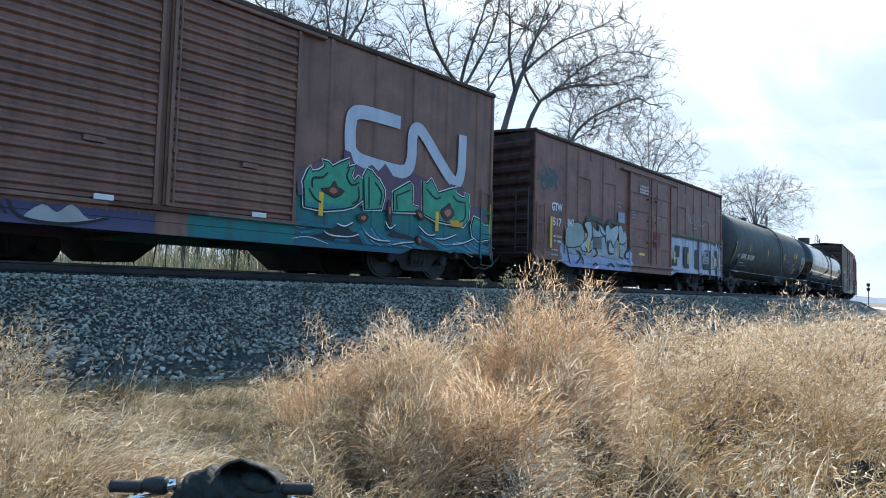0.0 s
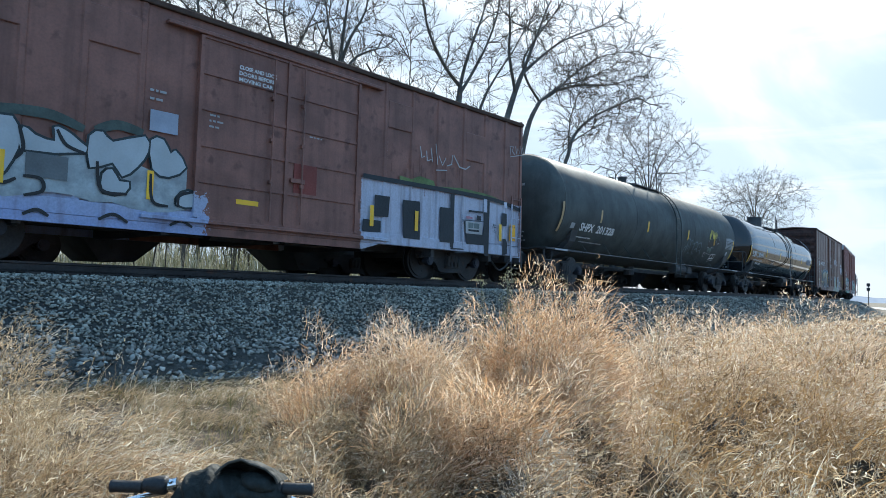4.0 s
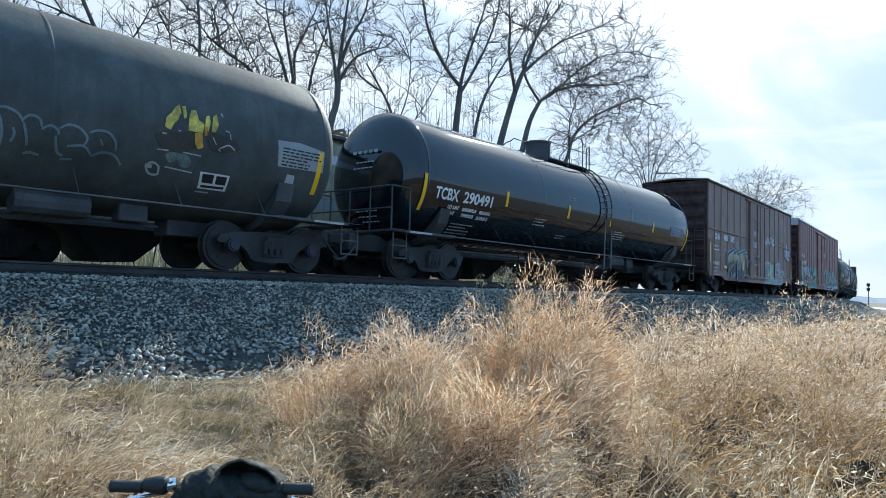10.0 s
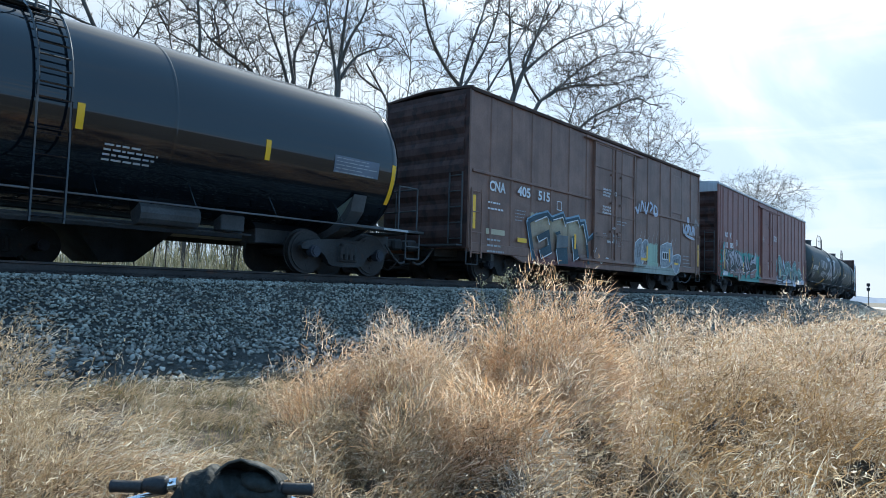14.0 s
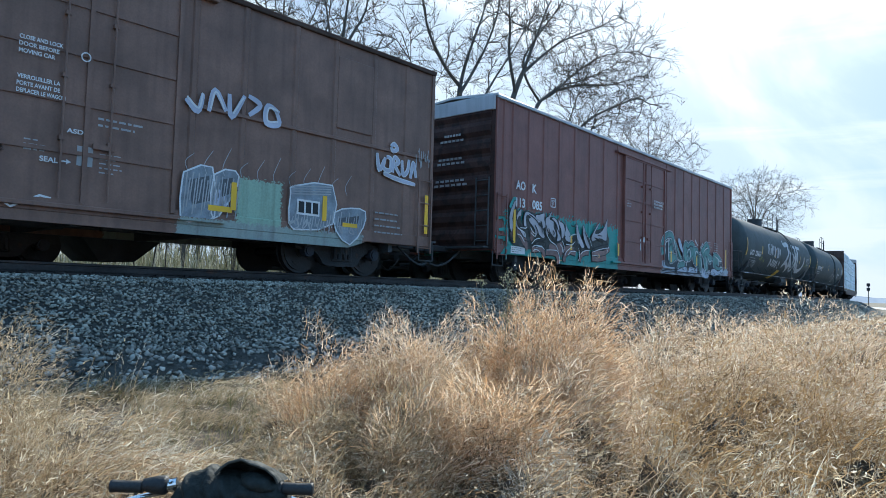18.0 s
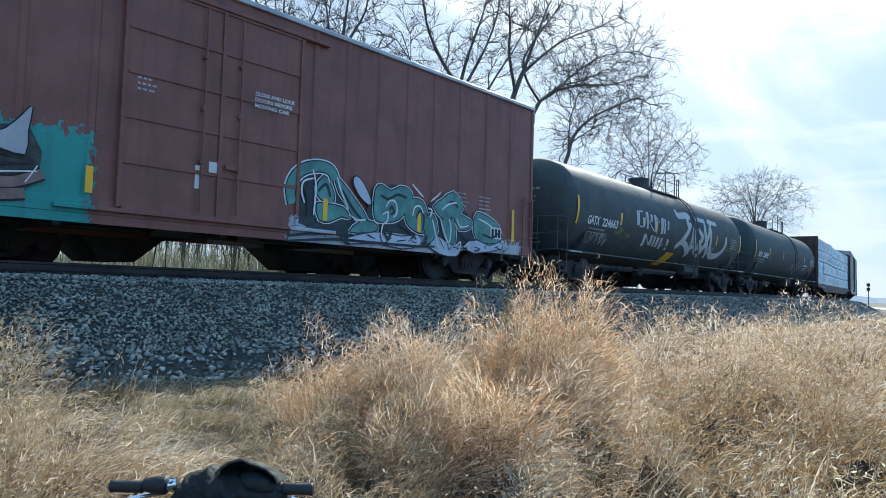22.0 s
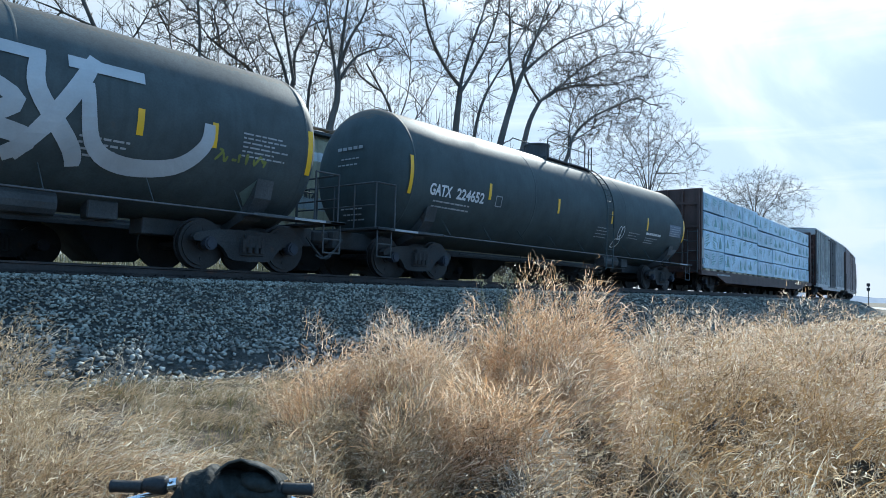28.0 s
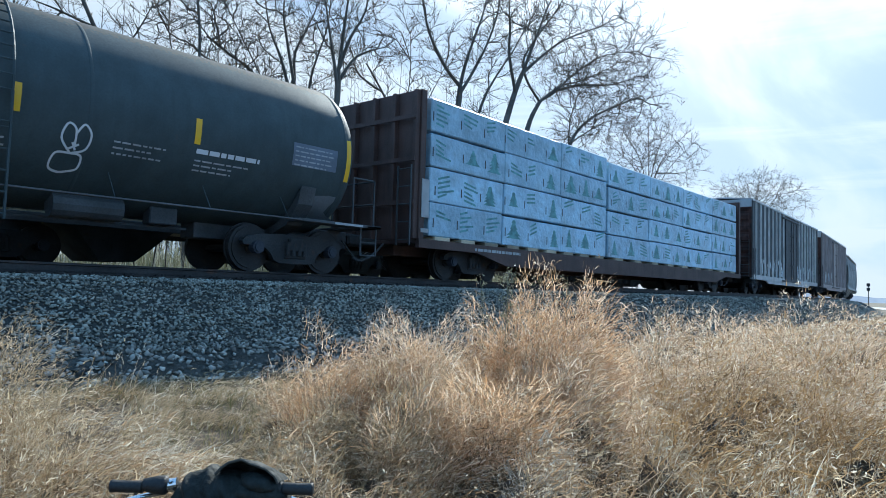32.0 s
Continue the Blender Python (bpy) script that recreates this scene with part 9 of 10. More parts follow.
M_BLEACH = blade_mat("dead_white_grass", [(0.12, 0.1, 0.07), (0.36, 0.32, 0.25), (0.55, 0.5, 0.42), (0.85, 0.82, 0.74)], 0.35)
M_GREEN = blade_mat("young_green_grass", [(0.07, 0.08, 0.03), (0.16, 0.15, 0.065), (0.32, 0.26, 0.13)], 0.35)


M_THATCH = mat("matted_thatch", (0.095, 0.067, 0.045), 0.95, var=0.4, fine=55, broad=4, bump=1.0, depth=0.06, stain=(0.36, 0.26, 0.15), stain_at=0.52)


def unit(a):
    return a / np.maximum(1e-6, np.linalg.norm(a, axis=1))[:, None]


def curls(rng_, p, d0, length, width, turn):
    """Short blades that curl over: each sets out along d0 and bends down round its own axis."""
    n = len(p)
    g = np.array((0.0, 0.0, -1.0)) + rng_.normal(0, 0.75, (n, 3))
    g = unit(g - d0 * (g * d0).sum(1)[:, None])
    wd = unit(np.cross(d0, g) + rng_.normal(0, 0.6, (n, 3)))
    v = np.zeros((n, 7, 3))
    q = p.copy()
    for k in range(4):
        w = (width * (1 - 0.3 * k) * 0.5)[:, None]
        if k < 3:
            v[:, 2 * k], v[:, 2 * k + 1] = q - wd * w, q + wd * w
        else:
            v[:, 6] = q
        a = (turn * (k + 0.3) / 3)[:, None]
        q = q + (d0 * np.cos(a) + g * np.sin(a)) * (length / 3)[:, None]
    tri = np.array([(0, 1, 3), (0, 3, 2), (2, 3, 5), (2, 5, 4), (4, 5, 6)])
    return v.reshape(-1, 3), (tri[None] + (np.arange(n) * 7)[:, None, None]).reshape(-1, 3)


def blades(rng_, base, h, lean, width, droop=0.35, toward=None):
    """Tapering blades that rise, arch over and droop; every blade stands on its own base point."""
    n = len(base)
    az = rng_.uniform(0, 6.2832, n) if toward is None else toward + rng_.normal(0, 0.8, n)
    dx, dy = np.cos(az), np.sin(az)
    wa = rng_.uniform(0, 6.2832, n)
    wx, wy = np.cos(wa), np.sin(wa)
    tt = np.array([0.0, 0.3, 0.58, 0.82, 1.0])
    v = np.zeros((n, 9, 3))
    side = rng_.normal(0, 0.07, n) * h
    for k, t in enumerate(tt):
        out = lean * h * t ** 1.6
        up = h * (1.12 * t - np.minimum(0.95, droop * lean) * t ** 3)
        p = base + np.stack([dx * out - dy * side * t * t, dy * out + dx * side * t * t, up], -1)
        w = width * (1 - 0.8 * t ** 1.5) * 0.5
        off = np.stack([wx * w, wy * w, 0 * w], -1)
        if k < 4:
            v[:, 2 * k], v[:, 2 * k + 1] = p - off, p + off
        else:
            v[:, 8] = p
    tri = np.array([(0, 1, 3), (0, 3, 2), (2, 3, 5), (2, 5, 4), (4, 5, 7), (4, 7, 6), (6, 7, 8)])
    f = (tri[None] + (np.arange(n) * 9)[:, None, None]).reshape(-1, 3)
    return v.reshape(-1, 3), f, v[:, 8], v[:, 4]


def specks(rng_, p, size):
    """Small hanging seed heads."""
    n = len(p)
    a = rng_.normal(0, 1, (n, 3)); a /= np.linalg.norm(a, axis=1)[:, None]
    b = np.cross(a, rng_.normal(0, 1, (n, 3))); b /= np.linalg.norm(b, axis=1)[:, None]
    s = (size * rng_.uniform(0.6, 1.4, n))[:, None]
    v = np.stack([p - a * s, p + b * s * 0.42 + a * s * 0.1, p + a * s * 0.9 - b * s * 0.3, p - b * s * 0.36], 1).reshape(-1, 3)
    f = (np.array([(0, 1, 2), (0, 2, 3)])[None] + (np.arange(n) * 4)[:, None, None]).reshape(-1, 3)
    return v, f


def field_noise(x, y, k, seed):
    return np.array([noise.noise((a * k, b * k, seed)) for a, b in zip(x, y)])


def ground_pts(x, y):
    return np.array([ground_z(a, b) for a, b in zip(x, y)])


def bearing(px, depth):
    """A place in the field by its angle across the view and its distance along it."""
    d = math.atan((px - 784) / 1225)
    r = depth / math.cos(d)
    return r * math.cos(YAW - d), r * math.sin(YAW - d)


# bare hollows between the clumps: bearing, distance, radius
HOLLOWS = ((838, 5.7, 0.24), (655, 5.2, 0.16), (812, 3.95, 0.2), (835, 3.6, 0.27), (1054, 4.5, 0.28), (1108, 3.9, 0.3), (1405, 4.8, 0.3), (1215, 5.3, 0.24), (628, 4.3, 0.18), (1115, 5.6, 0.26), (1560, 3.9, 0.3), (385, 6.6, 0.6), (430, 5.6, 0.5), (350, 7.6, 0.5), (1290, 3.7, 0.26), (1500, 4.8, 0.22),
           (700, 3.9, 0.25), (540, 5.2, 0.22), (1150, 6.6, 0.26), (1330, 6.3, 0.28), (1020, 7.6, 0.25), (1480, 6.6, 0.3), (230, 6.4, 0.3), (150, 5.0, 0.22), (940, 5.1, 0.2), (1180, 3.4, 0.22))


def hollow_at(x, y):
    """1 in the open, falling to 0 in the middle of a hollow."""
    k = np.ones(len(x))
    wob = 0.25 * np.sin(x * 9.0 + y * 4.0) + 0.2 * np.sin(y * 11.0 - x * 3.0)
    for px, dp, rad in HOLLOWS:
        cx, cy = bearing(px, dp)
        r0 = math.hypot(cx, cy)
        along, aside = ((x - cx) * cx + (y - cy) * cy) / r0, ((y - cy) * cx - (x - cx) * cy) / r0
        q = np.hypot(along / 1.7, aside) / (rad * 1.35) + wob
        k = np.minimum(k, np.clip((q - 0.6) / 0.5, 0.0, 1.0))
    return k


def canopy(x, y):
    """Height of the grass cover: many overlapping domes with hollows between them."""
    r = np.random.default_rng(31)
    n = 600
    az, rr = np.radians(r.uniform(0, 88, n)), np.exp(r.uniform(math.log(1.8), math.log(60), n))
    cx, cy = rr * np.cos(az), rr * np.sin(az)
    cr = r.uniform(0.28, 0.62, n) * np.interp(rr, [2, 5, 20, 60], [0.75, 1.0, 2.2, 5.0])
    tall = np.interp(np.degrees(az), [3, 20, 40, 52, 58, 66, 84], [0.95, 0.95, 0.86, 0.6, 0.3, 0.34, 0.56])
    ch = tall * r.uniform(0.35, 1.1, n)
    out = np.full(len(x), 0.06)
    order = np.argsort(x)
    xs, ys = x[order], y[order]
    o = out[order]
    for a, b, c, h in zip(cx, cy, cr, ch):
        i, j = np.searchsorted(xs, a - c), np.searchsorted(xs, a + c)
        q = ((xs[i:j] - a) ** 2 + (ys[i:j] - b) ** 2) / (c * c)
        o[i:j] = np.maximum(o[i:j], h * np.sqrt(np.maximum(0.0, 1 - q)))
    out[order] = o
    edge = np.clip((np.hypot(x, y) - 2.0) / 1.2, 0, 1) * np.clip((np.degrees(np.arctan2(y, x)) - 1) / 5, 0, 1)
    return out * (0.04 + 0.96 * hollow_at(x, y)) * (0.1 + 0.9 * edge)


def near_toe(d):
    return np.interp(d, [-60, -7.6, -6.2, -4.8, -4.0], [1, 1, 0.6, 0.3, 0.18])


def thatch():
    """The dense body of the grass cover under the loose blades."""
    az, rr = np.radians(np.linspace(1, 87, 230)), np.exp(np.linspace(math.log(2.0), math.log(75), 210))
    A, B = np.meshgrid(az, rr, indexing="ij")
    x, y = (B * np.cos(A)).ravel(), (B * np.sin(A)).ravel()
    d = np.array([across(a, b) for a, b in zip(x, y)])
    h = canopy(x, y) * near_toe(d)
    lump = field_noise(x, y, 3.2, 61.0) + 0.6 * field_noise(x, y, 9.0, 62.0)
    z = ground_pts(x, y) + np.where(d < TOE - 0.2, np.maximum(0.01, h * (0.6 + 0.2 * lump) - 0.06), -0.2)
    m = len(rr)
    i, j = np.meshgrid(np.arange(len(az) - 1), np.arange(m - 1), indexing="ij")
    a = (i * m + j).ravel()
    f = np.concatenate([np.stack([a, a + m, a + m + 1], -1), np.stack([a, a + m + 1, a + 1], -1)])
    f = f[(d[f] < TOE + 0.2).all(1)]
    tagged(big_mesh("thatch", np.stack([x, y, z], -1), f, M_THATCH), "matted brown thatch of old grass in mounds", "thatch", kind="stuff")


def nodding(rng_, base, h, lean, width, toward, head):
    """Stalks that each carry a drooping plume: the stalks, then the plumes."""
    v, f, tip, up = blades(rng_, base, h, lean, width, 0.55, toward)
    d0 = unit(unit(tip - up) + rng_.normal(0, 0.12, tip.shape))
    hv, hf = curls(rng_, tip - d0 * 0.01, d0, head * rng_.uniform(0.7, 1.3, len(tip)), width * rng_.uniform(1.1, 1.8, len(tip)), rng_.normal(1.5, 0.5, len(tip)))
    return v, f, hv, hf


def meadow():
    r = np.random.default_rng(9)
    n = 135000
    az = np.radians(r.uniform(2, 85, n))
    rr = np.exp(r.uniform(math.log(2.2), math.log(70), n))
    x, y = rr * np.cos(az), rr * np.sin(az)
    d = np.array([across(a, b) for a, b in zip(x, y)])
    keep = (d < TOE + 0.1) & ~((d > TOE - 0.7) & (r.random(n) < 0.7)) & (r.random(n) < 0.02 + 0.98 * hollow_at(x, y))
    x, y, rr, d, az = x[keep], y[keep], rr[keep], d[keep], np.degrees(az[keep])
    n = len(x)
    top = canopy(x, y) * near_toe(d)
    gz = ground_pts(x, y)
    wind = np.array((0.5, -0.38, 0.0))
    pale = (field_noise(x, y, 0.35, 11.0) + 0.3 * r.normal(0, 1, n) + np.interp(az, [3, 46, 56, 84], [-0.3, -0.3, 0.12, 0.15])) > 0.1
    depth_ = 1.06 - 0.6 * r.random(n) ** 1.1
    p = np.stack([x, y, gz + top * depth_], -1)
    swirl = 1.6 * field_noise(x, y, 0.9, 51.0)
    comb = np.stack([np.cos(swirl) * wind[0] - np.sin(swirl) * wind[1], np.sin(swirl) * wind[0] + np.cos(swirl) * wind[1], 0 * swirl], -1)
    d0 = unit(np.array((0.0, 0.0, 0.5)) + 1.3 * comb + r.normal(0, 0.36, (n, 3)))
    ln = r.uniform(0.07, 0.21, n) * np.interp(rr, [2, 8, 70], [0.9, 1.1, 2.6])
    w = np.maximum(0.0052, 0.0014 * rr) * r.uniform(0.55, 1.5, n)
    turn = r.normal(1.5, 0.6, n)
    gold = (az + 6 * r.normal(0, 1, n) + 14 * field_noise(x, y, 0.5, 91.0) < 26) & (rr < 9)
    pale &= ~gold
    for name, sel, m, lab in (("meadow_grass", ~pale & ~gold, M_STRAW, "straw-coloured dry meadow grass, curled and bent by wind"), ("golden_meadow_grass", gold, M_GOLD, "golden-brown dry grass bent by wind"), ("bleached_meadow_grass", pale, M_PALE, "bleached pale dry grass lying over")):
        v, f = curls(r, p[sel], d0[sel], ln[sel], w[sel], turn[sel])
        tagged(big_mesh(name, v, f, m), lab, "grass", kind="stuff")
    # rooted stalks through the cover, combed in patches
    k = r.random(n) < np.where(rr < 14, 0.14, 0.06)
    h = np.maximum(0.08, top[k] * r.uniform(0.75, 1.2, k.sum()))
    lean = np.clip(r.normal(0.8, 0.35, k.sum()), 0.15, 1.7)
    base = np.stack([x[k], y[k], gz[k] - 0.02], -1)
    for name, sel, m in (("grass_stalks", (~pale & ~gold)[k], M_STRAW), ("golden_grass_stalks", gold[k], M_GOLD), ("bleached_grass_stalks", pale[k], M_PALE)):
        v, f, _, _ = blades(r, base[sel], h[sel], lean[sel], w[k][sel], 0.6, (swirl[k] - 0.65)[sel])
        tagged(big_mesh(name, v, f, m), "thin dry stalks in the meadow grass", "grass", kind="stuff")
    pick = r.random(n) < np.where(rr < 12, 0.4, 0.15)
    v, f = specks(r, p[pick] + np.stack([0 * rr[pick], 0 * rr[pick], top[pick] * 0.06], -1), np.maximum(0.011, 0.002 * rr[pick]))
    tagged(big_mesh("seed_heads", v, f, M_SEED), "pale seed heads catching the sun", "seed heads", kind="stuff")
    # taller stalks with nodding plumes: thick at both ends of the view, few in the middle
    n = 4600
    px = np.where(r.random(n) < 0.26, r.uniform(-80, 330, n), r.uniform(640, 1640, n))
    dp = np.exp(r.uniform(math.log(2.9), math.log(11), n))
    q = np.array([bearing(a, b) for a, b in zip(px, dp)])
    x, y = q[:, 0], q[:, 1]
    d = np.array([across(a, b) for a, b in zip(x, y)])
    keep = (hollow_at(x, y) > 0.6) & (d < TOE - 0.8) & (field_noise(x, y, 1.1, 71.0) > -0.15)
    x, y, dp, px = x[keep], y[keep], dp[keep], px[keep]
    n = len(x)
    h = np.maximum(canopy(x, y), 0.3) * r.uniform(0.85, 1.18, n) + np.where(px < 340, r.uniform(0.0, 0.32, n), 0.0)
    v, f, hv, hf = nodding(r, np.stack([x, y, ground_pts(x, y) - 0.02], -1), h, np.clip(r.normal(0.35, 0.22, n), 0.02, 1.0), np.maximum(0.0042, 0.001 * dp), -0.65 + r.normal(0, 0.5, n), 0.075)
    tagged(big_mesh("plume_stalks", v, f, M_PALE), "upright pale stalks standing through the grass", "grass", kind="stuff")
    tagged(big_mesh("plumes", hv, hf, M_SEED), "nodding pale seed plumes catching the sun", "seed heads", kind="stuff")
    # flattened grass in the low ground before the embankment
    n = 5200
    px, dp = r.uniform(230, 560, n), r.uniform(4.3, 8.0, n)
    q = np.array([bearing(a, b) for a, b in zip(px, dp)])
    keep = (np.array([across(a, b) for a, b in q]) < TOE - 0.35) & (field_noise(q[:, 0], q[:, 1], 1.5, 17.0) > -0.2)
    q, n = q[keep], int(keep.sum())
    base = np.stack([q[:, 0], q[:, 1], ground_pts(q[:, 0], q[:, 1]) - 0.01], -1)
    v, f, _, _ = blades(r, base, r.uniform(0.1, 0.3, n), np.clip(r.normal(1.5, 0.4, n), 0.5, 2.4), r.uniform(0.006, 0.011, n), 0.75, -0.6 + 1.5 * field_noise(q[:, 0], q[:, 1], 1.2, 83.0))
    tagged(big_mesh("flattened_grass", v, f, M_PALE), "flattened pale grass in the low ground", "grass", kind="stuff")
    # bleached sheaves laid over at the edge of the hollow before the clumps
    n = 3400
    px, dp = r.uniform(800, 1130, n), r.uniform(3.0, 4.0, n)
    q = np.array([bearing(a, b) for a, b in zip(px, dp)])
    base = np.stack([q[:, 0], q[:, 1], ground_pts(q[:, 0], q[:, 1]) - 0.02], -1)
    keep = hollow_at(q[:, 0], q[:, 1]) > 0.15
    n = int(keep.sum())
    v, f, _, _ = blades(r, base[keep], r.uniform(0.22, 0.55, n), np.clip(r.normal(1.3, 0.3, n), 0.5, 2.0), r.uniform(0.005, 0.01, n), 0.75, math.pi * 1.13 + 0.5 * field_noise(q[keep, 0], q[keep, 1], 2.0, 81.0))
    tagged(big_mesh("laid_grass", v, f, M_BLEACH), "grey-white dead grass laid over in sheaves", "grass", kind="stuff")
    # thinner cover out of the way, round the standpoint
    n = 42000
    az, q = np.radians(r.uniform(84, 362, n)), np.sqrt(r.uniform(1.2, 130, n))
    x, y = q * np.cos(az), q * np.sin(az)
    keep = np.array([across(a, b) < TOE for a, b in zip(x, y)]) & (q > 1.1)
    x, y, q = x[keep], y[keep], q[keep]
    n = len(x)
    lift = (0.1 + 0.16 * np.clip(field_noise(x, y, 0.9, 61.0) + 0.4, 0, 1)) * r.uniform(0, 1, n) * np.interp(q, [1.1, 2.5], [0.3, 1.0])
    v, f = curls(r, np.stack([x, y, ground_pts(x, y) + lift], -1), unit(np.array((0.2, -0.2, 0.8)) + r.normal(0, 0.5, (n, 3))), r.uniform(0.14, 0.4, n), r.uniform(0.008, 0.018, n), r.normal(1.6, 0.6, n))
    tagged(big_mesh("trodden_grass", v, f, M_PALE), "thin trodden dry grass round the bicycle", "grass", kind="stuff")
    # broad bleached blades, bent right over
    n = 5200
    az, rr = np.radians(np.where(r.random(n) < 0.5, r.uniform(8, 36, n), r.uniform(48, 80, n))), r.uniform(2.6, 6.5, n)
    x, y = rr * np.cos(az), rr * np.sin(az)
    keep = (field_noise(x, y, 0.8, 41.0) > 0.05) & (hollow_at(x, y) > 0.5) & np.array([across(a, b) < TOE - 1.2 for a, b in zip(x, y)])
    x, y = x[keep], y[keep]
    n = len(x)
    p = np.stack([x, y, ground_pts(x, y) + canopy(x, y) * r.uniform(0.3, 0.8, n)], -1)
    v, f = curls(r, p, unit(np.array((0.1, -0.1, 0.8)) + r.normal(0, 0.5, (n, 3))), r.uniform(0.14, 0.36, n), r.uniform(0.005, 0.011, n), r.normal(2.0, 0.6, n))
    tagged(big_mesh("broad_grass_blades", v, f, M_PALE), "broad bleached blades bent over in arches", "grass", kind="stuff")
    # young green growth low down
    n = 12000
    az = np.radians(r.uniform(36, 74, n)); rr = np.exp(r.uniform(math.log(3.0), math.log(9), n))
    x, y = rr * np.cos(az), rr * np.sin(az)
    g = field_noise(x, y, 0.6, 21.0)
    low = (np.degrees(az) > 54) & (np.degrees(az) < 66) & (rr > 4.6)
    keep = ((g > 0.05) | (low & (r.random(n) < 0.5))) & np.array([across(a, b) < TOE - 0.3 for a, b in zip(x, y)])
    x, y = x[keep], y[keep]
    n = len(x)
    v, f, _, _ = blades(r, np.stack([x, y, ground_pts(x, y) - 0.02], -1), r.uniform(0.1, 0.26, n), r.uniform(0.3, 1.2, n), np.full(n, 0.006))
    tagged(big_mesh("green_grass", v, f, M_GREEN), "young green grass under the dry stalks", "grass", kind="stuff")


def tussock(px, depth, height, radius, count, seed, m=None):
    """One clump: a fountain of fine stalks under a dome of short curled blades."""
    r = np.random.default_rng(seed)
    cx, cy = bearing(px, depth)
    cz = ground_z(cx, cy)
    t = tagged(new("grass_tussock"), "arching tussock of fine golden dry grass", "grass tussock", "grass tussocks")
    t.location = (cx, cy, cz)
    # curled blades through the dome
    n = count
    u = unit(r.normal(0, 1, (n, 3)) * (1, 1, 0.8))
    u[:, 2] = np.abs(u[:, 2])
    lump = 1 + 0.22 * np.sin(u[:, 0] * 5 + seed) * np.sin(u[:, 1] * 6 + seed * 2) + 0.12 * np.sin(u[:, 2] * 9 + seed)
    shell = (1 - 0.42 * r.random(n) ** 1.4) * lump + np.where(r.random(n) < 0.07, r.random(n) * 0.14, 0)
    flat_ = np.sqrt((1 - u[:, 2] ** 3.2) / np.maximum(1e-3, 1 - u[:, 2] ** 2))
    p = u * shell[:, None] * np.stack([flat_ * radius, flat_ * radius, height * 1.06 * np.maximum(0.02, u[:, 2]) ** -0.32], -1)
    keep = hollow_at(p[:, 0] + cx, p[:, 1] + cy) > 0.3
    p, u, n = p[keep], u[keep], int(keep.sum())
    d0 = unit(u * (1, 1, 0.7) + np.array((0.15, -0.12, 0.35)) + r.normal(0, 0.32, (n, 3)))
    w = max(0.004, 0.00085 * depth)
    v, f = curls(r, p, d0, r.uniform(0.06, 0.2, n), 1.25 * w * r.uniform(0.5, 1.5, n), r.normal(1.4, 0.6, n))
    tagged(big_mesh("tuft", v, f, m or M_TUFT, t), kind="stuff")
    # stalks from the root
    n = count // 7
    rad = radius * np.sqrt(r.random(n)) * 0.45
    a = r.uniform(0, 6.2832, n)
    base = np.stack([rad * np.cos(a), rad * np.sin(a), np.full(n, -0.03)], -1)
    keep = hollow_at(base[:, 0] + cx, base[:, 1] + cy) > 0.3
    base, a, n = base[keep], a[keep], int(keep.sum())
    h = height * (0.4 + 0.5 * r.random(n))
    lean = np.clip(r.normal(0.75, 0.4, n), 0.1, 1.6) * radius / 0.65
    v, f, tip, up = blades(r, base, h, lean, np.full(n, w * 1.15), 0.8, a * 1.0)
    tagged(big_mesh("straw", v, f, m or M_TUFT, t), kind="stuff")
    k = r.random(len(p)) < 0.5
    v, f = specks(r, p[k] + r.normal(0, 0.01, (k.sum(), 3)), np.full(k.sum(), max(0.011, 0.0022 * depth)))
    tagged(big_mesh("seed_spray", v, f, M_SEED, t), kind="stuff")


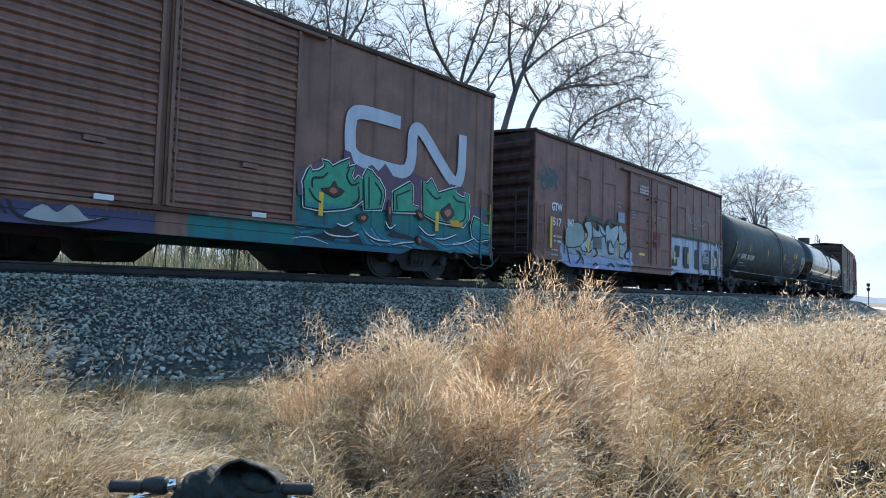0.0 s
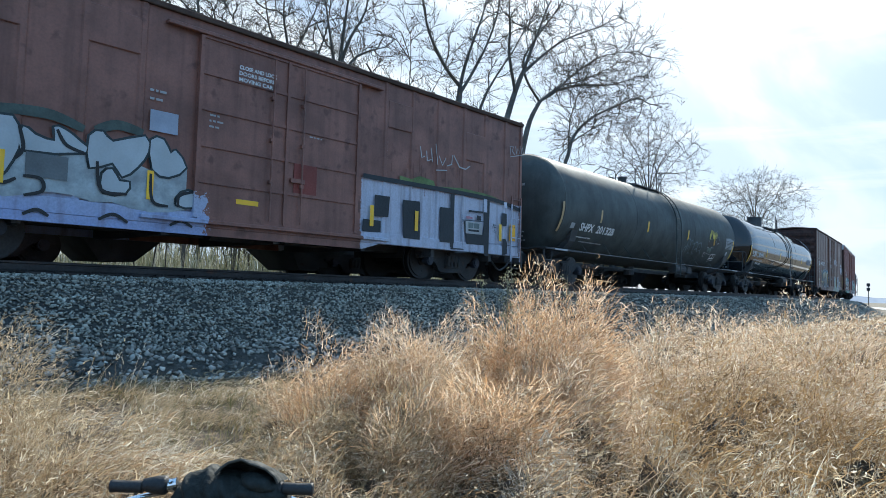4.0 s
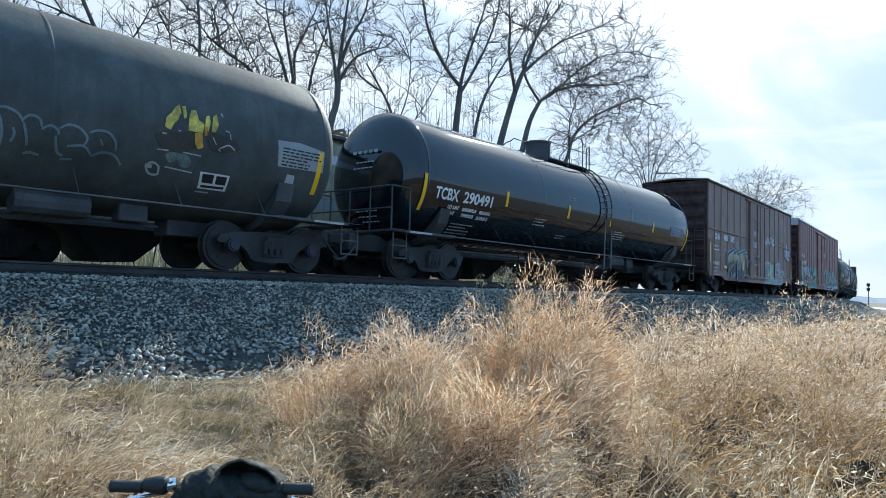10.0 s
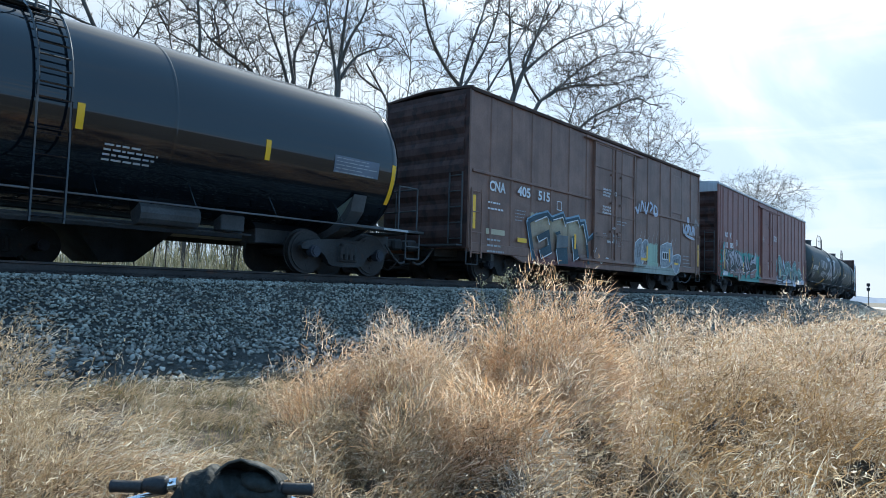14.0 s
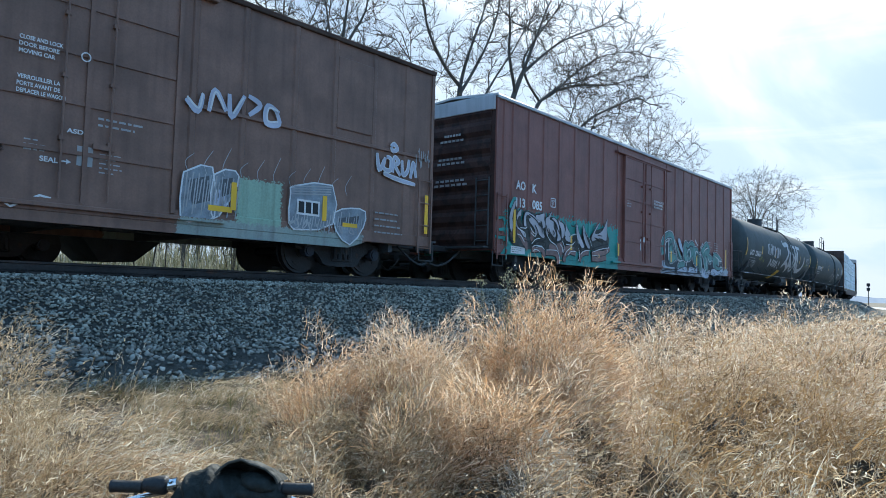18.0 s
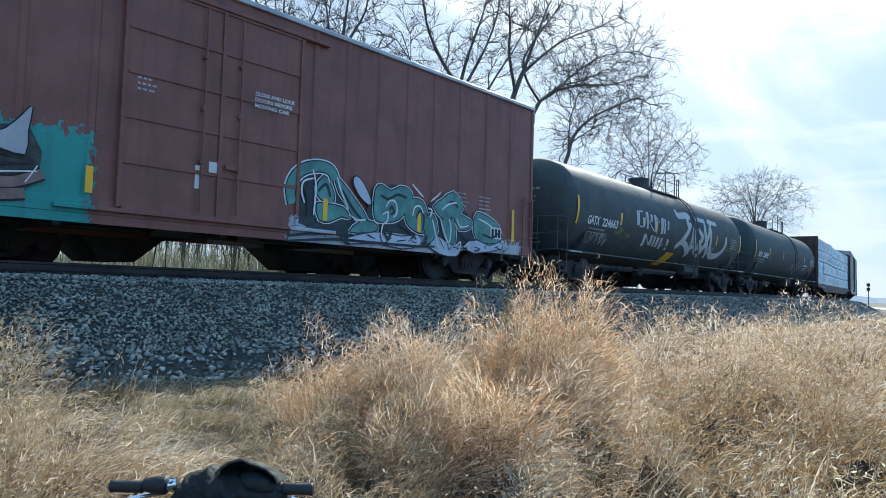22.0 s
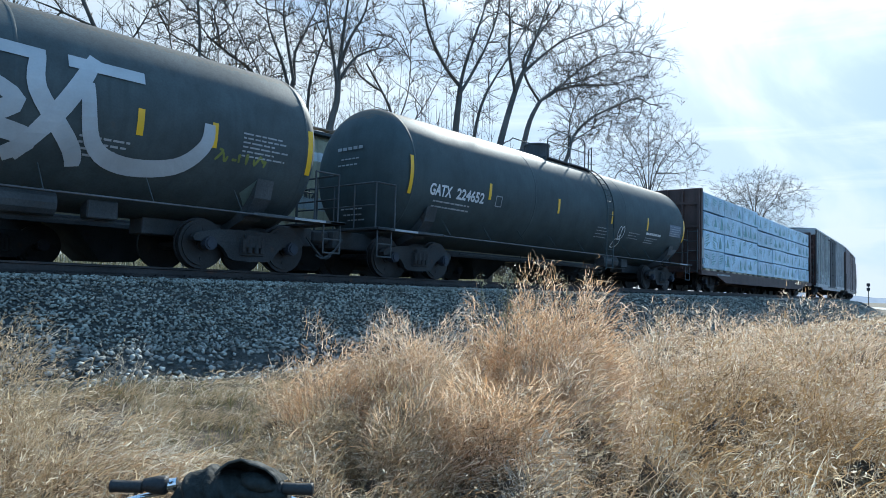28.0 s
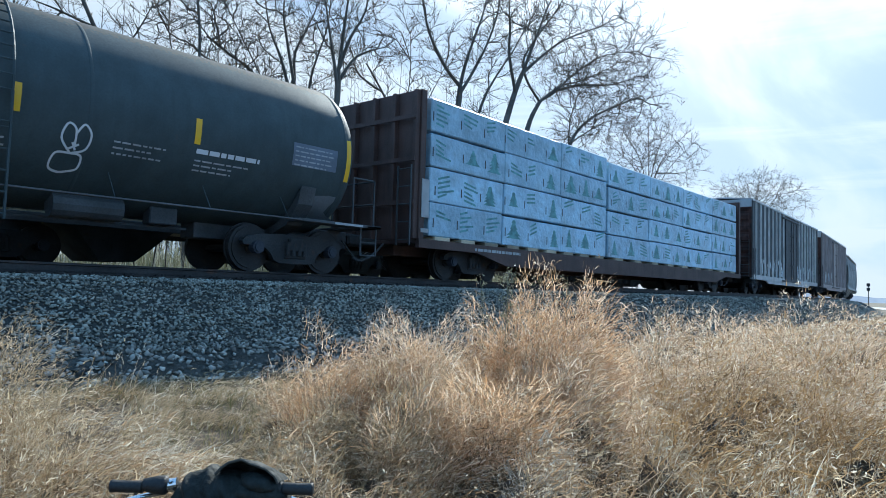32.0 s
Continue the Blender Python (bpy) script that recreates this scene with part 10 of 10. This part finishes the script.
def tussocks():
    rows = ((978, 6.3, 1.21, 0.6, 12000), (1045, 6.5, 1.22, 0.42, 5200), (915, 6.4, 1.16, 0.42, 5000), (775, 5.85, 1.05, 0.52, 6800), (705, 5.9, 0.92, 0.42, 3200), (650, 5.7, 0.7, 0.42, 2800),
            (578, 5.7, 0.78, 0.42, 3600), (525, 6.2, 0.5, 0.36, 1600), (1165, 8.8, 1.16, 0.42, 1700), (1325, 9.5, 1.1, 0.6, 2400), (905, 4.7, 0.9, 0.5, 8000), (985, 5.2, 0.98, 0.4, 3200), (1240, 5.6, 0.98, 0.65, 3200),
            (1400, 5.6, 0.98, 0.65, 3200), (1530, 5.6, 1.0, 0.65, 3000), (1450, 8.0, 1.12, 0.8, 3000), (1140, 6.8, 1.04, 0.6, 2600), (1300, 7.2, 1.05, 0.7, 2800), (1520, 12.0, 1.25, 1.0, 2600),
            (1420, 14.0, 1.25, 1.0, 2400), (1250, 12.0, 0.98, 0.9, 2200), (30, 5.0, 0.85, 0.45, 2000), (-40, 4.6, 0.95, 0.55, 2200), (120, 4.2, 0.6, 0.5, 1600),
            (715, 5.0, 0.74, 0.5, 3800), (630, 4.7, 0.55, 0.5, 2600), (760, 4.4, 0.66, 0.45, 2800), (570, 5.1, 0.44, 0.55, 2200), (690, 4.0, 0.46, 0.5, 2400), (600, 4.1, 0.36, 0.5, 1800),
            (1050, 5.3, 0.95, 0.5, 3200), (1180, 4.6, 0.8, 0.55, 2600), (1000, 3.75, 0.5, 0.5, 2000), (1200, 3.6, 0.56, 0.55, 2200), (1500, 3.8, 0.66, 0.6, 2400), (1350, 3.6, 0.58, 0.5, 1800), (60, 3.6, 0.5, 0.5, 1500))
    for i, (px, dp, h, rad, n) in enumerate(rows):
        tussock(px, dp, h, rad, int(n * 1.05), 200 + i, M_PALE if px < 250 or (px < 720 and dp < 5.2) else M_BLEACH if px == 1000 else M_AMBER if px in (905, 915, 978, 1045, 578) else M_GOLD if px > 1170 and dp < 6 else None)


def weeds():
    """Dark seedy weed stalks that stand above the grass."""
    r = random.Random(12)
    for i, (px, dp, h) in enumerate(((905, 6.3, 1.6), (872, 6.4, 1.52), (960, 6.2, 1.55), (1000, 6.4, 1.56), (925, 6.4, 1.62), (1165, 8.8, 1.25), (888, 6.2, 1.58))):
        cx, cy = bearing(px, dp)
        t = tagged(new("weed"), "tall grey-green weed with seedy side shoots", "weed", "tall weeds in the grass")
        t.location = (cx, cy, ground_z(cx, cy))
        w = Wood()
        tip = Vector((r.uniform(-0.12, 0.12), r.uniform(-0.12, 0.12), h))
        w.tube([Vector((0, 0, -0.03)), tip * 0.5 + Vector((0.02, 0, 0)), tip], 0.005, 0.002, 4)
        ps_ = []
        for k in range(22):
            f = 0.45 + 0.55 * k / 22
            b = tip * f
            e = b + Vector((r.uniform(-1, 1), r.uniform(-1, 1), r.uniform(0.3, 1.2))) * 0.13 * (1.35 - f)
            w.tube([b, e], 0.0022, 0.0012, 3)
            ps_ += [e, b.lerp(e, 0.6)] + [e + Vector((r.uniform(-1, 1), r.uniform(-1, 1), r.uniform(-1, 1))) * 0.025 for _ in range(4)]
        link_mesh("stem", w.v, w.f, mat("grey_green_stem", (0.16, 0.16, 0.1), 0.8, var=0.3, bump=0), t)
        v, f = specks(np.random.default_rng(40 + i), np.array([tuple(p) for p in ps_]), np.full(len(ps_), 0.013))
        tagged(big_mesh("seed_spray", v, f, blade_mat("weed_seeds", [(0.16, 0.17, 0.11), (0.3, 0.3, 0.2), (0.5, 0.45, 0.32)], 0.3), t), kind="stuff")


def far_weeds():
    """Sunlit reeds and scrub beyond the standing cars."""
    r = np.random.default_rng(15)
    n = 17000
    x, y = r.uniform(-2, 34, n), r.uniform(22.3, 28, n)
    h = r.uniform(0.6, 2.1, n) * (0.75 + 0.5 * field_noise(x, y, 0.8, 9.0))
    v, f, _, _ = blades(r, np.stack([x, y, ground_pts(x, y) - 0.03], -1), h, r.uniform(0.05, 0.6, n), r.uniform(0.015, 0.05, n), 0.3)
    tagged(big_mesh("reeds", v, f, blade_mat("sunlit_reeds", [(0.16, 0.17, 0.08), (0.28, 0.28, 0.16), (0.42, 0.41, 0.3), (0.62, 0.6, 0.5)], 0.4)), "pale reeds and scrub beyond the second track", "reeds", kind="stuff")


thatch()
meadow()
tussocks()
weeds()
far_weeds()


# ---- the bicycle at the camera's feet ----
def bicycle():
    cx, cy = bearing(386, 2.15)
    gz = ground_z(cx, cy)
    bike = tagged(new("bicycle"), "bicycle with black grips and a dark cloth bag over its handlebar", "bicycle")
    # local x points along the handlebar to the right of the view, local y away from the camera
    bike.matrix_basis = Matrix.Translation((cx, cy, gz)) @ Matrix.Rotation(YAW - radians(90), 4, "Z")
    zb = -0.872 - gz
    rubber = mat("black_rubber", (0.02, 0.02, 0.022), 0.6, var=0.3, bump=0.2, fine=120)
    steel = mat("chromed_steel", (0.6, 0.62, 0.66), 0.2, metal=1.0, var=0.1, bump=0.02)
    cloth = mat("black_cloth", (0.013, 0.017, 0.015), 0.82, var=0.35, fine=45, bump=0.5)
    frame_m = mat("dark_frame_paint", (0.03, 0.035, 0.045), 0.35, var=0.15, bump=0.03)
    bm = bmesh.new()
    pipe(bm, curve_pts([(-0.22, -0.02, zb - 0.005), (-0.11, 0.02, zb - 0.02), (0, 0.05, zb - 0.05), (0.12, 0.02, zb - 0.02), (0.26, -0.02, zb + 0.003)], False, 4), 0.0125, 10)
    part("handlebar", bm, steel, bike)
    chrome = mat("bright_chrome", (0.75, 0.77, 0.8), 0.12, metal=1.0, var=0.06, bump=0.01)
    for sg, zz, a, b in ((-1, zb - 0.007, 0.186, 0.284), (1, zb + 0.0, 0.236, 0.328)):
        bm = bmesh.new()
        prof = [(a, 0.0), (a, 0.017), (a + 0.004, 0.0182), (0.5 * (a + b), 0.0172), (b - 0.012, 0.0178), (b - 0.008, 0.0192), (b - 0.002, 0.0188), (b, 0.014), (b + 0.001, 0.0)]
        vs, fs = lathe_x([(sg * x, r_) for x, r_ in prof], 20, -0.02, zz)
        g = bpy.data.meshes.new("g")
        g.from_pydata(vs, [], fs)
        bm.from_mesh(g)
        part("grip", bm, rubber, bike, "", True)
        # the shifter swells towards the middle of the bar
        bm = bmesh.new()
        wide = 0.028 if sg < 0 else 0.021
        prof = [(a - 0.075, 0.0), (a - 0.074, wide * 0.8), (a - 0.066, wide), (a - 0.04, wide * 0.97), (a - 0.022, wide * 0.82), (a - 0.008, 0.0195), (a - 0.001, 0.0185), (a - 0.001, 0.0)]
        vs, fs = lathe_x([(sg * x, r_) for x, r_ in prof], 20, -0.018, zz + (0.006 if sg < 0 else 0.0))
        for n_, v_ in enumerate(vs):
            k = 1 + 0.06 * noise.noise(Vector(v_) * 40)
            vs[n_] = (v_[0], -0.018 + (v_[1] + 0.018) * k, zz + (v_[2] - zz) * k)
        g = bpy.data.meshes.new("g")
        g.from_pydata(vs, [], fs)
        bm.from_mesh(g)
        part("lever_clamp", bm, rubber, bike, "", True)
        bm = bmesh.new()
        pipe(bm, curve_pts([(sg * (a - 0.06), 0.015, zz - 0.024), (sg * (a - 0.01), 0.02, zz - 0.034), (sg * (a + 0.03), 0.012, zz - 0.042), (sg * (b - 0.01), 0.01, zz - 0.06)], False, 4), 0.008, 8)
        part("brake_lever", bm, chrome, bike, "chromed brake lever")
    bm = bmesh.new()
    mm = Matrix.Translation((-0.099, -0.012, zb + 0.002)) @ Matrix.Rotation(radians(78), 4, "Y")
    bmesh.ops.create_cone(bm, cap_ends=True, segments=16, radius1=0.019, radius2=0.017, depth=0.03, matrix=mm)
    bmesh.ops.create_uvsphere(bm, u_segments=10, v_segments=6, radius=0.007, matrix=Matrix.Translation((-0.1, -0.03, zb + 0.014)))
    part("bell", bm, chrome, bike, "small chromed bell")

    # a dark bag slumped over the middle of the bar, its hood folded open
    def along(pairs, x):
        for (x0, z0), (x1, z1) in zip(pairs, pairs[1:]):
            if x <= x1:
                q = max(0.0, (x - x0) / (x1 - x0))
                return z0 + (z1 - z0) * (q * q * (3 - 2 * q) * 0.5 + q * 0.5)
        return pairs[-1][1]
    crest = [(-0.1, -0.035), (-0.08, 0.006), (-0.04, 0.04), (0.02, 0.054), (0.055, 0.052), (0.11, 0.04), (0.17, 0.044), (0.21, 0.032), (0.245, 0.004), (0.255, -0.03)]
    creases = [((0.01, 0.05), (0.06, -0.06), 0.016), ((0.055, 0.03), (0.1, -0.03), 0.014), ((-0.06, 0.02), (0.0, -0.08), 0.012), ((0.13, 0.03), (0.22, 0.012), 0.012), ((0.12, 0.0), (0.23, -0.015), 0.012)]
    nu, nv = 60, 40
    vs, fs = [], []
    for i in range(nu + 1):
        x = -0.1 + 0.355 * i / nu
        top = along(crest, x)
        thick = 0.02 + 0.07 * math.sin(math.pi * min(1.0, max(0.0, (x + 0.1) / 0.355))) ** 0.6
        for j in range(nv):
            a_ = 2 * math.pi * j / nv
            up_ = math.sin(a_)
            z_ = -0.03 + (top + 0.03) * up_ if up_ > 0 else -0.03 + (0.13 * (1 - abs(x - 0.06) / 0.24)) * up_
            y_ = thick * math.cos(a_)
            push = 0.0
            for (xa, za), (xb, zb_), wd in creases:
                q = max(0.0, min(1.0, ((x - xa) * (xb - xa) + (z_ - za) * (zb_ - za)) / ((xb - xa) ** 2 + (zb_ - za) ** 2)))
                d_ = math.hypot(x - xa - q * (xb - xa), z_ - za - q * (zb_ - za))
                push += 0.016 * math.exp(-(d_ / wd) ** 2) - 0.007 * math.exp(-((d_ - 1.7 * wd) / wd) ** 2)
            push += 0.008 * noise.noise(Vector((x * 22, y_ * 14, z_ * 16))) + 0.003 * noise.noise(Vector((x * 60, y_ * 60, z_ * 60)))
            vs.append((x, y_ + push * math.cos(a_), zb + z_ + 0.5 * push * up_))
    for i in range(nu):
        for j in range(nv):
            j2 = (j + 1) % nv
            fs.append((i * nv + j, (i + 1) * nv + j, (i + 1) * nv + j2, i * nv + j2))
    fs += [tuple(range(nv)), tuple(range(nu * nv + nv - 1, nu * nv - 1, -1))]
    bag = link_mesh("bag", vs, fs, cloth, bike, "slumped black cloth bag", True)
    # the hood: a shell over the bag's end with a rolled lip
    lip = [(0.04, 0.046), (0.06, 0.068), (0.085, 0.083), (0.115, 0.089), (0.15, 0.08), (0.19, 0.062), (0.215, 0.044), (0.226, 0.022)]
    nu, nv = 28, 10
    vs, fs, rim = [], [], []
    for i in range(nu + 1):
        x = 0.04 + 0.186 * i / nu
        for j in range(nv + 1):
            w_ = j / nv
            hgt = along(lip, x) * (1 - 0.55 * w_ ** 2) - 0.02 * w_ ** 3
            wob = 0.005 * noise.noise(Vector((x * 30, w_ * 2.5, 3.0)))
            vs.append((x + 0.015 * w_, -0.055 + 0.13 * w_ + 0.12 * max(0.0, x - 0.16), zb + hgt + wob))
            if j == 0:
                rim.append(vs[-1])
    for i in range(nu):
        for j in range(nv):
            a_ = i * (nv + 1) + j
            fs.append((a_, a_ + 1, a_ + nv + 2, a_ + nv + 1))
    link_mesh("hood", vs, fs, cloth, bag, "folded hood of the bag", True)
    bm = bmesh.new()
    pipe(bm, rim, 0.0042, 6)
    # greyer than the cloth: a highlight painted along the hood's edge
    part("hood_lip", bm, mat("grey_binding", (0.06, 0.06, 0.052), 0.7, var=0.3, fine=90), bag, "rolled edge of the hood, greyed to show a highlight")
    bm = bmesh.new()
    r_ = bmesh.ops.create_icosphere(bm, subdivisions=4, radius=1.0)
    for v in r_["verts"]:
        k = 1 + 0.16 * noise.noise(v.co * 2.2) + 0.08 * noise.noise(v.co * 5)
        v.co = Vector((0.165 + v.co.x * 0.055 * k, -0.03 + v.co.y * 0.05, zb + 0.018 + v.co.z * 0.028 * k - 0.2 * (v.co.x * 0.055)))
    part("stuffed_cloth", bm, cloth, bag, "dark cloth stuffed under the hood", True)
    bm = bmesh.new()
    rod(bm, (0, 0.05, zb - 0.05), (0, 0.0, zb - 0.12), 0.017, 10)
    rod(bm, (0, -0.02, zb - 0.1), (0, 0.03, zb - 0.26), 0.019, 10)
    part("stem", bm, steel, bike)
    bm = bmesh.new()
    rod(bm, (0, 0.02, zb - 0.24), (0, -0.42, zb - 0.3), 0.018, 8)
    rod(bm, (0, 0.03, zb - 0.27), (0, -0.4, 0.3), 0.02, 8)
    rod(bm, (0, -0.42, zb - 0.26), (0, -0.38, 0.28), 0.017, 8)
    for sx in (-0.06, 0.06):
        rod(bm, (sx, 0.03, zb - 0.28), (sx, 0.15, 0.34), 0.012, 8)
        rod(bm, (sx, -0.84, 0.34), (0, -0.42, zb - 0.3), 0.009, 8)
        rod(bm, (sx, -0.84, 0.34), (0, -0.4, 0.3), 0.01, 8)
    rod(bm, (-0.06, 0.03, zb - 0.28), (0.06, 0.03, zb - 0.28), 0.02, 8)
    part("frame", bm, frame_m, bike)
    bm = bmesh.new()
    r_ = bmesh.ops.create_uvsphere(bm, u_segments=14, v_segments=8, radius=1.0)
    for v in r_["verts"]:
        v.co = Vector((v.co.x * (0.07 if v.co.y < 0 else 0.035), -0.47 + v.co.y * 0.13, zb - 0.22 + v.co.z * 0.03))
    part("saddle", bm, cloth, bike, "", True)
    for y in (0.15, -0.84):
        vs, fs = [], []
        seg, ring = 40, 8
        for k in range(seg):
            a = 6.28319 * k / seg
            for j in range(ring):
                b = 6.28319 * j / ring
                rr = 0.32 + 0.024 * math.cos(b)
                vs.append((0.022 * math.sin(b), y + rr * math.cos(a), 0.345 + rr * math.sin(a)))
        fs = [(k * ring + j, k * ring + (j + 1) % ring, ((k + 1) % seg) * ring + (j + 1) % ring, ((k + 1) % seg) * ring + j) for k in range(seg) for j in range(ring)]
        wh = link_mesh("wheel", vs, fs, rubber, bike, "", True)
        bm = bmesh.new()
        for k in range(18):
            a = 6.28319 * k / 18
            rod(bm, (0.02 * (-1) ** k, y, 0.345), (0, y + 0.3 * math.cos(a), 0.345 + 0.3 * math.sin(a)), 0.0015, 3)
        rod(bm, (-0.05, y, 0.345), (0.05, y, 0.345), 0.02, 10)
        part("spokes", bm, steel, wh)


def signal():
    """A colour-light signal far down the line."""
    x, y = 127.5, 23.2
    s = tagged(new("railway_signal"), "slim dark railway signal mast far down the line", "railway signal")
    z0 = ground_z(x, y) - 0.3
    s.location = (x, y, z0)
    dark = mat("signal_black", (0.03, 0.03, 0.033), 0.6)
    bm = bmesh.new()
    rod(bm, (0, 0, 0), (0, 0, 4.5), 0.05, 8)
    box(bm, -0.3, 0.3, -0.3, 0.3, 0, 0.35, 0.03)
    part("mast", bm, dark, s)
    for z in (3.3, 4.0):
        bm = bmesh.new()
        box(bm, -0.2, -0.08, -0.24, 0.24, z, z + 0.5, 0.03)
        part("signal_head", bm, dark, s)
    bm = bmesh.new()
    for k in range(7):
        rod(bm, (-0.14, -0.2, 0.5 + 0.35 * k), (-0.14, 0.2, 0.5 + 0.35 * k), 0.015, 5)
    part("ladder", bm, dark, s)


def access_road():
    m = mat("pale_gravel_road", (0.5, 0.48, 0.45), 0.95, var=0.2, fine=6, broad=0.3, bump=0.4)
    tagged(sweep("road", [(-9.4, -1.5), (-9.0, -1.28), (-7.2, -1.26), (-6.8, -1.5)], m, s_steps(70, 420)), "pale gravel service road beside the line", "road", kind="structure")


bicycle()
signal()
access_road()


# ---- the train runs ----
def motions():
    for car, mid, base in CARS:
        rows = [(float(t), car_pose(mid - run(t), base)) for t in range(33)]
        walk(car, rows)
    for ws, dx in WHEELSETS:
        rows = []
        for k in range(241):
            t = 4.0 * k / FPS
            rows.append((t, Matrix.Translation((dx, 0, WHEEL_R)) @ Matrix.Rotation(-run(t) / WHEEL_R, 4, "Y")))
        walk(ws, rows)


motions()
